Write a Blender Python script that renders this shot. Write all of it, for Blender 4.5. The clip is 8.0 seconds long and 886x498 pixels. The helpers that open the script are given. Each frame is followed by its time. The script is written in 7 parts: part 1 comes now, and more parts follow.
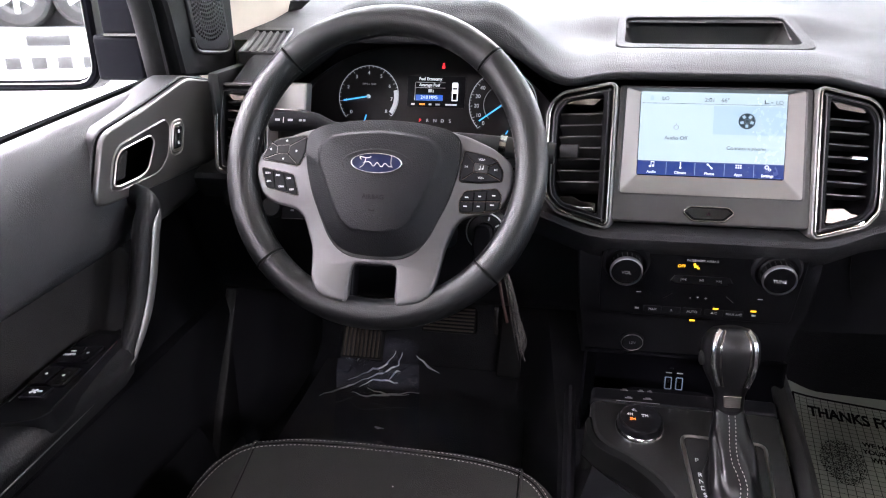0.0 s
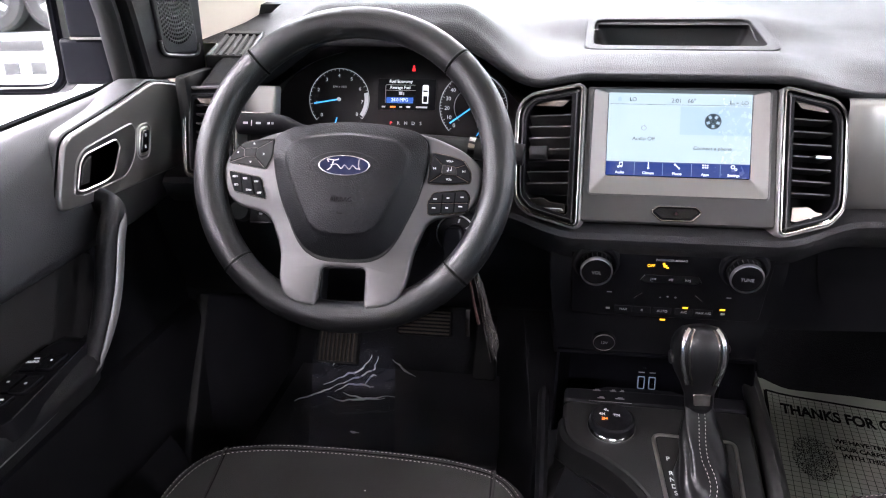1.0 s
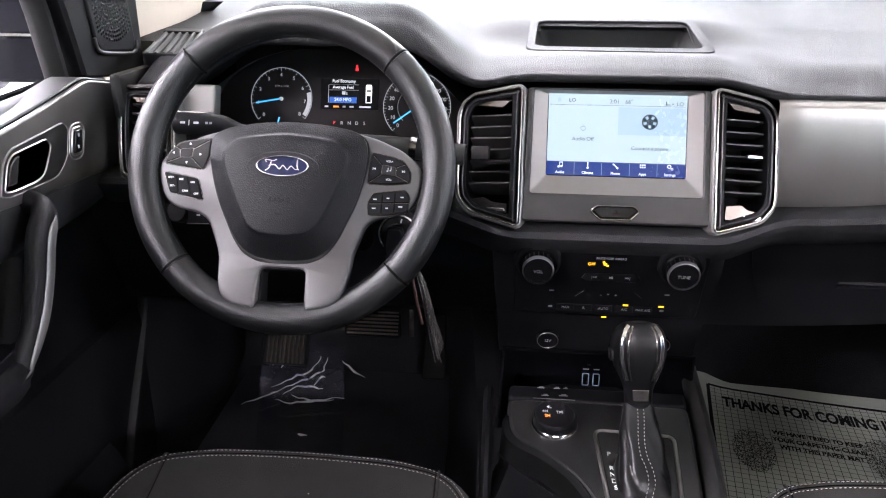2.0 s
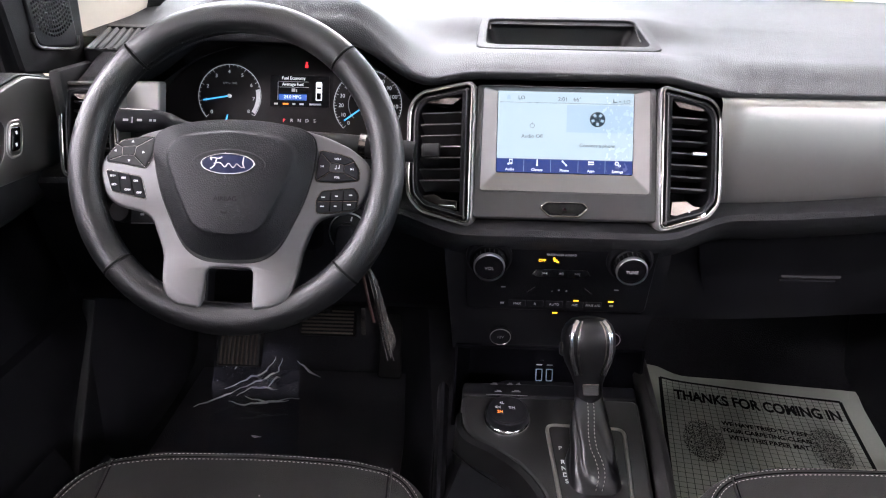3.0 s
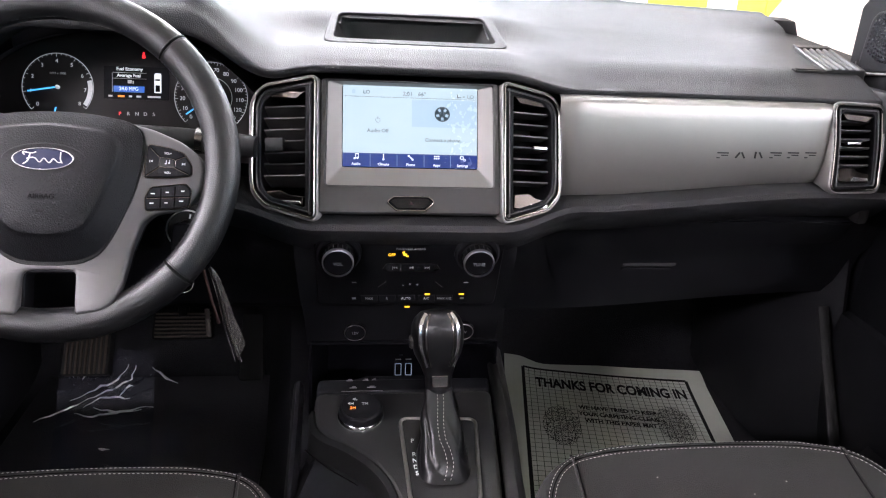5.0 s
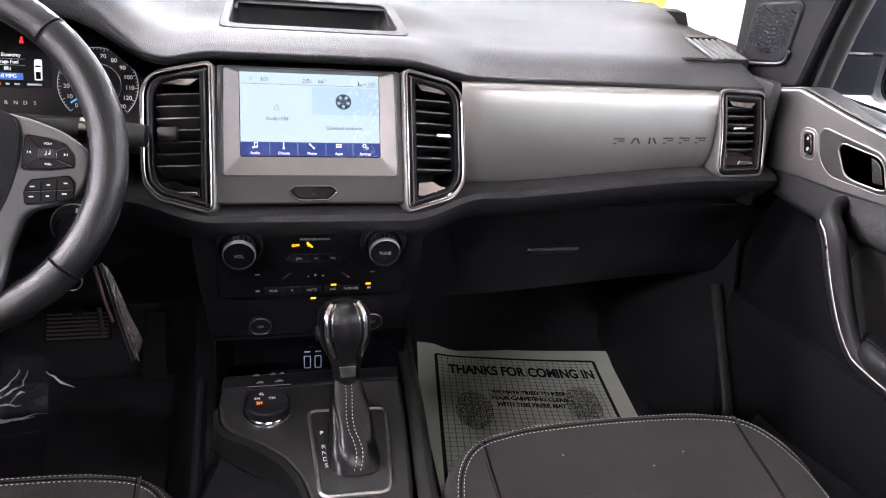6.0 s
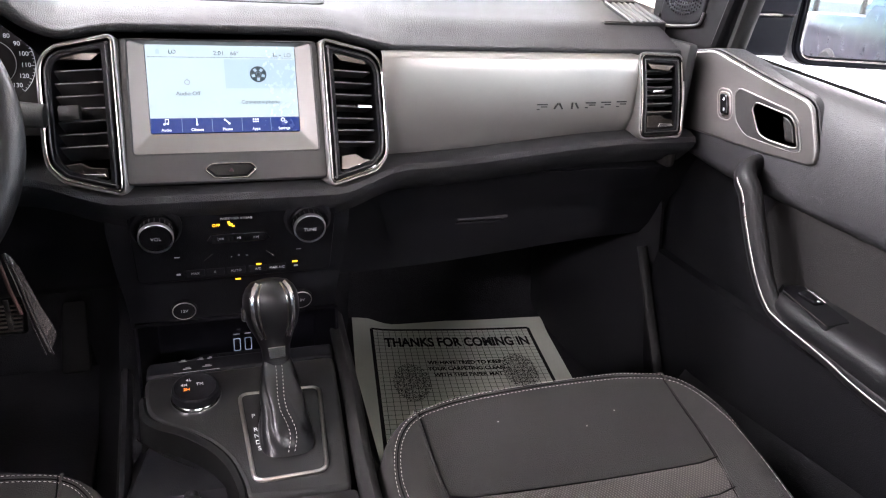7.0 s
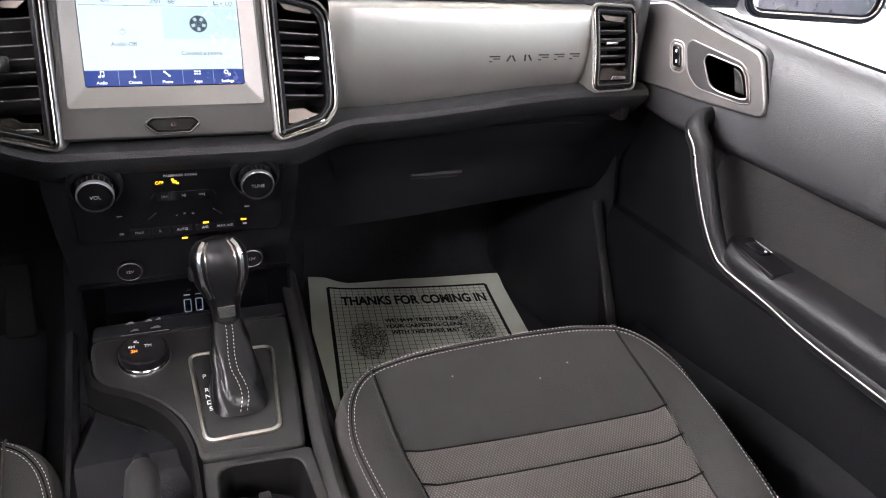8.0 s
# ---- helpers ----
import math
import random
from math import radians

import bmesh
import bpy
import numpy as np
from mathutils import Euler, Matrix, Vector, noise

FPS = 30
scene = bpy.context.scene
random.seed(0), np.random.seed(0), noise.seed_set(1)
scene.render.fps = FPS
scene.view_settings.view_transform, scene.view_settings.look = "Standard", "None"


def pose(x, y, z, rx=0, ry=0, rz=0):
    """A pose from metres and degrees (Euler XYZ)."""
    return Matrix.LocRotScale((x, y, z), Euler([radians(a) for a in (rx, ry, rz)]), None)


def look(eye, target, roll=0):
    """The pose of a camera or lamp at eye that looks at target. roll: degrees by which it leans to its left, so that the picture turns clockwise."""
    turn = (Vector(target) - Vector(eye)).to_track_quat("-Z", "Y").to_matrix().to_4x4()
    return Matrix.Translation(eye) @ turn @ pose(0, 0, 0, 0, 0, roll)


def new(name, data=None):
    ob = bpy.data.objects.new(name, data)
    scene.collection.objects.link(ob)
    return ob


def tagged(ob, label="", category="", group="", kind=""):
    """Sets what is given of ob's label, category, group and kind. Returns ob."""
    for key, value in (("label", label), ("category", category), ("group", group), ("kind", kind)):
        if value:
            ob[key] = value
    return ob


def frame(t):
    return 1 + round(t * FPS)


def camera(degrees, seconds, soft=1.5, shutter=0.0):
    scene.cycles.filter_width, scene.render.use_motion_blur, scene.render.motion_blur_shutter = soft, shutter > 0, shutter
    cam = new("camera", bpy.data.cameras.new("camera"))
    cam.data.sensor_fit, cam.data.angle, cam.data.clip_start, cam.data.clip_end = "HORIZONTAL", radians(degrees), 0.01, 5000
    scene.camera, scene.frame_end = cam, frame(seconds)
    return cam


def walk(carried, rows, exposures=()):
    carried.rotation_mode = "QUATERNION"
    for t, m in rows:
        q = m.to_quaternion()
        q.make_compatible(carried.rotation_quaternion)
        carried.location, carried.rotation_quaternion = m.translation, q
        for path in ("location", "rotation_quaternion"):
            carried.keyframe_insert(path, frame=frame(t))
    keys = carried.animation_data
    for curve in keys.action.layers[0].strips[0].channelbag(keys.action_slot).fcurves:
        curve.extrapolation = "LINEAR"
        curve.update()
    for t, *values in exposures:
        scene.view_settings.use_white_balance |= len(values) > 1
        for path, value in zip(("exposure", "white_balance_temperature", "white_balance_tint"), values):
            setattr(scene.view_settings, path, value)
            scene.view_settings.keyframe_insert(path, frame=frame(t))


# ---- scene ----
cam = camera(63.50, 8.0, soft=1.1)
PATH = [
    (0, (-0.1738, 0.0212, 1.3670), (-0.4974, 1.8434, 0.6088), -0.50),
    (0.5, (-0.1646, 0.0204, 1.3662), (-0.4789, 1.8461, 0.6124), -0.73),
    (1, (-0.1596, 0.0238, 1.3640), (-0.4342, 1.8583, 0.6161), -0.51),
    (1.5, (-0.1487, 0.0258, 1.3652), (-0.3645, 1.8684, 0.6182), -0.04),
    (3, (-0.1268, 0.0276, 1.3636), (-0.1788, 1.8800, 0.6113), 1.06),
    (3.5, (-0.1153, 0.0293, 1.3637), (-0.1167, 1.8834, 0.6138), 1.36),
    (4, (-0.1000, 0.0304, 1.3629), (-0.0504, 1.8847, 0.6151), 1.56),
    (4.5, (-0.0864, 0.0291, 1.3616), (0.0579, 1.8786, 0.6144), 2.30),
    (6, (-0.0604, 0.0261, 1.3579), (0.4237, 1.8131, 0.6015), 4.60),
    (6.5, (-0.0535, 0.0299, 1.3545), (0.5252, 1.7808, 0.5802), 4.21),
    (7, (-0.0457, 0.0319, 1.3536), (0.6023, 1.7401, 0.5400), 4.23),
    (7.5, (-0.0395, 0.0277, 1.3547), (0.6630, 1.6890, 0.4907), 4.61),
    (8, (-0.0318, 0.0334, 1.3453), (0.7050, 1.6567, 0.4387), 5.01),
]
walk(cam, [(t, look(eye, target, roll)) for t, eye, target, roll in PATH], [(0, 3.04, 6380, 14), (1.5, 3.04, 6380, 14), (3.0, 2.94, 6380, 14), (4.5, 2.93, 6400, 13), (6.5, 3.08, 6540, 15), (7.2, 3.17, 6600, 14), (8, 3.32, 6640, 11)])

# ---- world and light: a glazed showroom on a bright day ----
world = bpy.data.worlds.new("sky")
scene.world = world
world.use_nodes = True
_n = world.node_tree.nodes
_sky = _n.new("ShaderNodeTexSky")
_sky.sky_type = "NISHITA"
_sky.sun_disc = False
_sky.sun_elevation = radians(48)
_sky.sun_rotation = radians(20)
_n["Background"].inputs["Strength"].default_value = 0.15
world.node_tree.links.new(_sky.outputs["Color"], _n["Background"].inputs["Color"])
EXPOSURE = 3.1
scene.view_settings.exposure = EXPOSURE
GLOW = 2.0 ** (0.6 - EXPOSURE)  # displays and tell-tales are dim beside the daylight

sun = new("sun", bpy.data.lights.new("sun", "SUN"))
sun.data.energy, sun.data.angle, sun.data.color = 2.0, radians(0.6), (1.0, 0.95, 0.88)
sun.matrix_world = look((2, 6, 9), (0, 0, 0))


# ---- materials ----
def material(name, color, rough=0.5, metal=0.0, grain=0.0, grain_scale=900.0, cells=False, vary=0.12, patch=6.0, wear=0.06, emit=None, coat=0.0, spec=0.5, depth=0.0014, weave=0.0):
    """Principled material with colour and gloss that vary at two scales, and a fine relief."""
    m = bpy.data.materials.new(name)
    m.use_nodes = True
    nodes, links = m.node_tree.nodes, m.node_tree.links
    b = nodes["Principled BSDF"]
    b.inputs["Metallic"].default_value = metal
    b.inputs["Coat Weight"].default_value = coat
    b.inputs["Specular IOR Level"].default_value = spec
    geo = nodes.new("ShaderNodeNewGeometry")
    big, fine = nodes.new("ShaderNodeTexNoise"), nodes.new("ShaderNodeTexNoise")
    big.inputs["Scale"].default_value, fine.inputs["Scale"].default_value = patch, 160.0
    big.inputs["Detail"].default_value = 5.0
    for n in (big, fine):
        links.new(geo.outputs["Position"], n.inputs["Vector"])
    mix = nodes.new("ShaderNodeMath")
    mix.operation = "MULTIPLY_ADD"
    links.new(fine.outputs["Fac"], mix.inputs[0])
    mix.inputs[1].default_value = 0.5
    links.new(big.outputs["Fac"], mix.inputs[2])
    ramp = nodes.new("ShaderNodeMapRange")
    ramp.inputs["From Min"].default_value, ramp.inputs["From Max"].default_value = 0.35, 1.1
    ramp.inputs["To Min"].default_value, ramp.inputs["To Max"].default_value = 1 - vary, 1 + vary
    links.new(mix.outputs[0], ramp.inputs["Value"])
    tint = nodes.new("ShaderNodeVectorMath")
    tint.operation = "SCALE"
    tint.inputs[0].default_value = color
    links.new(ramp.outputs[0], tint.inputs["Scale"])
    links.new(tint.outputs[0], b.inputs["Base Color"])
    rr = nodes.new("ShaderNodeMapRange")
    rr.inputs["From Min"].default_value, rr.inputs["From Max"].default_value = 0.35, 1.1
    rr.inputs["To Min"].default_value, rr.inputs["To Max"].default_value = max(0.02, rough - wear), rough + wear
    links.new(mix.outputs[0], rr.inputs["Value"])
    links.new(rr.outputs[0], b.inputs["Roughness"])
    if grain:
        if cells:
            tex = nodes.new("ShaderNodeTexVoronoi")
            tex.feature = "DISTANCE_TO_EDGE"
            out = "Distance"
        else:
            tex = nodes.new("ShaderNodeTexNoise")
            out = "Fac"
        tex.inputs["Scale"].default_value = grain_scale
        links.new(geo.outputs["Position"], tex.inputs["Vector"])
        bump = nodes.new("ShaderNodeBump")
        bump.inputs["Strength"].default_value = grain
        bump.inputs["Distance"].default_value = depth
        links.new(tex.outputs[out], bump.inputs["Height"])
        links.new(bump.outputs["Normal"], b.inputs["Normal"])
        if cells:
            # the creases between the pebbles are duller and hold dust
            crease = nodes.new("ShaderNodeMapRange")
            crease.inputs["From Max"].default_value = 0.22
            crease.inputs["To Min"].default_value, crease.inputs["To Max"].default_value = 1.0, 0.0
            links.new(tex.outputs[out], crease.inputs["Value"])
            dull = nodes.new("ShaderNodeMath")
            dull.operation = "MULTIPLY_ADD"
            dull.inputs[1].default_value = 0.15
            links.new(crease.outputs[0], dull.inputs[0])
            links.new(rr.outputs[0], dull.inputs[2])
            links.new(dull.outputs[0], b.inputs["Roughness"])
    if weave:
        waves = []
        for turn in (38, -38):
            place, wave = nodes.new("ShaderNodeMapping"), nodes.new("ShaderNodeTexWave")
            place.inputs["Rotation"].default_value = (0, 0, radians(turn))
            wave.inputs["Scale"].default_value = 0.314 / weave
            wave.inputs["Distortion"].default_value = 0.6
            links.new(geo.outputs["Position"], place.inputs["Vector"])
            links.new(place.outputs[0], wave.inputs["Vector"])
            waves.append(wave)
        both = nodes.new("ShaderNodeMath")
        both.operation = "MULTIPLY"
        links.new(waves[0].outputs["Fac"], both.inputs[0])
        links.new(waves[1].outputs["Fac"], both.inputs[1])
        span = nodes.new("ShaderNodeMapRange")
        span.inputs["To Min"].default_value, span.inputs["To Max"].default_value = 0.68, 1.55
        links.new(both.outputs[0], span.inputs["Value"])
        cloth = nodes.new("ShaderNodeVectorMath")
        cloth.operation = "SCALE"
        links.new(tint.outputs[0], cloth.inputs[0])
        links.new(span.outputs[0], cloth.inputs["Scale"])
        links.new(cloth.outputs[0], b.inputs["Base Color"])
        bump = nodes.new("ShaderNodeBump")
        bump.inputs["Strength"].default_value, bump.inputs["Distance"].default_value = 0.6, 0.0006
        links.new(both.outputs[0], bump.inputs["Height"])
        links.new(bump.outputs["Normal"], b.inputs["Normal"])
    if emit:
        b.inputs["Emission Color"].default_value = (*emit[:3], 1)
        b.inputs["Emission Strength"].default_value = emit[3] * (1.0 if name == "light_panel" else GLOW)
    return m


VINYL_TOP = material("dash_vinyl", (0.019, 0.019, 0.0202), 0.50, grain=0.8, grain_scale=420, cells=True, depth=0.0014, spec=0.22)
VINYL = material("door_vinyl", (0.027, 0.0272, 0.0285), 0.42, grain=0.45, grain_scale=400, cells=True, depth=0.0010, spec=0.38)
PLASTIC = material("hard_plastic", (0.0152, 0.0149, 0.0147), 0.46, grain=0.25, grain_scale=700, spec=0.20)
PLASTIC_DARK = material("soft_black_plastic", (0.0074, 0.0074, 0.0086), 0.55, grain=0.2, grain_scale=700, spec=0.10)
PILLAR_BLACK = material("pillar_plastic", (0.009, 0.0088, 0.0095), 0.62, grain=0.25, grain_scale=700, spec=0.09)
SILVER = material("silver_paint", (0.305, 0.293, 0.276), 0.35, metal=0.7, grain=0.03, grain_scale=1500, vary=0.04)
SILVER_DARK = material("graphite_paint", (0.052, 0.051, 0.050), 0.38, metal=0.4, grain=0.05, grain_scale=1500, vary=0.06)
BEZEL_SILVER = material("bezel_paint", (0.19, 0.184, 0.176), 0.40, metal=0.5, grain=0.04, grain_scale=1500, vary=0.04)
SPOKE_SILVER = material("spoke_paint", (0.082, 0.080, 0.080), 0.44, metal=0.45, grain=0.03, grain_scale=1500, vary=0.05)
CHROME = material("chrome", (0.72, 0.72, 0.73), 0.14, metal=1.0, vary=0.03, wear=0.04)
CLIP = material("smoked_clip", (0.060, 0.052, 0.045), 0.24, metal=1.0, vary=0.1)
DARK_CHROME = material("dark_chrome", (0.20, 0.188, 0.172), 0.20, metal=1.0, vary=0.08)
SLAT = material("vent_slat_plastic", (0.031, 0.028, 0.027), 0.40, grain=0.2, spec=0.4)
SMOKE_CHROME = material("smoked_chrome", (0.36, 0.34, 0.32), 0.13, metal=1.0, vary=0.05, wear=0.04)
# black of the trip display; also paints the shade in cubby and latch slot
DISPLAY_SHADE_BLACK = material("display_and_shade_black", (0.003, 0.003, 0.004), 0.35, spec=0.08, vary=0.02)
ARMREST = material("armrest_vinyl", (0.0085, 0.0085, 0.009), 0.46, grain=0.25, grain_scale=600, spec=0.15)
PIANO = material("gloss_black", (0.006, 0.006, 0.007), 0.12, wear=0.04)
LEATHER = material("wheel_leather", (0.0055, 0.0055, 0.006), 0.32, grain=0.38, grain_scale=480, cells=True, wear=0.02, depth=0.0008, spec=0.46)
KNOB_LEATHER = material("knob_leather", (0.0050, 0.0050, 0.0055), 0.38, grain=0.15, grain_scale=900, wear=0.02, depth=0.0004, spec=0.28)
CLUSTER_BLACK = material("cluster_black", (0.0105, 0.0088, 0.0090), 0.42, vary=0.05, spec=0.14)
AIRBAG = material("airbag_vinyl", (0.0070, 0.0070, 0.0082), 0.40, grain=0.5, grain_scale=420, cells=True, depth=0.0010, spec=0.20, wear=0.02, vary=0.06)
FABRIC = material("seat_fabric", (0.020, 0.0194, 0.0184), 0.88, grain=0.6, grain_scale=1000, spec=0.15)
MESH_FABRIC = material("ribbed_seat_fabric", (0.052, 0.048, 0.044), 0.9, vary=0.2, spec=0.15, weave=0.0030)
DARK_THREAD = material("dark_thread", (0.06, 0.06, 0.06), 0.8)
THREAD = material("grey_thread", (0.42, 0.40, 0.37), 0.8)
CARPET = material("black_carpet", (0.016, 0.016, 0.018), 0.95, grain=1.0, grain_scale=500, vary=0.4, spec=0.05)
PAPER = material("grey_paper", (0.43, 0.455, 0.39), 0.85, grain=0.3, grain_scale=300, vary=0.06)
INK = material("black_ink", (0.008, 0.008, 0.009), 0.8, spec=0.1)
BEIGE = material("beige_cloth_trim", (0.60, 0.53, 0.44), 0.9, grain=0.4, grain_scale=900, vary=0.05)
PEDAL_RUBBER = material("pedal_rubber", (0.004, 0.004, 0.004), 0.7, spec=0.08)
RUBBER = material("rubber", (0.011, 0.011, 0.011), 0.65, grain=0.2, spec=0.2)
LEGEND = material("white_legend", (0.5, 0.5, 0.5), 0.6, emit=(0.8, 0.8, 0.82, 0.08))
LEGEND_DIM = material("dim_legend", (0.30, 0.30, 0.30), 0.6)
AMBER = material("amber_lamp", (0.6, 0.3, 0.02), 0.5, emit=(1.0, 0.50, 0.02, 1.4))
ORANGE = material("orange_lamp", (0.6, 0.15, 0.02), 0.5, emit=(1.0, 0.22, 0.02, 1.2))
RED = material("red_lamp", (0.5, 0.02, 0.02), 0.5, emit=(1.0, 0.03, 0.04, 1.2))
WHITE_GLOW = material("white_lamp", (0.3, 0.3, 0.3), 0.5, emit=(0.9, 0.94, 1.0, 0.25))
PORT_GLOW = material("port_outline", (0.10, 0.12, 0.15), 0.5, emit=(0.35, 0.45, 0.62, 0.16))
SEAM = material("seam_shadow_gap", (0.003, 0.003, 0.003), 0.9, spec=0.05)
BLUE_GLOW = material("blue_needle", (0.05, 0.3, 0.6), 0.5, emit=(0.06, 0.42, 0.95, 1.0))
SCREEN_LIGHT = material("display_pale_blue", (0.05, 0.05, 0.05), 0.25, emit=(0.66, 0.86, 0.98, 0.68), vary=0.0)
SCREEN_TILE = material("display_tile_blue", (0.05, 0.05, 0.05), 0.25, emit=(0.52, 0.74, 0.93, 0.68), vary=0.0)
SCREEN_BAR = material("display_navy_bar", (0.02, 0.02, 0.03), 0.25, emit=(0.006, 0.036, 0.24, 0.75), vary=0.0)
SCREEN_INK = material("display_dark_text", (0.01, 0.01, 0.01), 0.3, emit=(0.02, 0.05, 0.08, 0.5))
SCREEN_WHITE = material("display_white", (0.3, 0.3, 0.3), 0.3, emit=(0.9, 0.95, 1.0, 0.8))
CLUSTER_BLUE = material("cluster_blue", (0.01, 0.02, 0.05), 0.3, emit=(0.02, 0.16, 0.75, 0.6))
EMBLEM_BLUE = material("emblem_blue", (0.004, 0.008, 0.040), 0.3, vary=0.05, spec=0.25)
# white that paints the glints along the film's folds
FILM_GLINT = material("film_crease_glint", (0.95, 0.96, 0.98), 0.2, vary=0.03, spec=1.0)
PANEL_BLACK = material("panel_black", (0.0045, 0.0045, 0.0052), 0.42, grain=0.15, grain_scale=700, spec=0.07)
GATE_CHROME = material("gate_chrome", (0.42, 0.395, 0.37), 0.30, metal=1.0, vary=0.05)
MAT_RUBBER = material("mat_rubber", (0.022, 0.022, 0.025), 0.7, grain=0.5, grain_scale=400, spec=0.15)
CAR_WHITE = material("white_car_paint", (0.78, 0.78, 0.78), 0.25, coat=0.5, vary=0.02, wear=0.01)
CAR_DARK = material("dark_blue_car_paint", (0.014, 0.02, 0.045), 0.3, coat=0.15, spec=0.3, vary=0.05, wear=0.01)
TYRE = material("tyre", (0.02, 0.02, 0.02), 0.8)
FLOOR_TILE = material("showroom_floor", (0.66, 0.66, 0.66), 0.25, vary=0.05, patch=0.8)
WALL_WHITE = material("white_wall", (0.78, 0.77, 0.75), 0.7, vary=0.04, patch=1.0)
STEEL_DARK = material("dark_mullion", (0.05, 0.05, 0.05), 0.4, metal=0.5)
WALL_GREY = material("grey_wall", (0.22, 0.22, 0.23), 0.8, vary=0.06, patch=1.0)
YELLOW = material("yellow_banner", (0.80, 0.58, 0.02), 0.6)
LAMP = material("light_panel", (0.8, 0.8, 0.8), 0.5, emit=(1.02, 0.970, 1.045, 16.0), vary=0.0)


def clear_glass(name, rough=0.0, tint=(1, 1, 1)):
    m = bpy.data.materials.new(name)
    m.use_nodes = True
    nodes, links = m.node_tree.nodes, m.node_tree.links
    b = nodes["Principled BSDF"]
    clear, gloss, mixer = nodes.new("ShaderNodeBsdfTransparent"), nodes.new("ShaderNodeBsdfGlossy"), nodes.new("ShaderNodeMixShader")
    clear.inputs["Color"].default_value = (*tint, 1)
    gloss.inputs["Roughness"].default_value = rough
    facing, steep, share = nodes.new("ShaderNodeLayerWeight"), nodes.new("ShaderNodeMath"), nodes.new("ShaderNodeMath")
    facing.inputs["Blend"].default_value = 0.5
    steep.operation, share.operation = "POWER", "MULTIPLY_ADD"
    steep.inputs[1].default_value = 5.0
    share.inputs[1].default_value, share.inputs[2].default_value = 0.90, 0.04
    links.new(facing.outputs["Facing"], steep.inputs[0])
    links.new(steep.outputs[0], share.inputs[0])
    links.new(share.outputs[0], mixer.inputs[0])
    links.new(clear.outputs[0], mixer.inputs[1])
    links.new(gloss.outputs[0], mixer.inputs[2])
    links.new(mixer.outputs[0], nodes["Material Output"].inputs["Surface"])
    nodes.remove(b)
    return m


GLASS = clear_glass("window_glass", tint=(0.93, 0.96, 0.94))
# opaque patchy metal colour imitates the sparkle of the clear tag
TAG = material("tag_sparkle", (0.34, 0.31, 0.29), 0.14, metal=0.85, grain=0.9, grain_scale=120, vary=0.5, patch=60.0, depth=0.003)
FILM_GLASS = clear_glass("crinkled_film", 0.08, (0.80, 0.82, 0.90))
_n, _l = FILM_GLASS.node_tree.nodes, FILM_GLASS.node_tree.links
_haze, _mix = _n.new("ShaderNodeBsdfDiffuse"), _n.new("ShaderNodeMixShader")
_haze.inputs["Color"].default_value = (0.55, 0.55, 0.66, 1)
_mix.inputs[0].default_value = 0.07
_l.new(_n["Mix Shader"].outputs[0], _mix.inputs[1])
_l.new(_haze.outputs[0], _mix.inputs[2])
_l.new(_mix.outputs[0], _n["Material Output"].inputs["Surface"])
MIRROR = material("mirror_silver", (0.86, 0.88, 0.88), 0.015, metal=1.0, vary=0.0, wear=0.0)


# ---- mesh helpers ----
from mathutils import geometry


def thing(name, at, label, category, group="", kind=""):
    ob = new(name)
    ob.location = at
    ob.empty_display_size = 0.05
    bpy.context.view_layer.update()
    return tagged(ob, label, category, group, kind)


def origin_of(ob):
    o = Vector((0, 0, 0))
    while ob:
        o = o + ob.location
        ob = ob.parent
    return o


def part(name, bm, mat, parent, label="", smooth=True, kind="", facet=True):
    """Links a bmesh, given in world metres, as one mesh under a thing or a part."""
    o = origin_of(parent)
    bmesh.ops.translate(bm, verts=bm.verts, vec=-o)
    me = bpy.data.meshes.new(name)
    bm.to_mesh(me)
    bm.free()
    if smooth:
        me.set_sharp_from_angle(angle=radians(38))
        if facet:
            me.polygons.foreach_set("use_smooth", [len(f.vertices) > 3 for f in me.polygons])
    me.materials.append(mat)
    ob = new(name, me)
    ob.parent = parent
    return tagged(ob, label, kind=kind)


def single(name, bm, mat, label, category, group="", kind="", at=None):
    """A thing that is one plain mesh."""
    o = Vector(at) if at else Vector((0, 0, 0))
    bmesh.ops.translate(bm, verts=bm.verts, vec=-o)
    me = bpy.data.meshes.new(name)
    bm.to_mesh(me)
    bm.free()
    me.set_sharp_from_angle(angle=radians(38))
    me.polygons.foreach_set("use_smooth", [len(f.vertices) > 3 for f in me.polygons])
    me.materials.append(mat)
    ob = new(name, me)
    ob.location = o
    return tagged(ob, label, category, group, kind)


def turned(bm, m):
    bmesh.ops.transform(bm, matrix=m, verts=bm.verts)
    if m.determinant() < 0:
        bmesh.ops.reverse_faces(bm, faces=bm.faces)
    return bm


def join(*bms):
    out = bms[0]
    for b in bms[1:]:
        me = bpy.data.meshes.new("tmp")
        b.to_mesh(me)
        b.free()
        out.from_mesh(me)
        bpy.data.meshes.remove(me)
    return out


def box(cx, cy, cz, sx, sy, sz, bevel=0.0, seg=2):
    bm = bmesh.new()
    bmesh.ops.create_cube(bm, size=1, matrix=Matrix.LocRotScale((cx, cy, cz), None, (sx, sy, sz)))
    if bevel:
        bmesh.ops.bevel(bm, geom=bm.edges, offset=bevel, segments=seg, profile=0.6, affect="EDGES")
    return bm


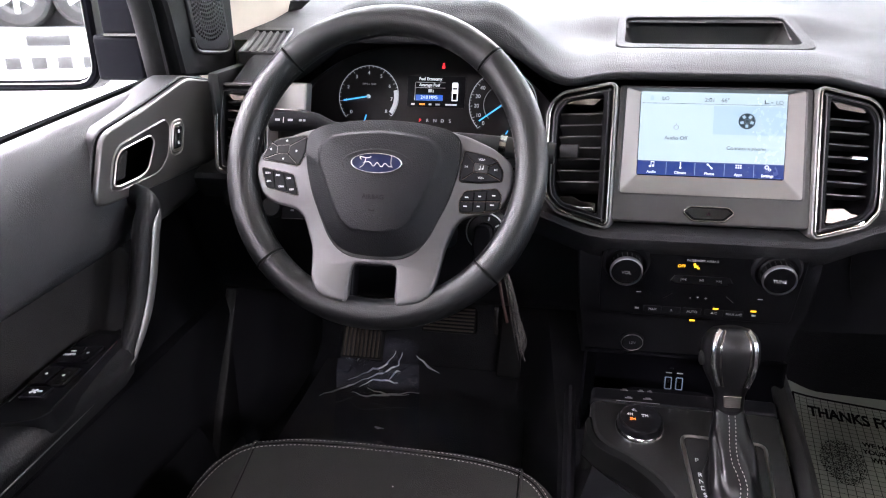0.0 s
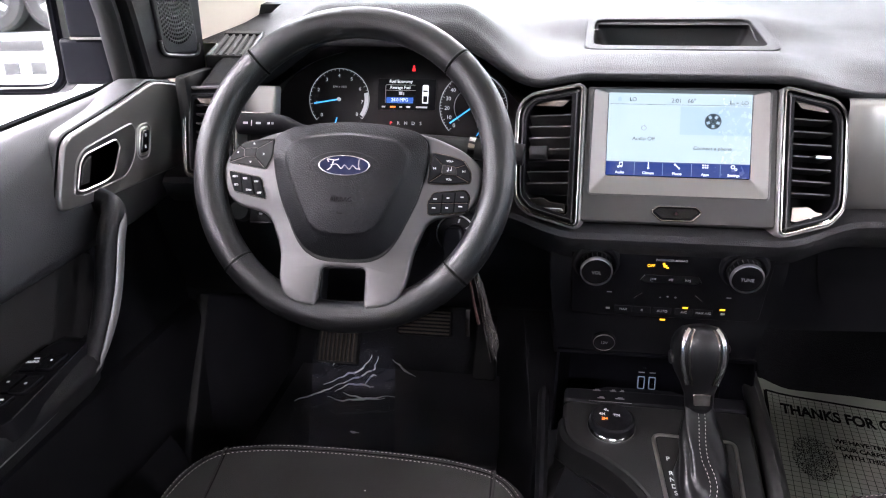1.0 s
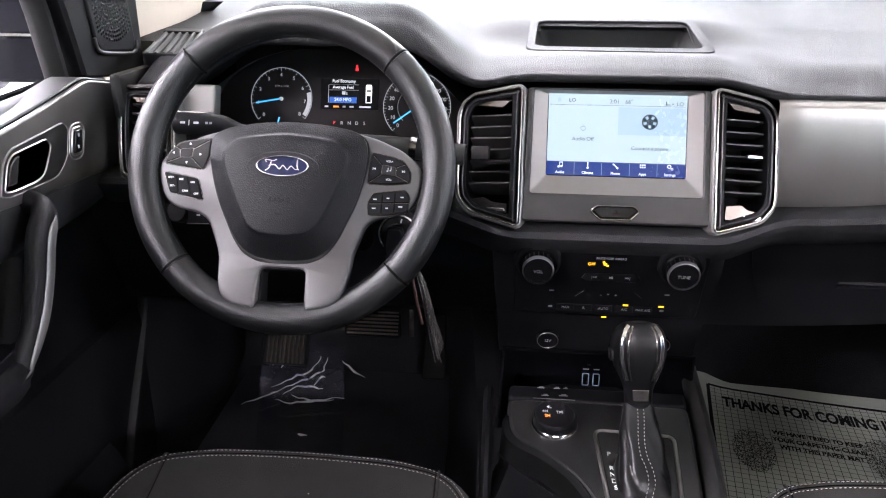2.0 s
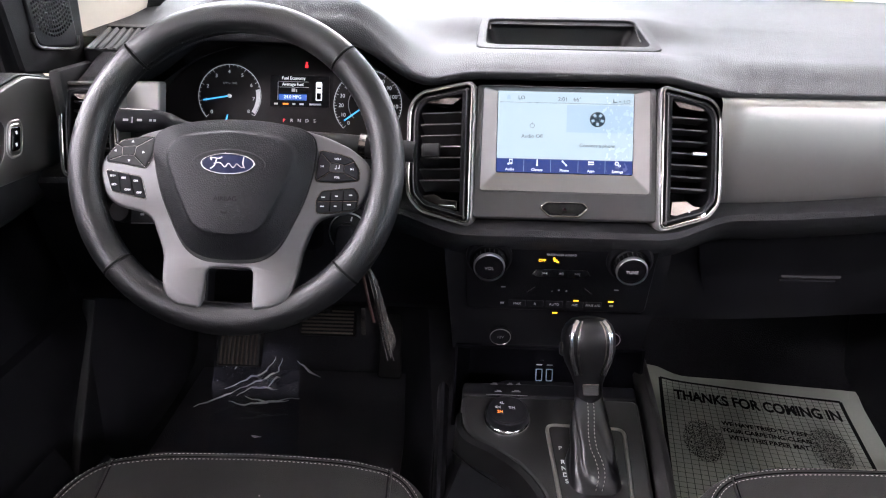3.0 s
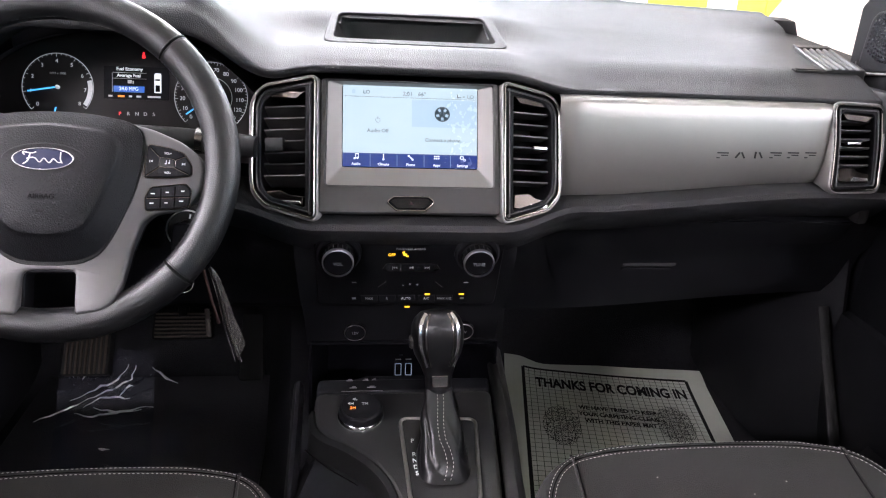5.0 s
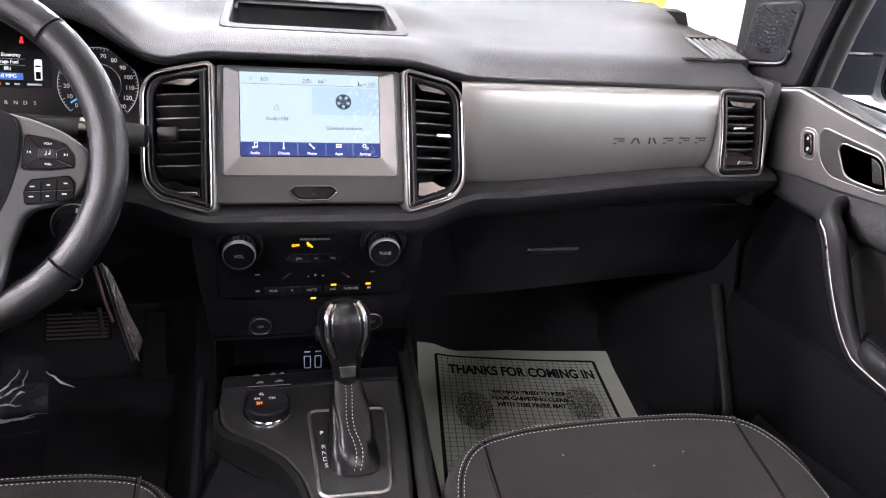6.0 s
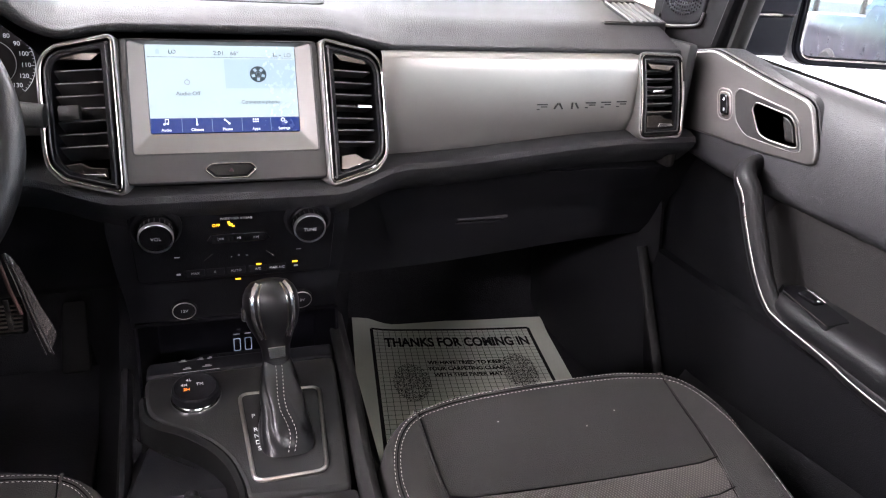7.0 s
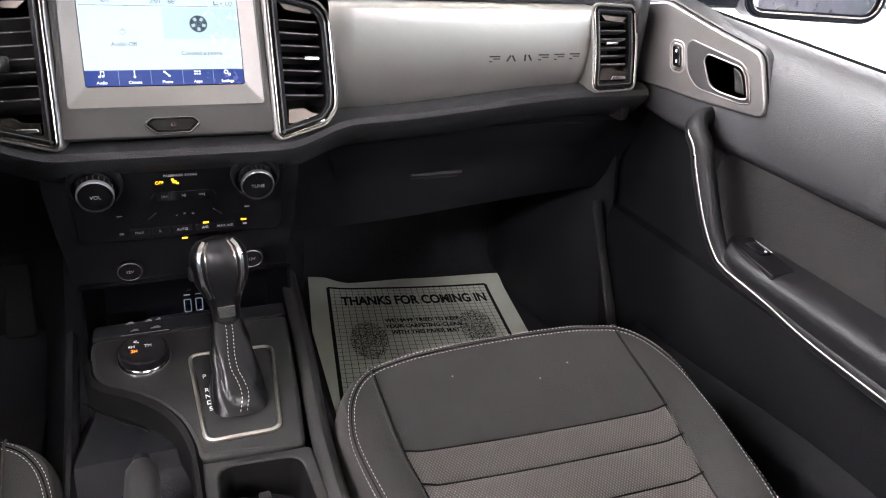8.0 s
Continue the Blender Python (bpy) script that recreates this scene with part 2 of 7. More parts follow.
def loft(rows, close=False, cap=False):
    """A skin through rows of points; close: each row is a ring; cap: the end rings are filled."""
    bm = bmesh.new()
    vs = [[bm.verts.new(p) for p in r] for r in rows]
    n = len(rows[0])
    for a, b in zip(vs, vs[1:]):
        for i in range(n if close else n - 1):
            j = (i + 1) % n
            bm.faces.new((a[i], a[j], b[j], b[i]))
    if cap:
        for ends in (list(reversed(vs[0])), vs[-1]):
            for a, b, c in geometry.tessellate_polygon([[v.co for v in ends]]):
                if len({a, b, c}) == 3 and not bm.faces.get((ends[a], ends[b], ends[c])):
                    bm.faces.new((ends[a], ends[b], ends[c]))
    bmesh.ops.recalc_face_normals(bm, faces=bm.faces)
    return bm


def rounded(points, r, n=4):
    """A closed 2D outline with its corners rounded by r (a number, or one a corner)."""
    out = []
    k = len(points)
    rs = r if isinstance(r, (list, tuple)) else [r] * k
    for i in range(k):
        p, a, b = Vector(points[i]), Vector(points[i - 1]), Vector(points[(i + 1) % k])
        u, v = (a - p), (b - p)
        q = min(rs[i], u.length * 0.45, v.length * 0.45)
        u, v = p + u.normalized() * q, p + v.normalized() * q
        if q < 1e-5:
            out.append(p)
            continue
        for j in range(n + 1):
            s = j / n
            out.append(u * (1 - s) ** 2 + p * 2 * s * (1 - s) + v * s * s)
    return out


def inset(outline, d):
    """The outline moved inwards by d."""
    k = len(outline)
    area = sum(outline[i].x * outline[(i + 1) % k].y - outline[(i + 1) % k].x * outline[i].y for i in range(k))
    sgn = 1 if area > 0 else -1
    out = []
    for i in range(k):
        e1, e2 = outline[i] - outline[i - 1], outline[(i + 1) % k] - outline[i]
        n1, n2 = Vector((-e1.y, e1.x)), Vector((-e2.y, e2.x))
        n = n1.normalized() + n2.normalized() if n1.length > 1e-9 and n2.length > 1e-9 else (n1 + n2)
        n = n.normalized() if n.length > 1e-9 else n
        out.append(outline[i] + n * d * sgn)
    return out


def slab(outline, w0, w1, edge=0.0015, steps=3):
    """A plate with the given outline (in its own plane) from depth w0 to w1, its front edge rounded."""
    rings = [[Vector((p.x, p.y, w0)) for p in outline], [Vector((p.x, p.y, w1 - edge)) for p in outline]]
    for j in range(1, steps + 1):
        a = j / steps * math.pi / 2
        rings.append([Vector((p.x, p.y, w1 - edge + edge * math.sin(a))) for p in inset(outline, edge * (1 - math.cos(a)))])
    return loft(rings, close=True, cap=True)


def ring_plate(outer, inner, w0, w1, edge=0.001):
    """A frame between two outlines that have the same number of points."""
    rings = [[Vector((p.x, p.y, w0)) for p in outer], [Vector((p.x, p.y, w1 - edge)) for p in outer],
             [Vector((p.x, p.y, w1)) for p in inset(outer, edge)], [Vector((p.x, p.y, w1)) for p in inset(inner, -edge)],
             [Vector((p.x, p.y, w1 - edge)) for p in inner], [Vector((p.x, p.y, w0)) for p in inner]]
    rings.append(rings[0])
    bm = loft(rings, close=True)
    bmesh.ops.remove_doubles(bm, verts=bm.verts, dist=1e-6)
    bmesh.ops.recalc_face_normals(bm, faces=bm.faces)
    return bm


def dome(outline, w0, w1, levels=6, power=2.0, sink=0.0):
    """A cushion-like cap over an outline: rises from w0 at the rim to w1 in the middle."""
    c = sum((p for p in outline), Vector((0, 0))) / len(outline)
    rings = [[Vector((p.x, p.y, w0 - 0.01)) for p in outline]]
    for j in range(levels + 1):
        s = 1 - j / levels * 0.96
        h = w0 + (w1 - w0) * (1 - s ** power)
        rings.append([Vector((*(c + (p - c) * s), h)) for p in outline])
    return loft(rings, close=True, cap=True)


def circle(cx, cy, r, n=32):
    return [Vector((cx + r * math.cos(2 * math.pi * i / n), cy + r * math.sin(2 * math.pi * i / n))) for i in range(n)]


def lathe(profile, n=40):
    """Turns (radius, height) pairs about the local z axis."""
    return loft([[Vector((r * math.cos(2 * math.pi * i / n), r * math.sin(2 * math.pi * i / n), h)) for i in range(n)] for r, h in profile], close=True, cap=True)


def spline(points, n=8):
    """A smooth line through the points (Catmull-Rom)."""
    ps = [Vector(p) for p in points]
    out = []
    for i in range(len(ps) - 1):
        a, b, c, d = ps[max(i - 1, 0)], ps[i], ps[i + 1], ps[min(i + 2, len(ps) - 1)]
        for j in range(n):
            s = j / n
            out.append(0.5 * ((2 * b) + (c - a) * s + (2 * a - 5 * b + 4 * c - d) * s * s + (3 * b - a - 3 * c + d) * s ** 3))
    out.append(ps[-1])
    return out


def tube(path, r, n=10, flat=1.0, up=(0, 0, 1), cap=True):
    """A round or flattened bar along a line; r may be one radius or one a point."""
    ps = [Vector(p) for p in path]
    rows = []
    side0 = None
    for i, p in enumerate(ps):
        d = (ps[min(i + 1, len(ps) - 1)] - ps[max(i - 1, 0)]).normalized()
        side = d.cross(Vector(up))
        if side.length < 1e-4:
            side = side0 if side0 else d.orthogonal()
        side.normalize()
        side0 = side
        top = side.cross(d)
        q = r[i] if isinstance(r, (list, tuple)) else r
        rows.append([p + side * (q * math.cos(2 * math.pi * k / n)) + top * (q * flat * math.sin(2 * math.pi * k / n)) for k in range(n)])
    return loft(rows, close=True, cap=cap)


def stitches(path, length=0.0045, gap=0.0025, r=0.0006):
    """Short thread pieces along a line."""
    ps = [Vector(p) for p in path]
    out = bmesh.new()
    acc = [0.0]
    for a, b in zip(ps, ps[1:]):
        acc.append(acc[-1] + (b - a).length)

    def at(s):
        for i in range(len(ps) - 1):
            if acc[i + 1] >= s:
                return ps[i].lerp(ps[i + 1], (s - acc[i]) / max(acc[i + 1] - acc[i], 1e-9))
        return ps[-1]

    s, verts, faces = 0.0, [], []
    while s + length < acc[-1]:
        a, b = at(s), at(s + length)
        d = (b - a).normalized()
        side = d.cross(Vector((0.31, 0.2, 0.93))).normalized()
        top = side.cross(d)
        k = len(verts)
        m = (a + b) / 2
        verts += [a, m + side * r, m + top * r, m - side * r, m - top * r, b]
        faces += [(k, k + 1 + i, k + 1 + (i + 1) % 4) for i in range(4)] + [(k + 5, k + 1 + (i + 1) % 4, k + 1 + i) for i in range(4)]
        s += length + gap
    me = bpy.data.meshes.new("tmp")
    me.from_pydata(verts, [], faces)
    out.from_mesh(me)
    bpy.data.meshes.remove(me)
    return out


def plane_at(x, y, z, lean):
    """A working plane that faces the seats and leans back by so many degrees: x to the right, y up it, z out of it."""
    return pose(x, y, z, 90 - lean, 0, 0)


def lettering(body, size, m, mat, parent, depth=0.0003, align="CENTER", stretch=1.0, bold=0.0):
    """Words in the built-in font, as a flat mesh on a working plane."""
    cu = bpy.data.curves.new("tmp", "FONT")
    cu.body, cu.size, cu.extrude, cu.align_x, cu.align_y = body, size, depth, align, "CENTER"
    cu.offset = bold
    ob = bpy.data.objects.new("tmp", cu)
    scene.collection.objects.link(ob)
    me = bpy.data.meshes.new_from_object(ob.evaluated_get(bpy.context.evaluated_depsgraph_get()))
    bm = bmesh.new()
    bm.from_mesh(me)
    bpy.data.objects.remove(ob)
    bpy.data.curves.remove(cu)
    bpy.data.meshes.remove(me)
    turned(bm, m @ Matrix.Diagonal((stretch, 1, 1, 1)))
    return part("lettering", bm, mat, parent, smooth=False)


def bar(u, v, w, h, m, mat, parent, z=0.0005, name="mark", thick=0.0006):
    """A small flat mark on a working plane."""
    return part(name, turned(box(u, v, z, w, h, thick), m), mat, parent, smooth=False)


# ---- the showroom ----
FLOOR_Z, SEAT_X = 0.55, 0.362
single("showroom_floor", box(0, 0, -0.05, 24, 24, 0.1), FLOOR_TILE, "polished pale showroom floor", "floor", kind="structure")
single("showroom_ceiling", box(0, 0, 4.3, 24, 24, 0.1), WALL_WHITE, "white showroom ceiling", "ceiling", kind="structure")
single("wall_south", box(-6, -12.1, 2.1, 12, 0.2, 4.3), WALL_GREY, "grey showroom back wall", "wall", kind="structure")
single("wall_west", box(-12.1, 0, 2.1, 0.2, 24, 4.3), WALL_WHITE, "white showroom side wall", "wall", kind="structure")


def glazing(name, m, width, step=2.0):
    g = thing(name, m.translation, "tall showroom window wall with dark mullions", "window", kind="structure")
    count = int(width / step)
    for i in range(count + 1):
        part("mullion", turned(box(-width / 2 + i * width / count, 0, 2.05, 0.07, 0.12, 4.1, 0.006), m), STEEL_DARK, g)
    for z in (0.05, 0.9, 3.4, 4.15):
        part("transom", turned(box(0, 0, z, width, 0.10, 0.07, 0.006), m), STEEL_DARK, g)
    pane = part("pane", turned(box(0, 0, 2.1, width - 0.1, 0.012, 4.0), m), GLASS, g)
    pane.visible_shadow = False
    return g


glazing("window_1", pose(0, 12.05, 0), 24)
glazing("window_2", pose(12.05, 0, 0, 0, 0, 90), 24)
glazing("window_3", pose(6, -12.05, 0), 12, 0.8)
single("ground", box(0, 0, -0.25, 600, 600, 0.2), material("asphalt", (0.09, 0.09, 0.09), 0.9, vary=0.3, patch=0.5), "grey asphalt outside", "ground", kind="structure")
# unseen panels, added and spread to balance light between the two doors
for x, y in ((-5.5, 5.5), (0, 6.0), (5.5, 5.5), (-4.0, 2.2), (-2.9, 3.9), (-5.5, 9.5), (0, 9.5), (5.5, 9.5), (8.0, 0.5), (8.0, -4.5), (-5.0, 0.5), (-5.0, -4.0), (-9.5, 1.0), (-9.5, -4.0), (0.4, -6.6), (2.9, -6.6)):
    p = single("added_light_panel", box(0, 0, 0, 2.4, 0.7, 0.06, 0.005), LAMP, "added white glowing panel on the ceiling, out of view", "ceiling light", "ceiling lights", at=(0, 0, 0))
    p.location = (x, y, 4.21)

# ---- the cabin shell ----
shell = thing("cabin_shell", (0, 0, FLOOR_Z), "black-carpeted cab of a pickup truck with pale roof lining", "vehicle cab", kind="structure")


def cab_floor():
    ys = [-1.1, 0.2, 0.9, 1.32, 1.40, 1.52, 1.58, 1.60]
    zs = [0.55, 0.55, 0.55, 0.55, 0.575, 0.72, 0.95, 1.22]
    rows = []
    for y, z in zip(ys, zs):
        tun = 0.16 + 0.10 * max(0.0, (y - 1.2) / 0.4)
        rows.append([Vector((x, y, max(z, zz))) for x, zz in ((-0.76, 0), (-0.70, 0), (-0.4, 0), (-tun - 0.05, 0), (-tun, 0.70), (-0.05, 0.74), (0.05, 0.74), (tun, 0.70), (tun + 0.05, 0), (0.4, 0), (0.70, 0), (0.76, 0))])
    under = [[p - Vector((0, -0.02, 0.04)) for p in r] for r in rows]
    return loft([rows[0]] + rows, False), under


bm, _ = cab_floor()
bmesh.ops.solidify(bm, geom=bm.faces, thickness=-0.03)
part("carpet", bm, CARPET, shell, "black carpet")


def roof():
    rows = []
    for x in (-0.70, -0.62, -0.45, 0, 0.45, 0.62, 0.70):
        d = 0.05 * (x / 0.7) ** 4
        rows.append([Vector((x, y, z - d * 1.8)) for y, z in ((0.72 - 0.12 * (x / 0.7) ** 2, 1.76), (0.5, 1.81), (0, 1.84), (-0.6, 1.83), (-1.1, 1.78))])
    bm = loft(rows)
    bmesh.ops.solidify(bm, geom=bm.faces, thickness=-0.04)
    return bm


part("headliner", roof(), BEIGE, shell, "pale beige cloth roof lining")
part("rear_bulkhead", box(0, -1.16, 0.85, 1.5, 0.08, 0.60, 0.02), PILLAR_BLACK, shell)
rear = part("rear_window", box(0, -1.15, 1.46, 1.36, 0.006, 0.62), GLASS, shell, "clear rear window")
rear.visible_shadow = False
part("rear_bench", box(0, -0.92, 0.98, 1.30, 0.16, 0.55, 0.05, 3), FABRIC, shell, "dark cloth rear bench")
part("rear_cushion", box(0, -0.65, 0.80, 1.30, 0.42, 0.16, 0.05, 3), FABRIC, shell)
for s in (-1, 1):
    # windscreen pillar with its cloth-covered trim
    rows = []
    for i in range(13):
        k = i / 12
        a = Vector((0.768, 1.13, 1.17)).lerp(Vector((0.71, 0.60, 1.79)), k)
        b = Vector((0.715, 1.46, 1.245)).lerp(Vector((0.60, 0.66, 1.79)), k)
        rows.append([Vector((s * (q.x - 0.012 * math.sin(math.pi * j / 8)), q.y, q.z)) for j in range(9) for q in (a.lerp(b, j / 8),)] + [Vector((s * (b.x + 0.03), b.y + 0.03, b.z + 0.02)), Vector((s * (a.x + 0.04), a.y, a.z + 0.02))])
    rows = [[q + Vector((0.018, 0, 0)) for q in r] for r in rows]
    part("pillar_trim", loft(rows, close=True, cap=True), BEIGE, shell, "beige windscreen pillar trim")
    part("door_pillar", box(s * 0.72, -0.62, 1.2, 0.12, 0.16, 1.3, 0.03), PILLAR_BLACK, shell)
    part("roof_rail", tube([(s * 0.66, 0.62, 1.74), (s * 0.68, 0.2, 1.79), (s * 0.68, -0.6, 1.79), (s * 0.66, -1.1, 1.75)], 0.045, 10), BEIGE, shell)
    part("cowl_side", box(s * 0.765, 1.26, 0.855, 0.03, 0.84, 0.62, 0.006), PLASTIC_DARK, shell)
    part("rear_side_panel", box(s * 0.74, -0.9, 0.9, 0.06, 0.5, 0.75, 0.02), PLASTIC, shell)
    # footwell side trim and the rubber seal of the door opening
    kick = [[Vector((s * (0.735 - 0.05 * math.sin(math.pi * j / 8) ** 0.5), 0.93 + 0.5 * (1 - j / 8) + 0.02 * k, 0.56 + 0.56 * k / 6)) for j in range(9)] for k in range(7)]
    bm = loft(kick)
    bmesh.ops.solidify(bm, geom=bm.faces, thickness=0.01)
    part("kick_panel", bm, PLASTIC_DARK, shell)
    part("door_seal", tube(spline([(s * 0.70, 1.005, 0.865), (s * 0.70, 0.955, 0.775), (s * 0.70, 0.905, 0.69), (s * 0.705, 0.87, 0.60)], 5), 0.0065, 10, 1.5, up=(s, 0, 0)), RUBBER, shell, "black rubber door seal")
    part("sill_plate", box(s * 0.735, 0.1, 0.57, 0.07, 1.9, 0.05, 0.012), PLASTIC, shell)


def windscreen_edge(x):
    return 1.66 - 0.62 * x * x


def windscreen():
    rows = []
    for i in range(25):
        x = -0.74 + 1.48 * i / 24
        y0 = windscreen_edge(x) + 0.015
        rows.append([Vector((x * (1 - 0.14 * j / 10), y0 + (0.70 - 0.10 * (x / 0.74) ** 2 - y0) * j / 10, 1.285 + 0.50 * j / 10 + 0.045 * math.sin(math.pi * j / 10))) for j in range(11)])
    bm = loft(rows)
    bmesh.ops.solidify(bm, geom=bm.faces, thickness=0.005)
    return bm


glass = part("windscreen", windscreen(), GLASS, shell, "clear curved windscreen")
glass.visible_shadow = False
rows = []
for i in range(25):
    x = -0.76 + 1.52 * i / 24
    y = windscreen_edge(x)
    low = min(1.0, max(0.0, (abs(x) - 0.38) / 0.18))
    rows.append([Vector((x, y - 0.028, 1.292)), Vector((x, y + 0.0, 1.300 - 0.004 * low)), Vector((x, y + 0.06, 1.318 - 0.024 * low)), Vector((x, y + 0.06, 1.25)), Vector((x, y - 0.028, 1.26))])
part("windscreen_seal", loft(rows, close=True, cap=True), RUBBER, shell, "black windscreen edge band")
rows = []
for i in range(17):
    x = -0.85 + 1.7 * i / 16
    y = windscreen_edge(min(0.76, abs(x)))
    rows.append([Vector((x, y + 0.06, 1.24)), Vector((x, y + 0.30, 1.24 - 0.06 * (x / 0.85) ** 2)), Vector((x, 2.2, 1.20 - 0.10 * (x / 0.85) ** 2)), Vector((x, 2.75, 1.04 - 0.12 * (x / 0.85) ** 2)), Vector((x, 2.85, 0.6))])
part("bonnet", loft(rows), CAR_DARK, shell, "dark blue bonnet")

# ---- dashboard ----
dash = thing("dashboard", (0, 1.2, 0.75), "dark grained dashboard with silver panels in a pickup cab", "dashboard")
FACE = plane_at(0, 0.919, 1.16, 23)


def smooth(a, b, x):
    s = min(1.0, max(0.0, (x - a) / (b - a)))
    return s * s * (3 - 2 * s)


def lip_z(x):
    """Height of the top pad's front lip: raised over the centre stack."""
    return 1.214 + 0.019 * (1 - smooth(0.11, 0.225, abs(x)))


def hood(x):
    """0 to 1: how far the instrument hood rises at x."""
    d = abs(x + 0.375)
    return 1 - smooth(0.085, 0.215, d)


def top_section(x):
    zl, yw, h = lip_z(x), windscreen_edge(x) - 0.02, hood(x)
    mid = 1 - smooth(0.13, 0.26, abs(x - 0.01))
    ps = [(yw + 0.04, 1.22), (yw + 0.035, 1.297), (yw, 1.298), (0.55 * yw + 0.45 * 1.22, 1.284), (1.26, 1.270 + 0.012 * mid), (1.205, 1.262 + 0.014 * mid), (1.14, 1.253), (1.07, 1.245 + 0.002 * mid), (1.018, zl + 0.018 + 0.007 * (1 - mid) - 0.009 * h), (0.975, zl + 0.009 - 0.002 * h), (0.955, zl + 0.002 + 0.002 * h), (0.947, zl - 0.002), (0.951, zl - 0.010), (0.972, zl - 0.014), (1.02, zl - 0.02)]
    lift = [0, 0, 0, 0.008, 0.02, 0.036, 0.050, 0.062, 0.082, 0.075, 0.069, 0.060, 0.056, 0.058, 0.066]
    fwd = [0, 0, 0, 0, 0, 0, 0, 0, 0.005, 0.022, 0.028, 0.03, 0.03, 0.03, 0.03]
    end = smooth(0.632, 0.672, x - 0.018 if x > 0 else 0.020 - x)
    out = []
    for (y, z), d, f in zip(ps, lift, fwd):
        near = smooth(1.12, 1.0, y)
        out.append(Vector((x, y + f * h + 0.030 * end * end * near, z + d * h - 0.020 * end * end * near)))
    return spline(out, 4)


TRAY = pose(0.017, 1.142, 1.2625, 13.0, 0, 0)
bm = loft([top_section(-0.652 + 1.342 * i / 134) for i in range(135)])
back = TRAY.inverted()
cut = []
for f in bm.faces:
    q = back @ f.calc_center_median()
    if abs(q.z) < 0.05 and abs(q.y) < 0.056 and abs(q.x) < 0.121 - 0.14 * (q.y + 0.056) * 0.6:
        cut.append(f)
bmesh.ops.delete(bm, geom=cut, context="FACES")
top = part("top_pad", bm, VINYL_TOP, dash, "dark grained vinyl top pad")

# storage tray sunk into the middle of the top pad
outer = rounded([(-0.1325, -0.074), (0.1325, -0.074), (0.127, 0.074), (-0.123, 0.071)], 0.022, 5)
inner = rounded([(-0.119, -0.057), (0.117, -0.057), (0.113, 0.062), (-0.112, 0.059)], 0.016, 5)
tray = part("storage_tray", turned(ring_plate(outer, inner, -0.02, 0.0024, 0.0012), TRAY), VINYL_TOP, dash, "open storage tray with a grey rim")
bottom = rounded([(-0.105, -0.030), (0.105, -0.030), (0.095, 0.045), (-0.095, 0.045)], 0.012, 5)
rings = [[Vector((p.x, p.y, -0.046)) for p in inset(inner, -0.003)], [Vector((p.x, p.y, 0.001)) for p in inset(inner, -0.003)], [Vector((p.x, p.y, 0.0015)) for p in inner], [Vector((p.x, p.y, -0.012)) for p in inner], [Vector((p.x, p.y, -0.045)) for p in bottom], [Vector((p.x * 0.5, p.y * 0.5, -0.046)) for p in bottom]]
bm = loft(rings, close=True, cap=True)
part("tray_liner", turned(bm, TRAY), PLASTIC, tray)

# silver surround of the display
m = FACE
outer = rounded([(-0.116, -0.106), (0.116, -0.106), (0.113, 0.062), (-0.113, 0.062)], 0.006)
inner = rounded([(-0.106, -0.071), (0.106, -0.071), (0.104, 0.0595), (-0.104, 0.0595)], 0.004)
surround = part("centre_surround", turned(ring_plate(outer, inner, -0.03, 0.0, 0.002), m), SILVER_DARK, dash, "graphite painted centre panel")
deep = rounded([(-0.0866, -0.0475), (0.0866, -0.0475), (0.0866, 0.0565), (-0.0866, 0.0565)], 0.003)
rings = [[Vector((p.x, p.y, -0.001)) for p in inner], [Vector((p.x, p.y, -0.0084)) for p in deep], [Vector((p.x, p.y, -0.03)) for p in deep]]
part("display_bezel", turned(loft(rings, close=True), m), BEZEL_SILVER, surround, "silver sloping bezel round the display")
hz = rounded([(-0.0285, -0.0912), (-0.0215, -0.0855), (0.0225, -0.0855), (0.0285, -0.0912), (0.018, -0.1005), (-0.018, -0.1005)], 0.0025)
hazard = part("hazard_button", turned(slab(hz, -0.006, 0.002, 0.002), m), PIANO, surround, "black hazard light button")
part("button_rim", turned(ring_plate(inset(hz, -0.0022), hz, -0.004, 0.0026, 0.0008), m), SMOKE_CHROME, hazard)
part("triangle_mark", turned(loft([[Vector((0.0035 * math.sin(a), -0.0932 + 0.0030 * math.cos(a), w)) for a in (0, 2.09, 4.19)] for w in (0.002, 0.0026)], True, True), m), material("dull_red_mark", (0.03, 0.008, 0.008), 0.5), hazard)

# centre display
scr = thing("touchscreen", (0, 0.93, 1.11), "lit touchscreen with pale blue home page in the dashboard", "display")
S = plane_at(0, 0.9300, 1.1632, 23) @ Matrix.Diagonal((0.985, 0.965, 1, 1))
part("glass_front", turned(slab(rounded([(-0.0885, -0.0565), (0.0885, -0.0565), (0.0885, 0.0525), (-0.0885, 0.0525)], 0.003), -0.006, 0.0, 0.001), S), PIANO, scr)
bar(0, 0.0072, 0.174, 0.0896, S, SCREEN_LIGHT, scr, name="page_background")
bar(0, -0.0466, 0.174, 0.0180, S, SCREEN_BAR, scr, name="menu_bar")
bar(0.044, 0.0165, 0.085, 0.036, S, SCREEN_TILE, scr, 0.0009, "phone_tile")
for u in (-0.052, -0.0175, 0.0175, 0.052):
    bar(u, -0.0466, 0.0005, 0.016, S, SCREEN_TILE, scr, 0.0009, "divider")
bar(0, 0.0365, 0.170, 0.0004, S, SCREEN_INK, scr, 0.0009, "divider")
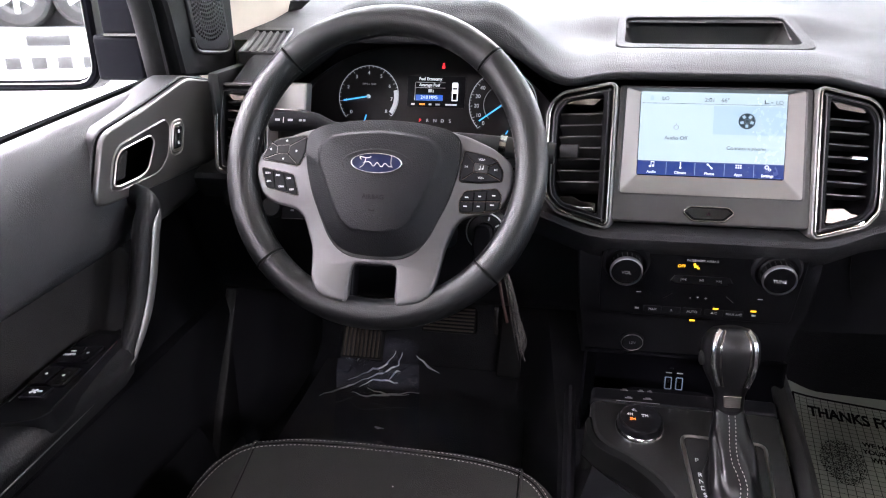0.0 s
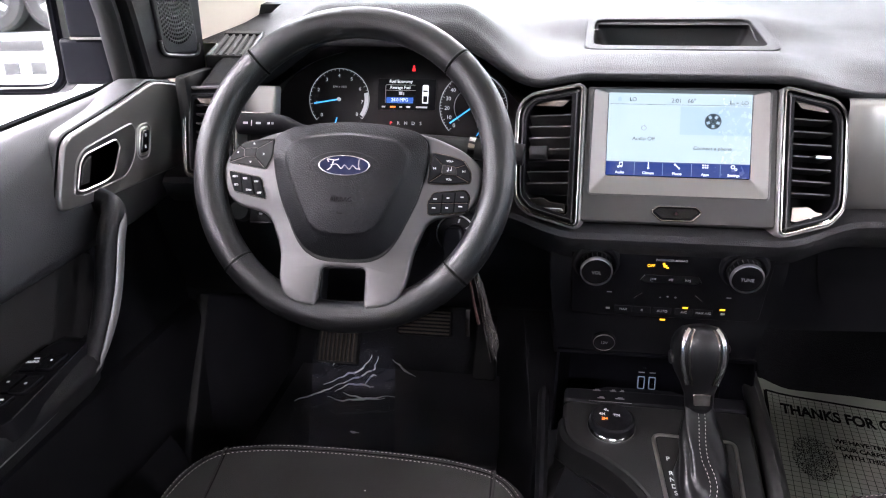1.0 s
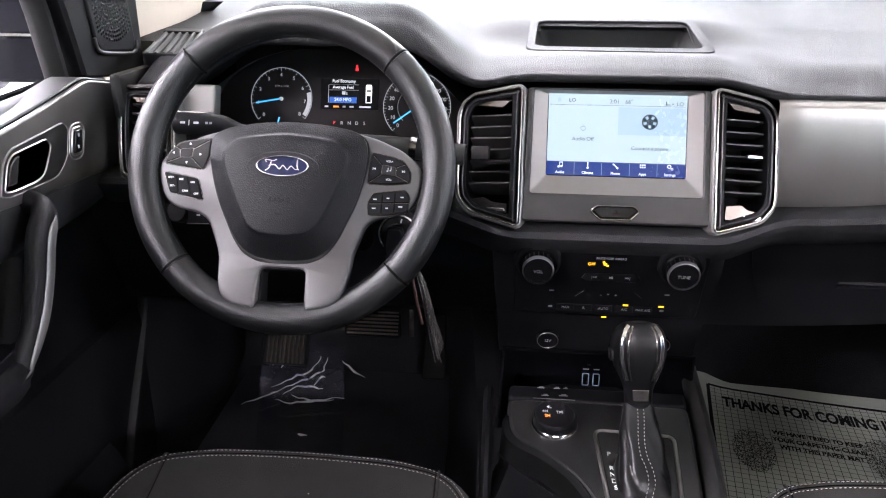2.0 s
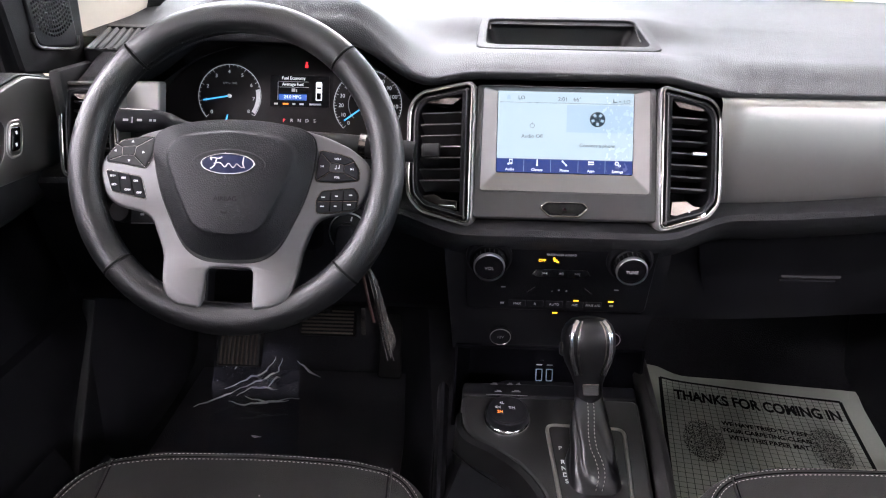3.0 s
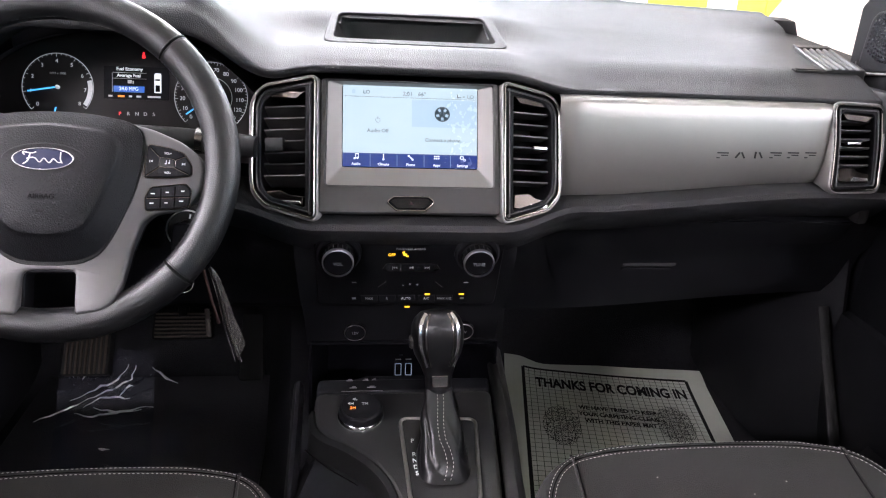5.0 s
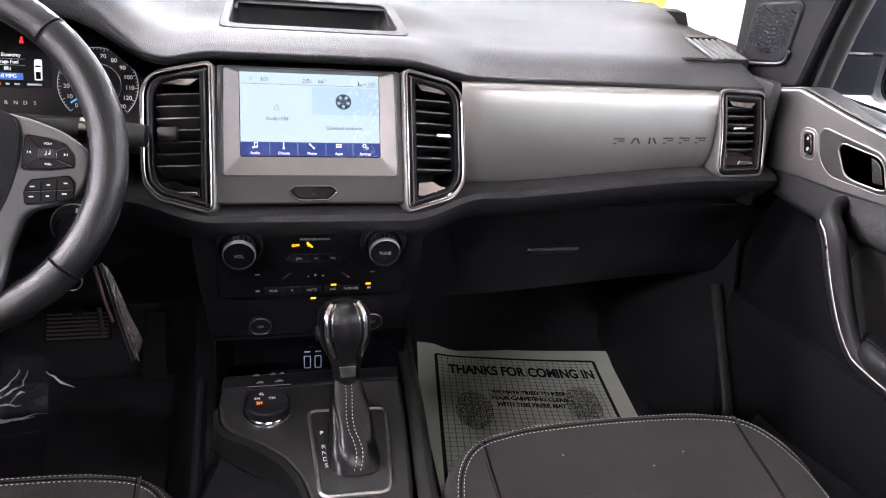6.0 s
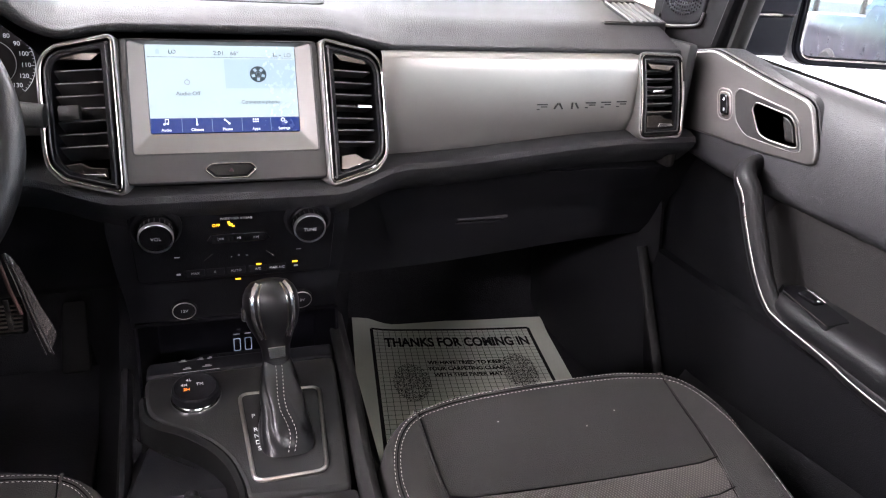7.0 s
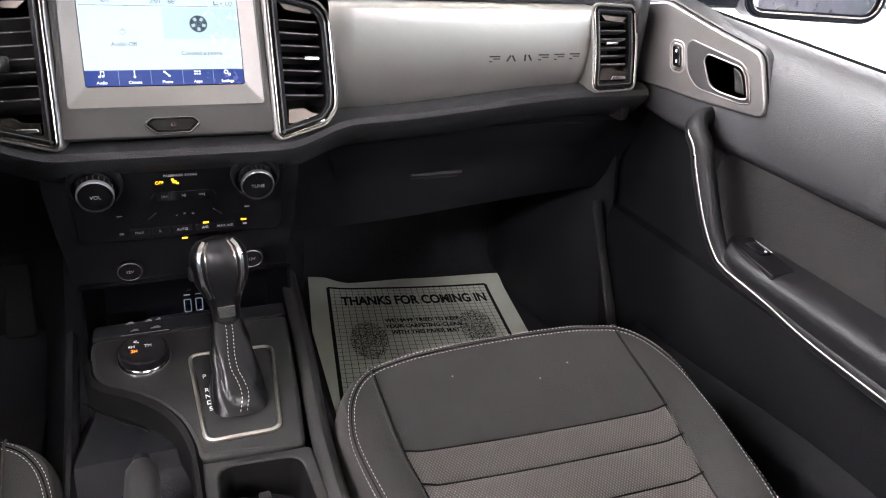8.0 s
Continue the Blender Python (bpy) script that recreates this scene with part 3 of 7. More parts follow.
for u, word in ((-0.070, "Audio"), (-0.035, "Climate"), (0, "Phone"), (0.034, "Apps"), (0.068, "Settings")):
    lettering(word, 0.0046, S @ pose(u, -0.0520, 0.0010), SCREEN_WHITE, scr, bold=0.00008)
for body, size, u, v in (("Audio Off", 0.0064, -0.0425, -0.0080), ("Connect a phone", 0.0062, 0.0415, -0.0187), ("2:01", 0.0070, -0.004, 0.0415), ("66°", 0.0070, 0.0145, 0.0415), ("LO", 0.0064, -0.057, 0.0425), ("LO", 0.0064, 0.078, 0.0400)):
    lettering(body, size * 1.06, S @ pose(u, v, 0.0010), SCREEN_INK, scr, bold=0.00003)


def icon(name, bms, mat):
    return part(name, turned(join(*bms), S @ pose(0, 0, 0.0011)), mat, scr, smooth=False)


def flat_ring(u, v, r, w, n=24):
    return ring_plate(circle(u, v, r, n), circle(u, v, r - w, n), 0, 0.0003, 0.0001)


icon("power_icon", [flat_ring(-0.0425, 0.0060, 0.0031, 0.0005), box(-0.0425, 0.0092, 0.0002, 0.0005, 0.003, 0.0003)], SCREEN_INK)
disc = [slab(circle(0.041, 0.0160, 0.0100, 28), 0, 0.0003, 0.0001)]
icon("dial_icon", disc, SCREEN_INK)
icon("dial_keys", [turned(box(0, 0.0062, 0.0005, 0.0034, 0.0040, 0.0003), pose(0.041, 0.0160, 0, 0, 0, a)) for a in range(36, 396, 72)] + [flat_ring(0.041, 0.0160, 0.0028, 0.0006)], SCREEN_TILE)
icon("home_icon", [turned(box(0, 0, 0.0002, 0.0042, 0.0034, 0.0003), pose(-0.0735, 0.0420, 0)), turned(box(0, 0, 0.0002, 0.0034, 0.0034, 0.0003), pose(-0.0735, 0.0440, 0, 0, 0, 45))], SCREEN_TILE)
icon("seat_icon", [box(0.061, 0.0405, 0.0002, 0.0015, 0.005, 0.0003), box(0.0635, 0.0388, 0.0002, 0.0045, 0.0012, 0.0003), box(0.069, 0.0400, 0.0002, 0.0025, 0.0012, 0.0003)], SCREEN_INK)
def icon_low(name, bms, mat):
    return icon(name, [turned(b, pose(0, -0.0040, 0)) for b in bms], mat)


icon_low("note_icon", [slab(circle(-0.0718, -0.0408, 0.0014, 12), 0, 0.0003, 0.0001), slab(circle(-0.0682, -0.0402, 0.0014, 12), 0, 0.0003, 0.0001), box(-0.0706, -0.0380, 0.0002, 0.0006, 0.006, 0.0003), box(-0.0670, -0.0374, 0.0002, 0.0006, 0.006, 0.0003), box(-0.0688, -0.0350, 0.0002, 0.0042, 0.0010, 0.0003)], SCREEN_WHITE)
icon_low("thermometer_icon", [slab(circle(-0.035, -0.0415, 0.0014, 12), 0, 0.0003, 0.0001), box(-0.035, -0.0378, 0.0002, 0.0012, 0.007, 0.0003)], SCREEN_WHITE)
icon_low("phone_icon", [turned(box(0, 0, 0.0002, 0.0014, 0.0075, 0.0003), pose(0.0, -0.0385, 0, 0, 0, 45)), slab(circle(-0.0025, -0.0362, 0.0013, 12), 0, 0.0003, 0.0001), slab(circle(0.0025, -0.0410, 0.0013, 12), 0, 0.0003, 0.0001)], SCREEN_WHITE)
icon_low("apps_icon", [box(0.034 + 0.0026 * (i - 1), -0.0362 - 0.0028 * j, 0.0002, 0.0018, 0.0018, 0.0003) for i in range(3) for j in range(2)], SCREEN_WHITE)
icon_low("settings_icon", [flat_ring(0.0670, -0.0372, 0.0026, 0.0011), flat_ring(0.0705, -0.0402, 0.0017, 0.0008)], SCREEN_WHITE)


def air_vent(m, outline, opening, slats, tab_u, kind_label, style):
    """An upright air vent: chrome frame, dark box, slats and a thumb tab."""
    vent = part("air_vent", turned(ring_plate(outline, opening, -0.03, 0.004, 0.0015), m), PLASTIC_DARK, dash, kind_label)
    rim = inset(outline, -0.0034)
    part("chrome_rim", turned(ring_plate(rim, inset(outline, -0.0012), -0.01, 0.006, 0.0009), m), DARK_CHROME, vent, "smoked chrome rim")
    part("vent_surround", turned(ring_plate(inset(outline, -0.0068), inset(outline, -0.0041), -0.03, 0.0048, 0.001), m), BEZEL_SILVER, vent, "silver edge of the vent")
    line = inset(outline, 0.0030)
    part("inner_rim", turned(ring_plate(line, inset(line, 0.0014), 0.002, 0.0062, 0.0006), m), SILVER_DARK, vent)
    us, vs = [p.x for p in opening], [p.y for p in opening]
    u0, u1, v0, v1 = min(us), max(us), min(vs), max(vs)
    deep = [Vector((p.x, p.y, -0.028)) for p in opening]
    rings = [[Vector((p.x, p.y, 0.003)) for p in opening], deep, [Vector((p.x * 0.9 + 0.05 * (u0 + u1), p.y * 0.9 + 0.05 * (v0 + v1), -0.05)) for p in opening]]
    part("vent_box", turned(loft(rings, close=True, cap=False), m), PLASTIC_DARK, vent)
    part("vent_back", turned(box((u0 + u1) / 2, (v0 + v1) / 2, -0.05, (u1 - u0) * 0.95, (v1 - v0) * 0.95, 0.002), m), PLASTIC_DARK, vent)
    lo, hi = v0 + (v1 - v0) * style[0], v1 - (v1 - v0) * style[1]
    for i in range(slats):
        v = lo + (hi - lo) * (i + 0.5) / slats
        blade = [(-0.026, -0.002), (-0.026, 0.0), (-0.006, 0.001), (-0.004, 0.0), (-0.004, -0.0016), (-0.006, -0.002)]
        tip = style[2]
        rows = [[Vector((u, v + b + (w + 0.015) * tip, w)) for w, b in blade] for u in (u0 + 0.001, (u0 + u1) / 2, u1 - 0.001)]
        part("slat", turned(loft(rows, close=True, cap=True), m), SLAT, vent)
    part("thumb_tab", turned(box(tab_u, lo + (hi - lo) * 0.5, -0.001, style[3], style[4], 0.008, 0.0012), m), style[5], vent)
    part("upper_clip", turned(slab(rounded([(u0 + 0.002, v1 - 0.001), (u0 + 0.010, v1 - 0.010), (u1 - 0.012, v1 - 0.013), (u1 - 0.001, v1 - 0.004)], 0.002), -0.012, 0.0015, 0.001), m), CLIP, vent)
    part("lower_clip", turned(slab(rounded([(u0 + 0.001, v0 + 0.002), (u1 - 0.002, v0 + 0.001), (u1 - 0.003, v0 + 0.014), ((u0 + u1) / 2 + 0.006, v0 + 0.016), ((u0 + u1) / 2 - 0.004, v0 + 0.022), (u0 + 0.003, v0 + 0.020)], 0.002), -0.012, 0.0015, 0.001), m), CLIP, vent)
    part("clip_facet", turned(slab(rounded([((u0 + u1) / 2 - 0.006, v0 + 0.003), (u1 - 0.004, v0 + 0.004), (u1 - 0.006, v0 + 0.008), ((u0 + u1) / 2 - 0.002, v0 + 0.009)], 0.001), 0.0, 0.003, 0.001), m), CHROME, vent)
    return vent


def mirrored(pts):
    return [(-u, v) for u, v in reversed(pts)]


# the centre vents turn outwards from the display
VENT_R = FACE @ pose(0.120, 0, 0, 0, 15, 0)
VENT_L = FACE @ pose(-0.120, 0, 0, 0, -15, 0)
out_r = [(0.0015, -0.1105), (0.060, -0.094), (0.0745, -0.078), (0.077, -0.060), (0.0765, 0.029), (0.0715, 0.041), (0.061, 0.0495), (0.001, 0.0585)]
in_r = [(0.0115, -0.100), (0.057, -0.085), (0.0655, -0.073), (0.068, -0.058), (0.0675, 0.025), (0.0635, 0.034), (0.056, 0.0415), (0.0115, 0.0495)]
rr = [0.003, 0.006, 0.006, 0.010, 0.008, 0.005, 0.006, 0.003]
air_vent(VENT_R, rounded(out_r, rr), rounded(in_r, rr), 7, 0.052, "chrome-framed centre air vent", (0.20, 0.09, 0.10, 0.020, 0.0045, CHROME))
air_vent(VENT_L, rounded(mirrored(out_r), rr[::-1]), rounded(mirrored(in_r), rr[::-1]), 7, -0.052, "chrome-framed centre air vent beside the wheel", (0.19, 0.13, 0.55, 0.023, 0.017, PLASTIC))
OUT_R = plane_at(0.622, 0.930, 1.150, 17)
side_o = [(-0.034, -0.058), (0.031, -0.056), (0.034, 0.0), (0.031, 0.054), (-0.034, 0.056), (-0.031, 0.0)]
side_i = [(-0.027, -0.050), (0.0235, -0.048), (0.026, 0.0), (0.0235, 0.046), (-0.027, 0.048), (-0.024, 0.0)]
side_r = [0.007, 0.007, 0.02, 0.007, 0.007, 0.02]
air_vent(OUT_R, rounded(side_o, side_r), rounded(side_i, side_r), 6, -0.004, "chrome-framed outer air vent", (0.20, 0.06, 0.10, 0.020, 0.004, CHROME))
OUT_L = plane_at(-0.612, 0.930, 1.150, 17)
air_vent(OUT_L, rounded(mirrored(side_o), side_r[::-1]), rounded(mirrored(side_i), side_r[::-1]), 6, 0.004, "chrome-framed outer air vent", (0.20, 0.06, 0.10, 0.020, 0.004, CHROME))


# passenger silver panel, gently bowed
def panel(x0, x1, n=24):
    rows = []
    for i in range(n + 1):
        x = x0 + (x1 - x0) * i / n
        e = min(1.0, min(x - x0, x1 - x) / 0.012)
        lower = 1.066 + 0.022 * smooth(0.20, 0.58, x)
        prof = [(0.975, 1.2085), (0.948, 1.2075), (0.940, 1.203), (0.9375, 1.198), (0.9345, 1.180), (0.9325, 1.155), (0.9320, 1.130), (0.9335, 1.115), (0.939, lower + 0.012), (0.948, lower), (0.99, lower - 0.004)]
        rows.append([Vector((x, y + 0.006 * (1 - e), z)) for y, z in prof])
    bm = loft(rows)
    return bm


# dark bars paint the shade in the letters embossed in the silver
EMBOSS_SHADE = material("emboss_shade_grey", (0.022, 0.021, 0.020), 0.5, metal=0.3)
part("passenger_panel", panel(0.197, 0.588), SILVER, dash, "satin silver passenger panel")
for i in range(6):
    x = 0.4293 + 0.0258 * i
    pl_m = plane_at(x, 0.9316, 1.1345 + 0.0006 * i, 0) @ Matrix.Diagonal((0.98, 0.80, 1, 1))
    slant = (0, 1, 2, 0, 0, 0)[i]
    marks = [box(0, 0.0042, 0, 0.0165, 0.0022, 0.0012), box(0.003, 0.0, 0, 0.0100, 0.0018, 0.0012), box(-0.006, -0.0045, 0, 0.0045, 0.0018, 0.0012)] if slant == 0 else [turned(box(0, 0, 0, 0.0022, 0.0115, 0.0012), pose(-0.004, 0, 0, 0, 0, -28 if slant == 1 else 0)), turned(box(0, 0, 0, 0.0022, 0.0115, 0.0012), pose(0.004, 0, 0, 0, 0, 28))]
    part("emboss_shade_mark", turned(join(*marks), pl_m), EMBOSS_SHADE, dash)
# left silver strip between outer vent and instruments
part("driver_panel", turned(slab(rounded([(-0.585, -0.014), (-0.531, -0.014), (-0.527, 0.044), (-0.585, 0.044)], 0.004), -0.02, 0.0, 0.003), plane_at(0, 0.955, 1.165, 10)), SILVER, dash, "satin silver driver side panel")


# padded lower lip that runs the width of the dashboard
def bolster(x):
    c = 1 - smooth(0.12, 0.235, abs(x))
    z = 1.062 + 0.026 * smooth(0.22, 0.60, abs(x))
    y = 0.912
    zc, yc = 1.048, 0.868
    zz, yy = z * (1 - c) + zc * c, y * (1 - c) + yc * c
    return [Vector((x, yy + a, zz + b)) for a, b in ((0.10, 0.006), (0.045, 0.008), (0.018, 0.006), (0.004, 0.001), (0.0, -0.006), (0.003, -0.014), (0.014, -0.026), (0.035, -0.045), (0.06, -0.052))]


part("lower_bolster", loft([bolster(-0.69 + 1.38 * i / 90) for i in range(91)]), VINYL_TOP, dash, "dark grained padded lip")


# lower dashboard: glovebox side and knee side
def lower_face(x0, x1, knee, n=12):
    rows = []
    for i in range(n + 1):
        x = x0 + (x1 - x0) * i / n
        rise = 0.03 * smooth(0.2, 0.72, abs(x))
        prof = [(0.955, 1.055), (0.965, 1.03), (0.985, 0.985), (1.008, 0.955), (1.016, 0.92), (1.020, 0.875 + rise), (1.032, 0.850 + rise), (1.07, 0.842 + rise), (1.20, 0.86), (1.45, 0.90)] if not knee else [(0.945, 1.055), (0.945, 1.02), (0.955, 0.97), (0.975, 0.92), (1.0, 0.88), (1.02, 0.862), (1.06, 0.858), (1.12, 0.86), (1.2, 0.87), (1.45, 0.90)]
        rows.append([Vector((x, y, z)) for y, z in prof])
    return loft(rows)


part("glovebox_side", lower_face(0.135, 0.74, False), PLASTIC_DARK, dash, "black lower dashboard")
def lid_skin(x0, x1, n=20):
    """The lid stands 2 mm proud of the lower dashboard and follows its curve."""
    prof = [(0.9635, 1.028), (0.983, 0.985), (1.006, 0.955), (1.014, 0.92), (1.018, 0.900)]
    rows = []
    for i in range(n + 1):
        k = i / n
        e = 0.0025 * smooth(0.04, 0.0, min(k, 1 - k))
        rise = 0.026 * smooth(0.2, 0.72, x0 + (x1 - x0) * k)
        rows.append([Vector((x0 + (x1 - x0) * k - 0.045 * (1 - k) * (1 - j / 4), y + e, z + rise * j / 4)) for j, (y, z) in enumerate(prof)])
    bm = loft(rows)
    bmesh.ops.solidify(bm, geom=bm.faces, thickness=0.003)
    return bm


glove = part("glovebox_lid", lid_skin(0.245, 0.675), PLASTIC_DARK, dash, "black glovebox lid")
G = plane_at(0.388, 1.0115, 0.948, 24)
# flat near-black plate: the shade of the finger slot as colour
part("latch_recess_shade", turned(slab(rounded([(-0.044, -0.013), (0.044, -0.013), (0.041, 0.014), (-0.039, 0.014)], 0.004), -0.006, 0.0006, 0.0005), G), DISPLAY_SHADE_BLACK, glove)
part("latch", turned(slab(rounded([(-0.041, 0.000), (0.041, 0.000), (0.038, 0.012), (-0.036, 0.012)], 0.004), -0.006, 0.0026, 0.002), G), PLASTIC_DARK, glove)
part("latch_line", turned(tube([(-0.046, 0.0150, 0.0008), (0.048, 0.0150, 0.0008)], 0.0007, 6), G), PLASTIC, glove)
part("latch_lip", turned(tube([(-0.046, -0.0165, 0.000), (0.034, -0.0165, 0.000)], [0.0028, 0.0028], 10), G), PLASTIC_DARK, glove)
part("keyhole", turned(ring_plate(circle(0.004, 0.004, 0.0055, 20), circle(0.004, 0.004, 0.0044, 20), 0.002, 0.0038, 0.0004), G), SILVER_DARK, glove)
part("knee_panel", lower_face(-0.74, -0.135, True), PLASTIC_DARK, dash, "black lower dashboard")
for s in (-1, 1):
    part("end_cap", box(s * 0.666 + (0.018 if s < 0 else 0.0), 1.14, 1.13, 0.018, 0.42, 0.19, 0.008), PLASTIC, dash)

# ---- climate panel on the centre stack ----
HV = plane_at(0, 0.8925, 0.985, -8)
stack = part("control_panel", turned(slab(rounded([(-0.118, -0.062), (0.122, -0.062), (0.128, 0.048), (-0.122, 0.044)], 0.008), -0.05, 0.0, 0.0010), HV), PANEL_BLACK, dash, "black radio and climate panel")
part("stack_body", loft([[Vector((x, y, z)) for x, y in ((-w, y0), (w, y0), (w + 0.02, 1.25), (-w - 0.02, 1.25))] for w, y0, z in ((0.150, 0.905, 1.05), (0.148, 0.905, 0.99), (0.143, 0.915, 0.93), (0.138, 0.930, 0.885), (0.136, 0.936, 0.852), (0.136, 0.942, 0.838))], close=True, cap=True), PLASTIC_DARK, dash)
SATIN_CHROME = material("satin_chrome", (0.70, 0.70, 0.71), 0.34, metal=1.0, vary=0.03)


def ring_lathe(profile, n=40):
    """A turned ring: its profile closes on itself."""
    rings = [[Vector((r * math.cos(2 * math.pi * i / n), r * math.sin(2 * math.pi * i / n), h)) for i in range(n)] for r, h in profile + profile[:1]]
    bm = loft(rings, close=True)
    bmesh.ops.remove_doubles(bm, verts=bm.verts, dist=1e-6)
    bmesh.ops.recalc_face_normals(bm, faces=bm.faces)
    return bm


for s, word in ((-1, "VOL"), (1, "TUNE")):
    K = HV @ pose(s * 0.0908, 0.0165, 0)
    knob = part("knob", turned(lathe([(0.026, -0.01), (0.026, 0.002), (0.0225, 0.004), (0.0215, 0.004), (0.0195, 0.006), (0.0190, 0.020), (0.0175, 0.0225), (0.001, 0.0225)], 40), K), PANEL_BLACK, stack, "black rotary knob")
    part("chrome_ring", turned(ring_lathe([(0.0189, 0.0200), (0.0202, 0.0180), (0.0204, 0.0205), (0.0196, 0.0236), (0.0188, 0.0240), (0.0185, 0.0208)], 40), K), SATIN_CHROME, knob)
    for i in range(20):
        a = 2 * math.pi * i / 20
        part("grip_notch", turned(box(0, 0, 0, 0.0016, 0.0012, 0.012, 0.0004), K @ pose(0.0192 * math.cos(a), 0.0192 * math.sin(a), 0.013, 0, 0, math.degrees(a))), SILVER_DARK, knob)
    part("collar", turned(ring_plate(circle(0, 0.0045, 0.0300, 40), circle(0, 0, 0.0222, 40), 0, 0.007, 0.003), K), PLASTIC_DARK, knob)
    lettering(word, 0.0062, K @ pose(0, -0.001, 0.0229), LEGEND_DIM, knob)
lettering("PASSENGER AIRBAG", 0.0043, HV @ pose(0.003, 0.0255, 0.0004), LEGEND_DIM, stack)
lettering("OFF", 0.0055, HV @ pose(-0.0215, 0.0165, 0.0004), AMBER, stack)
part("airbag_symbol", turned(join(box(0, 0, 0, 0.0045, 0.003, 0.0005), turned(box(0, 0.003, 0, 0.003, 0.0035, 0.0005), pose(-0.001, 0, 0, 0, 0, 20)), box(0.003, -0.0022, 0, 0.003, 0.002, 0.0005)), HV @ pose(-0.004, 0.0168, 0.0004)), AMBER, stack)
hexa = rounded([(-0.033, -0.004), (-0.027, -0.009), (0.037, -0.009), (0.043, -0.004), (0.037, 0.004), (-0.027, 0.004)], 0.002)
part("preset_bar", turned(slab(hexa, -0.002, 0.0012, 0.0008), HV), PIANO, stack)
for a, b in (((-0.033, -0.0045), (-0.028, 0.0035)), ((0.043, -0.0045), (0.038, 0.0035))):
    part("trim_line", turned(tube([(*a, 0.0012), (*b, 0.0012)], 0.0006, 6), HV), CHROME, stack)
for u, word in ((-0.017, "|<<"), (0.005, ">II"), (0.026, ">>|")):
    lettering(word, 0.0052, HV @ pose(u, -0.0025, 0.0016), LEGEND_DIM, stack)
for s in (-1, 1):
    part("trim_line", turned(tube([(0.005 + s * 0.043, -0.033, 0.0008), (0.005 + s * 0.033, -0.0245, 0.0008)], 0.0006, 6), HV), SMOKE_CHROME, stack)
    bar(0.005 + s * 0.075, -0.026, 0.006, 0.001, HV, LEGEND_DIM, stack)
lettering("-    *    +", 0.0062, HV @ pose(0.005, -0.030, 0.0006), LEGEND_DIM, stack)
for u, word in ((-0.050, "MAX"), (-0.026, "R"), (0.0, "AUTO"), (0.0275, "A/C"), (0.052, "MAX A/C")):
    button = part("button", turned(slab(rounded([(u - 0.0115, -0.0565), (u + 0.0115, -0.0565), (u + 0.0115, -0.0465), (u - 0.0115, -0.0465)], 0.001), -0.002, 0.0005, 0.0004), HV), PLASTIC_DARK, stack)
    lettering(word, 0.0048, HV @ pose(u, -0.0515, 0.0013), LEGEND_DIM, button)
for u in (-0.070, 0.0765):
    bar(u, -0.0515, 0.005, 0.0024, HV, LEGEND_DIM, stack)
for u, v in ((0.0285, -0.0445), (0.0750, -0.0445), (0.002, -0.0650)):
    bar(u, v, 0.0068, 0.0022, HV, AMBER, stack, 0.0012, "indicator_lamp")
LOWER = plane_at(0, 0.933, 0.866, -14)
for s in (-1, 1):
    K = LOWER @ pose(0.0095 + s * 0.0775, 0, 0)
    sock = part("power_socket", turned(lathe([(0.0165, -0.01), (0.0165, 0.003), (0.0145, 0.0045), (0.001, 0.0045)], 32), K), PLASTIC_DARK, dash, "round black power socket cover")
    part("socket_ring", turned(ring_plate(circle(0, 0, 0.0152, 32), circle(0, 0, 0.0140, 32), 0.003, 0.0052, 0.0004), K), GATE_CHROME, sock)
    lettering("12V", 0.0062, K @ pose(0, 0, 0.0050), LEGEND_DIM, sock)
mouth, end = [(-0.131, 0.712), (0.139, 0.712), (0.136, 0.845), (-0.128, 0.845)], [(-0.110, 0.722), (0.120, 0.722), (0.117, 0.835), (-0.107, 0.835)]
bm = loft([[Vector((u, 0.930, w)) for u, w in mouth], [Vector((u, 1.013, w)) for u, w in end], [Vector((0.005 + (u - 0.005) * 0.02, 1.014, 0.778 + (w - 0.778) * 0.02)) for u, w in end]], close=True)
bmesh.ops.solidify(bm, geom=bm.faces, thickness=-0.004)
# darker than the plastic round it, so the cubby's shade is in its colour
part("storage_cubby", bm, DISPLAY_SHADE_BLACK, dash, "open storage cubby with its inner shade coloured near-black")
for s in (-1, 1):
    U = plane_at(0.0095 + s * 0.0082, 1.010, 0.7545, 12)
    port = part("usb_port", turned(slab(rounded([(-0.005, -0.0105), (0.005, -0.0105), (0.005, 0.0105), (-0.005, 0.0105)], 0.002), -0.004, 0.001, 0.0006), U), PIANO, dash)
    part("port_outline", turned(ring_plate(rounded([(-0.0054, -0.0102), (0.0054, -0.0102), (0.0054, 0.0102), (-0.0054, 0.0102)], 0.0025), rounded([(-0.0040, -0.0088), (0.0040, -0.0088), (0.0040, 0.0088), (-0.0040, 0.0088)], 0.0018), 0, 0.0018, 0.0004), U), PORT_GLOW, port, "lit outline of the port")
    part("usb_mark", turned(box(0, 0.0165, 0.0008, 0.009, 0.0016, 0.0006), U), LEGEND_DIM, port)

# ---- instrument cluster ----
clu = thing("instrument_cluster", (-0.37, 1.06, 1.10), "dark instrument cluster with lit dials and small blue display", "instrument cluster")
C = plane_at(-0.37, 1.062, 1.1755, 20)
face = rounded([(-0.200, -0.088), (0.182, -0.088), (0.186, -0.015), (0.160, 0.030), (0.120, 0.058), (0.060, 0.074), (-0.070, 0.074), (-0.130, 0.058), (-0.175, 0.030), (-0.203, -0.015)], 0.02, 4)
part("dial_face", turned(slab(face, -0.012, 0.0, 0.002), C), CLUSTER_BLACK, clu, "gloss black dial face")
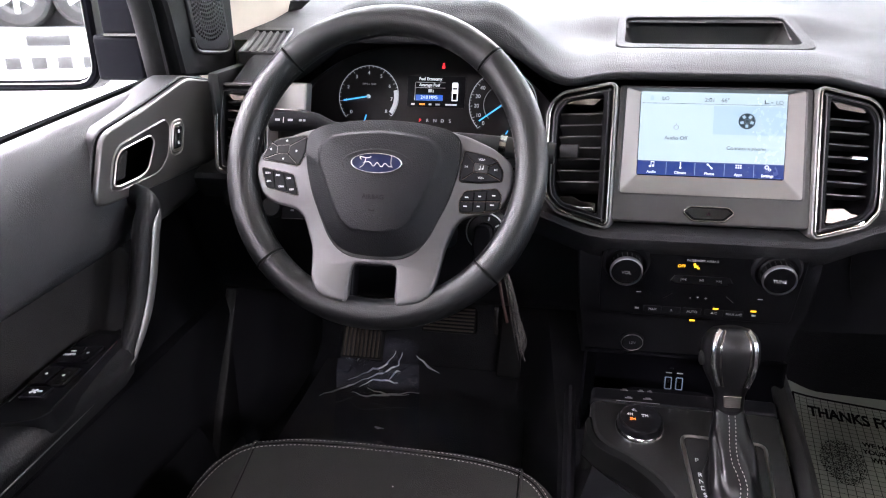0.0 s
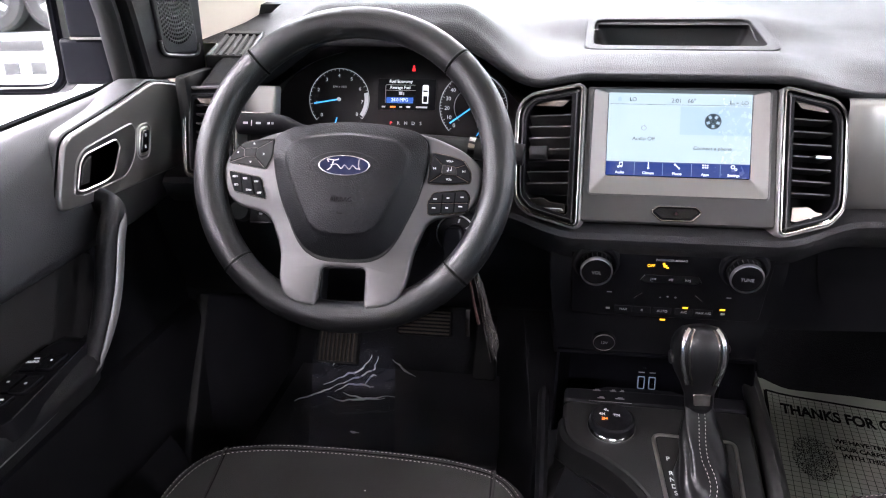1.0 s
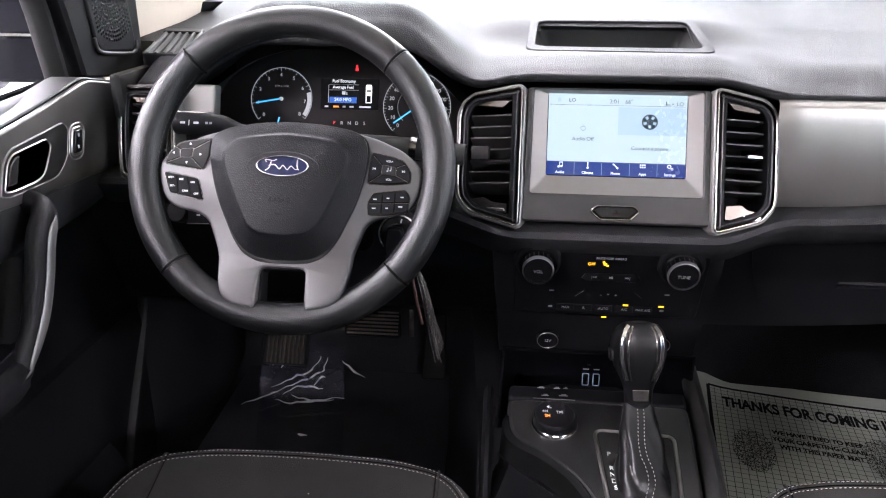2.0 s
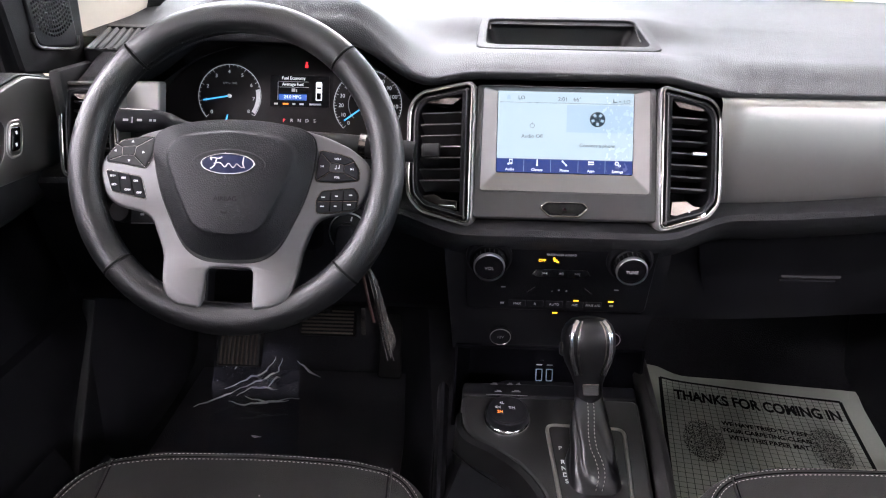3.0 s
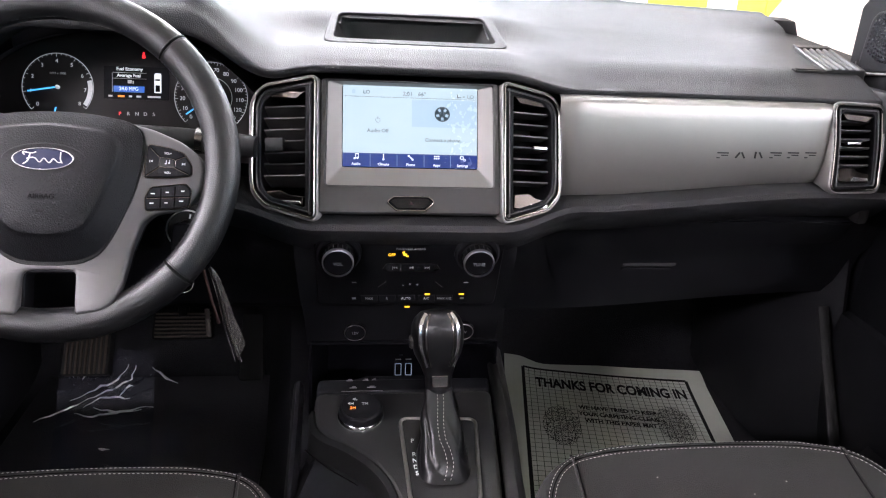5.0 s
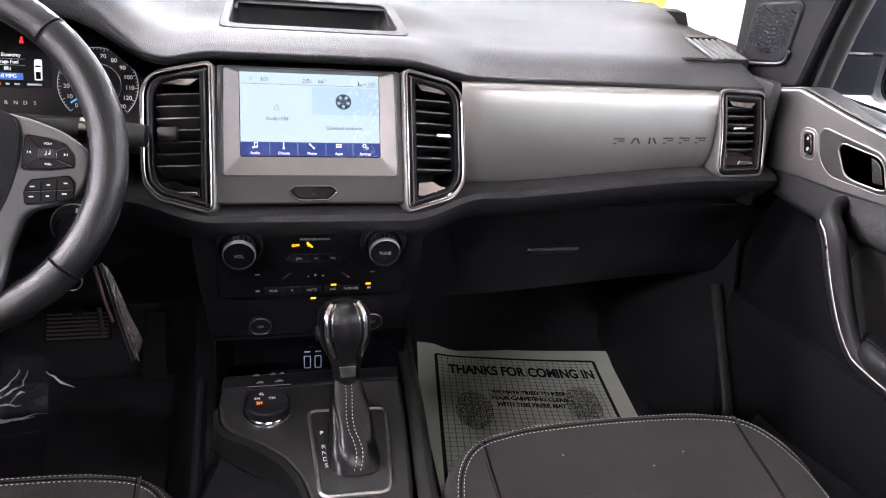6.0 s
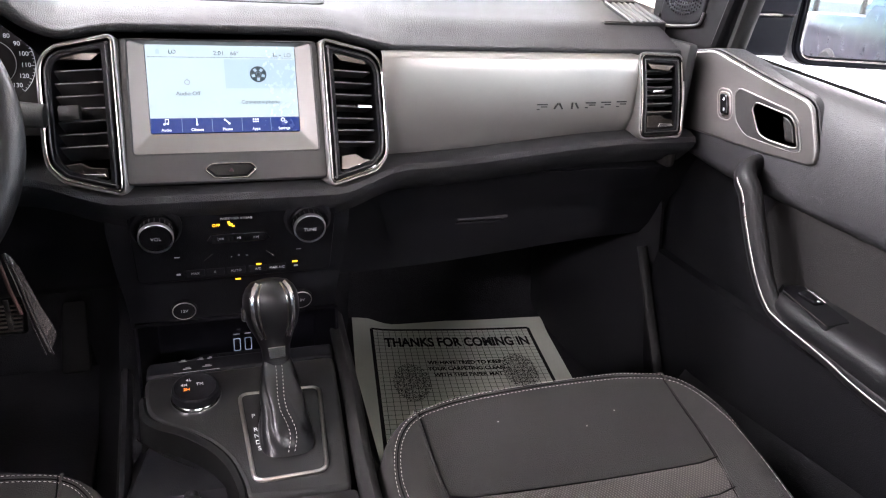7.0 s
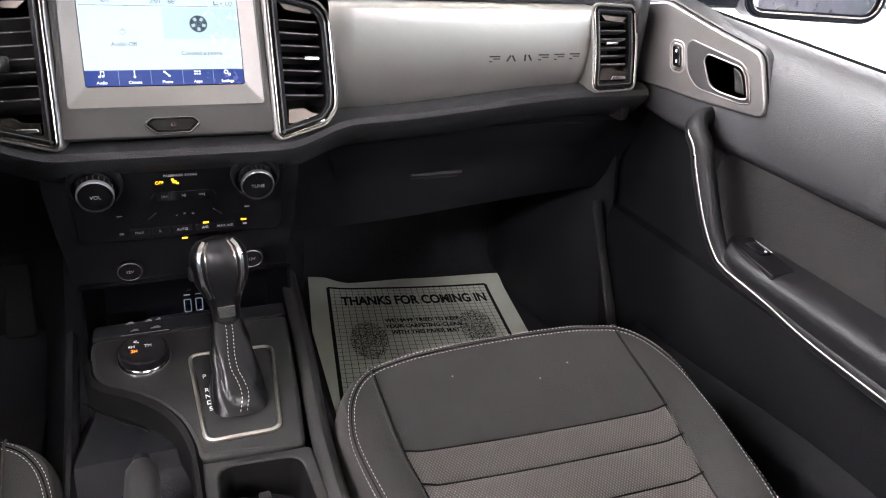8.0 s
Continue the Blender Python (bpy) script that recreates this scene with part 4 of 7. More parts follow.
wide = rounded([(-0.205, -0.105), (0.186, -0.105), (0.184, -0.030), (0.150, 0.006), (0.112, 0.036), (0.060, 0.054), (-0.070, 0.054), (-0.122, 0.036), (-0.164, 0.006), (-0.205, -0.030)], 0.02, 4)
rings = [[Vector((p.x, p.y, 0.0)) for p in face], [Vector((p.x, p.y, 0.07)) for p in wide]]
part("shroud", turned(loft(rings, close=True), C), CLUSTER_BLACK, clu, "black shroud round the dials")


def gauge(cu, cv, r, labels, a0, a1, needle, name):
    G = C @ pose(cu, cv, 0.0)
    g = part(name, turned(slab(circle(0, 0, r, 48), -0.004, 0.001, 0.0006), G), CLUSTER_BLACK, clu)
    arc = [Vector((r * math.cos(radians(a0 + (a1 - a0) * i / 60)), r * math.sin(radians(a0 + (a1 - a0) * i / 60)), 0.0016)) for i in range(61)]
    part("scale_arc", turned(tube(arc, 0.0004, 6), G), WHITE_GLOW, g)
    ticks = []
    for i in range(4 * (len(labels) - 1) + 1):
        a = radians(a0 + (a1 - a0) * i / (4 * (len(labels) - 1)))
        ln = 0.0042 if i % 4 == 0 else 0.0020
        ticks.append(turned(box(r - ln / 2 - 0.0004, 0, 0.0016, ln, 0.0005, 0.0005), pose(0, 0, 0, 0, 0, math.degrees(a))))
    part("tick_scale", turned(join(*ticks), G), WHITE_GLOW, g)
    for i, word in enumerate(labels):
        a = radians(a0 + (a1 - a0) * i / (len(labels) - 1))
        lettering(word, r * 0.155, G @ pose((r - 0.0105) * math.cos(a), (r - 0.0105) * math.sin(a), 0.0016), WHITE_GLOW, g)
    part("needle", turned(turned(join(box(r * 0.42, 0, 0.004, r * 0.84, 0.0018, 0.0012)), pose(0, 0, 0, 0, 0, needle)), G), BLUE_GLOW, g, "blue needle")
    part("needle_hub", turned(lathe([(0.0026, 0.001), (0.0026, 0.005), (0.0016, 0.0056), (0.0005, 0.0056)], 16), G), WHITE_GLOW, g)
    return g


tach = gauge(-0.0985, -0.0025, 0.0455, [str(i) for i in range(0, 9)], 222, -38, 190, "tachometer")
part("fuel_needle", turned(turned(box(0.008, 0, 0.003, 0.014, 0.0016, 0.001), pose(-0.1005, -0.0285, 0, 0, 0, 255)), C), BLUE_GLOW, tach)
lettering("RPM x 1000", 0.0042, C @ pose(-0.0985, 0.016, 0.0016), LEGEND_DIM, tach)
band = [[Vector((rr_ * math.cos(radians(a)), rr_ * math.sin(radians(a)), 0.0014)) for rr_ in (0.0445, 0.0385)] for a in range(14, -38, -4)]
part("red_zone", turned(loft(band), C @ pose(-0.0985, -0.0025, 0)), LEGEND, tach)
speedo = gauge(0.102, -0.010, 0.049, [str(i) for i in range(0, 140, 10)], 225, -45, 216, "speedometer")
part("inner_scale", turned(tube([Vector((0.028 * math.cos(radians(a)), 0.028 * math.sin(radians(a)), 0.0016)) for a in range(225, -46, -6)], 0.0005, 6), C @ pose(0.102, -0.010, 0)), LEGEND_DIM, speedo)
part("temperature_needle", turned(turned(box(0.008, 0, 0.003, 0.014, 0.0016, 0.001), pose(0.112, -0.046, 0, 0, 0, 240)), C), BLUE_GLOW, speedo)
D = C @ pose(0.000, 0.0066, 0.0005) @ Matrix.Diagonal((1, 0.753, 1, 1))
disp = part("trip_display", turned(slab(rounded([(-0.040, -0.030), (0.046, -0.030), (0.046, 0.030), (-0.040, 0.030)], 0.002), -0.002, 0.0006, 0.0004), D), DISPLAY_SHADE_BLACK, clu, "small colour trip display")
bar(-0.007, -0.0115, 0.040, 0.011, D, CLUSTER_BLUE, disp, 0.0009, "blue_band")
for v in (0.018, 0.0075):
    bar(-0.006, v, 0.044, 0.0007, D, LEGEND_DIM, disp, 0.0011)
bar(-0.0285, 0.000, 0.0007, 0.034, D, LEGEND_DIM, disp, 0.0011)
for body, size, u, v in (("Fuel Economy", 0.0086, -0.006, 0.0245), ("Average Fuel", 0.0084, -0.007, 0.0128), ("24.0 MPG", 0.0090, -0.007, -0.0112)):
    lettering(body, size, D @ pose(u, v, 0.0014), SCREEN_WHITE, disp, stretch=0.70)
part("pump_icon", turned(join(box(-0.006, 0.002, 0.001, 0.005, 0.006, 0.0006), box(-0.0015, 0.001, 0.001, 0.0012, 0.005, 0.0006)), D), LEGEND, disp)
part("truck_icon", turned(join(slab(rounded([(0.0265, -0.017), (0.0355, -0.017), (0.0355, 0.016), (0.0345, 0.0185), (0.0275, 0.0185), (0.0265, 0.016)], 0.001), 0.0008, 0.0014, 0.0002)), D), SCREEN_WHITE, disp)
part("truck_window", turned(join(box(0.031, 0.0065, 0.0016, 0.0065, 0.003, 0.0004), box(0.031, -0.009, 0.0016, 0.006, 0.012, 0.0004)), D), PIANO, disp)
for u, w_, mt in ((-0.031, 0.005, LEGEND), (-0.017, 0.008, ORANGE), (-0.005, 0.004, LEGEND), (0.006, 0.006, LEGEND), (0.026, 0.017, LEGEND)):
    bar(u, -0.0245, w_, 0.003, D, mt, disp, 0.0012, "status_mark")
for i, (word, mt) in enumerate((("P", RED), ("R", WHITE_GLOW), ("N", WHITE_GLOW), ("D", WHITE_GLOW), ("S", WHITE_GLOW))):
    lettering(word, 0.0066, C @ pose(-0.0190 + 0.0111 * i, -0.0356, 0.0012), mt, clu)
part("seat_belt_lamp", turned(join(slab(circle(0.0125, 0.0475, 0.0015, 12), 0.0008, 0.0014, 0.0002), slab(rounded([(0.0100, 0.0405), (0.0150, 0.0405), (0.0142, 0.0458), (0.0108, 0.0458)], 0.0012), 0.0008, 0.0014, 0.0002)), C), RED, clu, "red seat belt warning lamp")

# corner wings of the top pad, under the windscreen pillars
for s in (-1, 1):
    wing = [[Vector((s * x, y + 0.02 * (0.70 - x), z - 0.003)) for x in (0.60, 0.66, 0.70, 0.74, 0.775)] for y, z in ((1.135, 1.248), (1.20, 1.258), (1.28, 1.268), (1.34, 1.279), (1.40, 1.288))]
    part("pad_wing", loft(wing), VINYL_TOP, dash)

# side demister grilles in the top pad
def pad_z(y):
    return 1.2375 + 0.135 * (y - 1.0)


for s in (-1, 1):
    o = [Vector(q) for q in rounded([(0.592, 1.014), (0.658, 1.018), (0.684, 1.160), (0.622, 1.158)], 0.008, 4)]
    o = [Vector((s * q.x + (0.006 if s < 0 else 0.018), q.y)) for q in o]
    o = o if s > 0 else o[::-1]

    def seat(bm, up=0.0):
        for w in bm.verts:
            w.co.z += pad_z(w.co.y) + up - (0.003 if s < 0 else 0.0)
        return bm

    gr = part("demister_grille", seat(ring_plate(o, inset(o, 0.006), -0.015, 0.0040, 0.0018)), PLASTIC, dash, "slotted demister grille")
    part("grille_bed", seat(slab(inset(o, 0.005), -0.016, 0.0012, 0.0005)), PLASTIC_DARK, gr)
    for k in range(5):
        x0, x1 = 0.604 + 0.0115 * k, 0.631 + 0.0113 * k
        rows = []
        for y, x in ((1.022, x0), (1.085, (x0 + x1) / 2), (1.142, x1)):
            rows.append([Vector((s * (x + a) + (0.006 if s < 0 else 0.018), y, pad_z(y) + b - (0.003 if s < 0 else 0.0))) for a, b in ((-0.0028, 0.001), (-0.0016, 0.0046), (0.0016, 0.0046), (0.0028, 0.001))])
        part("fin", loft(rows, close=True, cap=True), SILVER_DARK, gr)
    part("rear_bar", seat(slab([Vector((s * x + (0.006 if s < 0 else 0.018), y)) for x, y in ((0.621, 1.145), (0.683, 1.148), (0.686, 1.166), (0.624, 1.164))][:: s], 0, 0.0050, 0.002)), PLASTIC, gr)
part("maker_plate", turned(ring_plate(rounded([(-0.030, -0.006), (0.030, -0.006), (0.030, 0.006), (-0.030, 0.006)], 0.002), rounded([(-0.027, -0.003), (0.027, -0.003), (0.027, 0.003), (-0.027, 0.003)], 0.001), -0.002, 0.002, 0.0006), pose(0.592, 1.022, 1.2405, 8, 0, 0)), PLASTIC, dash)

# ---- steering wheel ----
wheel = thing("steering_wheel", (-0.377, 0.772, 1.147), "black leather steering wheel with silver spokes", "steering wheel")
W = plane_at(-0.379, 0.788, 1.1458, 25)


def rim_ring(rows, ru, rw, big=0.1687):
    n = 18
    out = []
    for a in rows:
        c, s = math.cos(a), math.sin(a)
        side = abs(c)
        q = ru * (1 + 0.05 * side)
        out.append([Vector(((big + q * math.cos(2 * math.pi * k / n)) * c, (big + q * math.cos(2 * math.pi * k / n)) * s, rw * math.sin(2 * math.pi * k / n))) for k in range(n)])
    return out


ANG = [radians(a) for a in (134, 47, 222, 318)]
rows = rim_ring([2 * math.pi * i / 120 for i in range(120)], 0.0175, 0.0165)
rim = part("rim", turned(loft(rows + [rows[0]], close=True), W), LEATHER, wheel, "black grained leather rim")
for a in ANG:
    part("rim_seam", turned(loft(rim_ring([a - 0.0065, a - 0.0055, a + 0.0055, a + 0.0065], 0.01785, 0.01685), close=True), W), SEAM, rim)
    for d in (-0.0115, 0.0115):
        part("seam_edge", turned(loft([r for q, k in ((-0.005, 0.0), (-0.002, 0.00055), (0.002, 0.0006), (0.005, 0.0)) for r in rim_ring([a + d + q], 0.0174 + k, 0.0164 + k)], close=True), W), LEATHER, rim)
inner = [Vector((0.1509 * math.cos(2 * math.pi * i / 200), 0.1509 * math.sin(2 * math.pi * i / 200), 0.0052)) for i in range(201)]
part("rim_stitching", turned(stitches(inner, 0.0036, 0.0022, 0.0005), W), DARK_THREAD, rim)

half = [(0.0, 0.030), (0.070, 0.043), (0.098, 0.036), (0.128, 0.023), (0.1465, 0.008), (0.151, -0.006), (0.147, -0.026), (0.140, -0.040), (0.127, -0.048), (0.099, -0.054), (0.089, -0.062), (0.0765, -0.095), (0.072, -0.128), (0.066, -0.146), (0.054, -0.1545), (0.030, -0.158), (0.0275, -0.155), (0.026, -0.1125), (0.0, -0.1115)]
outline = rounded(half + [(-u, v) for u, v in reversed(half[1:-1])], 0.008, 3)


def swept(bm):
    """The lower spokes come forward over the rim."""
    for w in bm.verts:
        w.co.z += 0.012 * smooth(-0.100, -0.140, w.co.y)
    return bm


part("spoke_plate", turned(swept(slab(outline, -0.010, 0.004, 0.004)), W), SPOKE_SILVER, wheel, "satin silver three-spoke plate", facet=False)
part("spoke_back", turned(slab(inset(outline, 0.004), -0.030, -0.009, 0.004), W), PLASTIC_DARK, wheel)
part("lower_opening", turned(ring_plate(rounded([(-0.030, -0.163), (0.030, -0.163), (0.030, -0.107), (-0.030, -0.107)], 0.006), rounded([(-0.0245, -0.153), (0.0245, -0.153), (0.0245, -0.1145), (-0.0245, -0.1145)], 0.004), -0.020, 0.003, 0.001), W), PLASTIC_DARK, wheel)
bag = [(0.0, 0.0505), (0.037, 0.0485), (0.072, 0.042), (0.087, 0.034), (0.0895, 0.018), (0.087, -0.004), (0.0785, -0.035), (0.0585, -0.0785), (0.047, -0.095), (0.029, -0.1045), (0.0, -0.1065)]
bag = rounded(bag + [(-u, v) for u, v in reversed(bag[1:-1])], 0.012, 3)
boss = [(0.0, 0.036), (0.055, 0.030), (0.0715, 0.014), (0.0665, -0.008), (0.042, -0.063), (0.028, -0.076), (0.0, -0.0775)]
boss = rounded(boss + [(-u, v) for u, v in reversed(boss[1:-1])], 0.010, 3)


def depth_inside(p, outline):
    """Distance from p to the outline, negative outside."""
    best, inside = 1.0, False
    for i in range(len(outline)):
        a, b = outline[i - 1], outline[i]
        d = b - a
        k = max(0.0, min(1.0, (p - a).dot(d) / max(d.length_squared, 1e-12)))
        best = min(best, (p - a - d * k).length)
        if (a.y > p.y) != (b.y > p.y) and p.x < a.x + (p.y - a.y) * d.x / d.y:
            inside = not inside
    return best if inside else -best


cap_bm = dome(bag, 0.012, 0.025, 44, 2.6)
for w in cap_bm.verts:
    p = w.co.to_2d()
    d = depth_inside(p, boss)
    w.co.z -= (0.30 if p.y < 0 else 0.12) * max(0.0, -d) - 0.0028 * smooth(-0.0012, 0.0012, d)
cover = part("airbag_cover", turned(cap_bm, W), AIRBAG, wheel, "black grained airbag cover")
part("cover_gap", turned(slab(inset(bag, -0.0018), -0.002, 0.0052, 0.001), W), RUBBER, cover)
em = [Vector((0.0293 * math.cos(2 * math.pi * i / 40), -0.0015 + 0.0116 * math.sin(2 * math.pi * i / 40))) for i in range(40)]
part("badge_seat", turned(slab([Vector((p.x * 1.40, -0.0015 + (p.y + 0.0015) * 1.46)) for p in em], 0.020, 0.0266, 0.002), W), AIRBAG, cover)
oval = part("emblem", turned(slab(em, 0.022, 0.0285, 0.0015), W), EMBLEM_BLUE, cover, "blue oval emblem with chrome edge")
part("emblem_edge", turned(ring_plate(em, [Vector((p.x * 0.94, -0.0015 + (p.y + 0.0015) * 0.87)) for p in em], 0.026, 0.0295, 0.0006), W), CHROME, oval)
# plain chrome swash in place of the maker's script
for pts in ([(-0.017, 0.0035), (-0.0185, 0.0065), (-0.010, 0.0055), (-0.006, 0.007)], [(-0.012, 0.005), (-0.014, -0.002), (-0.0185, -0.0055)], [(-0.015, 0.0), (-0.008, 0.001), (-0.003, -0.0035), (0.001, 0.0005), (0.006, -0.004), (0.010, 0.0), (0.0145, -0.0035), (0.0185, -0.003)], [(0.017, 0.007), (0.0165, 0.0), (0.0185, -0.0045)]):
    part("emblem_stroke", turned(tube(spline([(u, v - 0.0015, 0.0287) for u, v in pts], 5), 0.00075, 6), W), CHROME, oval)
lettering("AIRBAG", 0.0072, W @ pose(-0.0015, -0.039, 0.0278), SEAM, cover)
part("airbag_mark", turned(join(box(-0.005, -0.0515, 0.0262, 0.0012, 0.006, 0.0012), box(-0.002, -0.054, 0.0262, 0.006, 0.0012, 0.0012), box(0.0005, -0.051, 0.0262, 0.0012, 0.0036, 0.0012)), W), SEAM, cover)


def moved(u, v):
    """The button pads sit a little outward and low on the spokes."""
    return (u - 0.0055, v - 0.004) if u < 0 else (u - 0.0005, v - 0.0065)


def pad(points, r, name, label, mat):
    o = rounded([moved(*q) for q in points], r)
    p = part(name, turned(slab(o, 0.002, 0.0065, 0.0012), W), mat, wheel, label)
    part("pad_rim", turned(ring_plate(inset(o, -0.0012), inset(o, -0.0002), 0.002, 0.0052, 0.0004), W), SMOKE_CHROME, p)
    return p


def split(parent, *lines):
    for a, b in lines:
        a, b = moved(*a), moved(*b)
        part("pad_split", turned(tube([(*a, 0.0064), (*b, 0.0064)], 0.0007, 6), W), SEAM, parent)
        part("split_edge", turned(tube([(a[0], a[1] - 0.0008, 0.0064), (b[0], b[1] - 0.0008, 0.0064)], 0.00035, 6), W), SMOKE_CHROME, parent)


def key(parent, points):
    o = rounded([moved(*q) for q in points], 0.0015)
    k = part("centre_key", turned(slab(o, 0.004, 0.0074, 0.0008), W), PLASTIC, parent)
    part("key_edge", turned(ring_plate(inset(o, -0.0007), inset(o, -0.0001), 0.004, 0.0072, 0.0002), W), SMOKE_CHROME, k)
    return k


def legend(parent, u, v, word, size=0.0030):
    lettering(word, size, W @ pose(*moved(u, v), 0.0069), LEGEND, parent, bold=0.00006)


def pointer(parent, u, v, turn, r=0.0016):
    part("arrow_mark", turned(turned(loft([[Vector((r * math.cos(a), r * math.sin(a), w)) for a in (0, 2.09, 4.19)] for w in (0.0066, 0.0072)], True, True), pose(*moved(u, v), 0, 0, 0, turn)), W), LEGEND, parent)


up_l = pad([(-0.137, 0.006), (-0.115, 0.003), (-0.093, -0.0005), (-0.086, 0.014), (-0.084, 0.034), (-0.105, 0.0325), (-0.121, 0.029), (-0.133, 0.017)], 0.003, "menu_pad", "black four-way button pad", PLASTIC)
split(up_l, ((-0.119, 0.0215), (-0.127, 0.0265)), ((-0.104, 0.023), (-0.086, 0.033)), ((-0.106, 0.013), (-0.094, 0.001)), ((-0.119, 0.013), (-0.135, 0.007)))
legend(key(up_l, [(-0.119, 0.013), (-0.106, 0.013), (-0.104, 0.023), (-0.119, 0.0215)]), -0.1125, 0.0178, "OK", 0.0036)
for u, v, turn in ((-0.127, 0.0175, 180), (-0.096, 0.0165, 0), (-0.108, 0.0280, 90), (-0.1115, 0.0070, -90)):
    pointer(up_l, u, v, turn)
lo_l = pad([(-0.129, -0.027), (-0.108, -0.031), (-0.091, -0.035), (-0.098, -0.011), (-0.117, -0.0075), (-0.137, -0.004)], 0.003, "cruise_pad", "black cruise control button pad", PLASTIC_DARK)
split(lo_l, ((-0.1225, -0.008), (-0.119, -0.028)), ((-0.110, -0.010), (-0.104, -0.031)))
for u, v, word in ((-0.1285, -0.0105, "SET+"), (-0.1165, -0.0125, "RES"), (-0.1030, -0.0155, "ON"), (-0.1265, -0.0200, "SET-"), (-0.1115, -0.0255, "CAN"), (-0.0985, -0.0285, "OFF")):
    legend(lo_l, u, v, word)
up_r = pad([(0.091, -0.008), (0.115, -0.0085), (0.138, -0.006), (0.138, 0.005), (0.130, 0.017), (0.116, 0.022), (0.095, 0.026), (0.092, 0.007)], 0.003, "audio_pad", "black audio button pad", PLASTIC_DARK)
split(up_r, ((0.097, 0.023), (0.107, 0.0125)), ((0.132, 0.0145), (0.121, 0.010)), ((0.093, -0.006), (0.106, 0.003)), ((0.136, -0.005), (0.122, 0.002)))
k = key(up_r, [(0.106, 0.003), (0.122, 0.002), (0.121, 0.010), (0.107, 0.0125)])
part("note_mark", turned(turned(join(box(0.1125, 0.0060, 0.0076, 0.0016, 0.0012, 0.0005), box(0.1158, 0.0066, 0.0076, 0.0016, 0.0012, 0.0005), box(0.1132, 0.0078, 0.0076, 0.0005, 0.0036, 0.0005), box(0.1165, 0.0084, 0.0076, 0.0005, 0.0036, 0.0005)), pose(-0.0005, -0.0065, 0)), W), LEGEND, k)
legend(up_r, 0.1145, 0.0168, "VOL+")
legend(up_r, 0.1145, -0.0035, "VOL-")
for u, v, turn in ((0.0985, 0.0085, 180), (0.1295, 0.0060, 0)):
    pointer(up_r, u, v, turn, 0.0014)
    bar(moved(u, v)[0] + (-0.0022 if turn else 0.0022), moved(u, v)[1], 0.0005, 0.0024, W, LEGEND, up_r, 0.0069)
lo_r = pad([(0.093, -0.043), (0.118, -0.041), (0.136, -0.038), (0.138, -0.022), (0.133, -0.015), (0.098, -0.019), (0.092, -0.030)], 0.003, "phone_pad", "black phone button pad", PLASTIC_DARK)
split(lo_r, ((0.108, -0.020), (0.107, -0.041)), ((0.122, -0.018), (0.121, -0.040)), ((0.094, -0.030), (0.137, -0.028)))
for u, v, w_ in ((0.100, -0.0255, 0.0040), (0.1145, -0.0240, 0.0030), (0.130, -0.0225, 0.0034), (0.099, -0.0355, 0.0040), (0.1135, -0.0350, 0.0030), (0.1285, -0.0330, 0.0042)):
    bar(*moved(u, v), w_, 0.0012, W, LEGEND, lo_r, 0.0069)

# steering column with stalks and ignition
col = thing("steering_column", (-0.377, 0.93, 1.08), "black steering column shroud with stalks", "steering column")
part("column_shroud", turned(loft([[Vector((p.x, p.y - 0.01, w)) for p in rounded([(-a, -b), (a, -b), (a, b * 0.8), (-a, b * 0.8)], 0.02)] for w, a, b in ((-0.05, 0.052, 0.055), (-0.10, 0.062, 0.066), (-0.20, 0.062, 0.070), (-0.30, 0.060, 0.07))], True, True), W), PLASTIC_DARK, col)
stalk = part("indicator_stalk", turned(tube([(-0.05, 0.050, -0.075), (-0.090, 0.056, -0.078), (-0.112, 0.063, -0.080), (-0.130, 0.066, -0.080), (-0.172, 0.067, -0.080)], [0.010, 0.011, 0.0140, 0.0150, 0.0145], 18), W), PLASTIC_DARK, col, "black indicator stalk")
for u, w_ in ((-0.158, 0.006), (-0.141, 0.006), (-0.1275, 0.003), (-0.1225, 0.003)):
    part("stalk_mark", turned(box(u, 0.0640, -0.0648, w_, 0.0026, 0.0008), W), LEGEND_DIM, stalk)
part("stalk_divider", turned(box(-0.150, 0.064, -0.0648, 0.0008, 0.007, 0.0008), W), LEGEND_DIM, stalk)
part("stalk_line", turned(tube([(-0.168, 0.0790, -0.0720), (-0.128, 0.0785, -0.0720)], 0.0009, 6), W), SMOKE_CHROME, stalk)
lower = part("column_button", turned(box(-0.116, -0.053, -0.036, 0.027, 0.020, 0.010, 0.002), W), PLASTIC_DARK, col)
part("button_line", turned(tube([(-0.129, -0.0635, -0.0312), (-0.103, -0.0630, -0.0312)], 0.0006, 6), W), SILVER_DARK, lower)
part("column_knob", turned(lathe([(0.0125, -0.012), (0.0125, 0.0), (0.0110, 0.003), (0.001, 0.003)], 24), W @ pose(-0.1445, -0.0495, -0.036)), PLASTIC, col, "small round black knob")
part("button_mark", turned(box(-0.116, -0.053, -0.0306, 0.004, 0.0022, 0.0006), W), LEGEND_DIM, lower)
wiper = part("wiper_stalk", turned(tube([(0.05, 0.048, -0.075), (0.10, 0.046, -0.080), (0.150, 0.040, -0.082), (0.192, 0.036, -0.080)], [0.010, 0.011, 0.014, 0.013], 14), W), PLASTIC, col, "black wiper stalk")
part("stalk_ring", turned(tube([(0.125, 0.043, -0.081), (0.133, 0.042, -0.081)], 0.0155, 16), W), SMOKE_CHROME, wiper)
IG = plane_at(-0.268, 0.862, 1.045, 12)
lock = part("ignition_lock", turned(lathe([(0.026, -0.03), (0.026, 0.004), (0.021, 0.010), (0.013, 0.011), (0.012, 0.006), (0.001, 0.006)], 32), IG), PLASTIC, col, "round ignition lock")
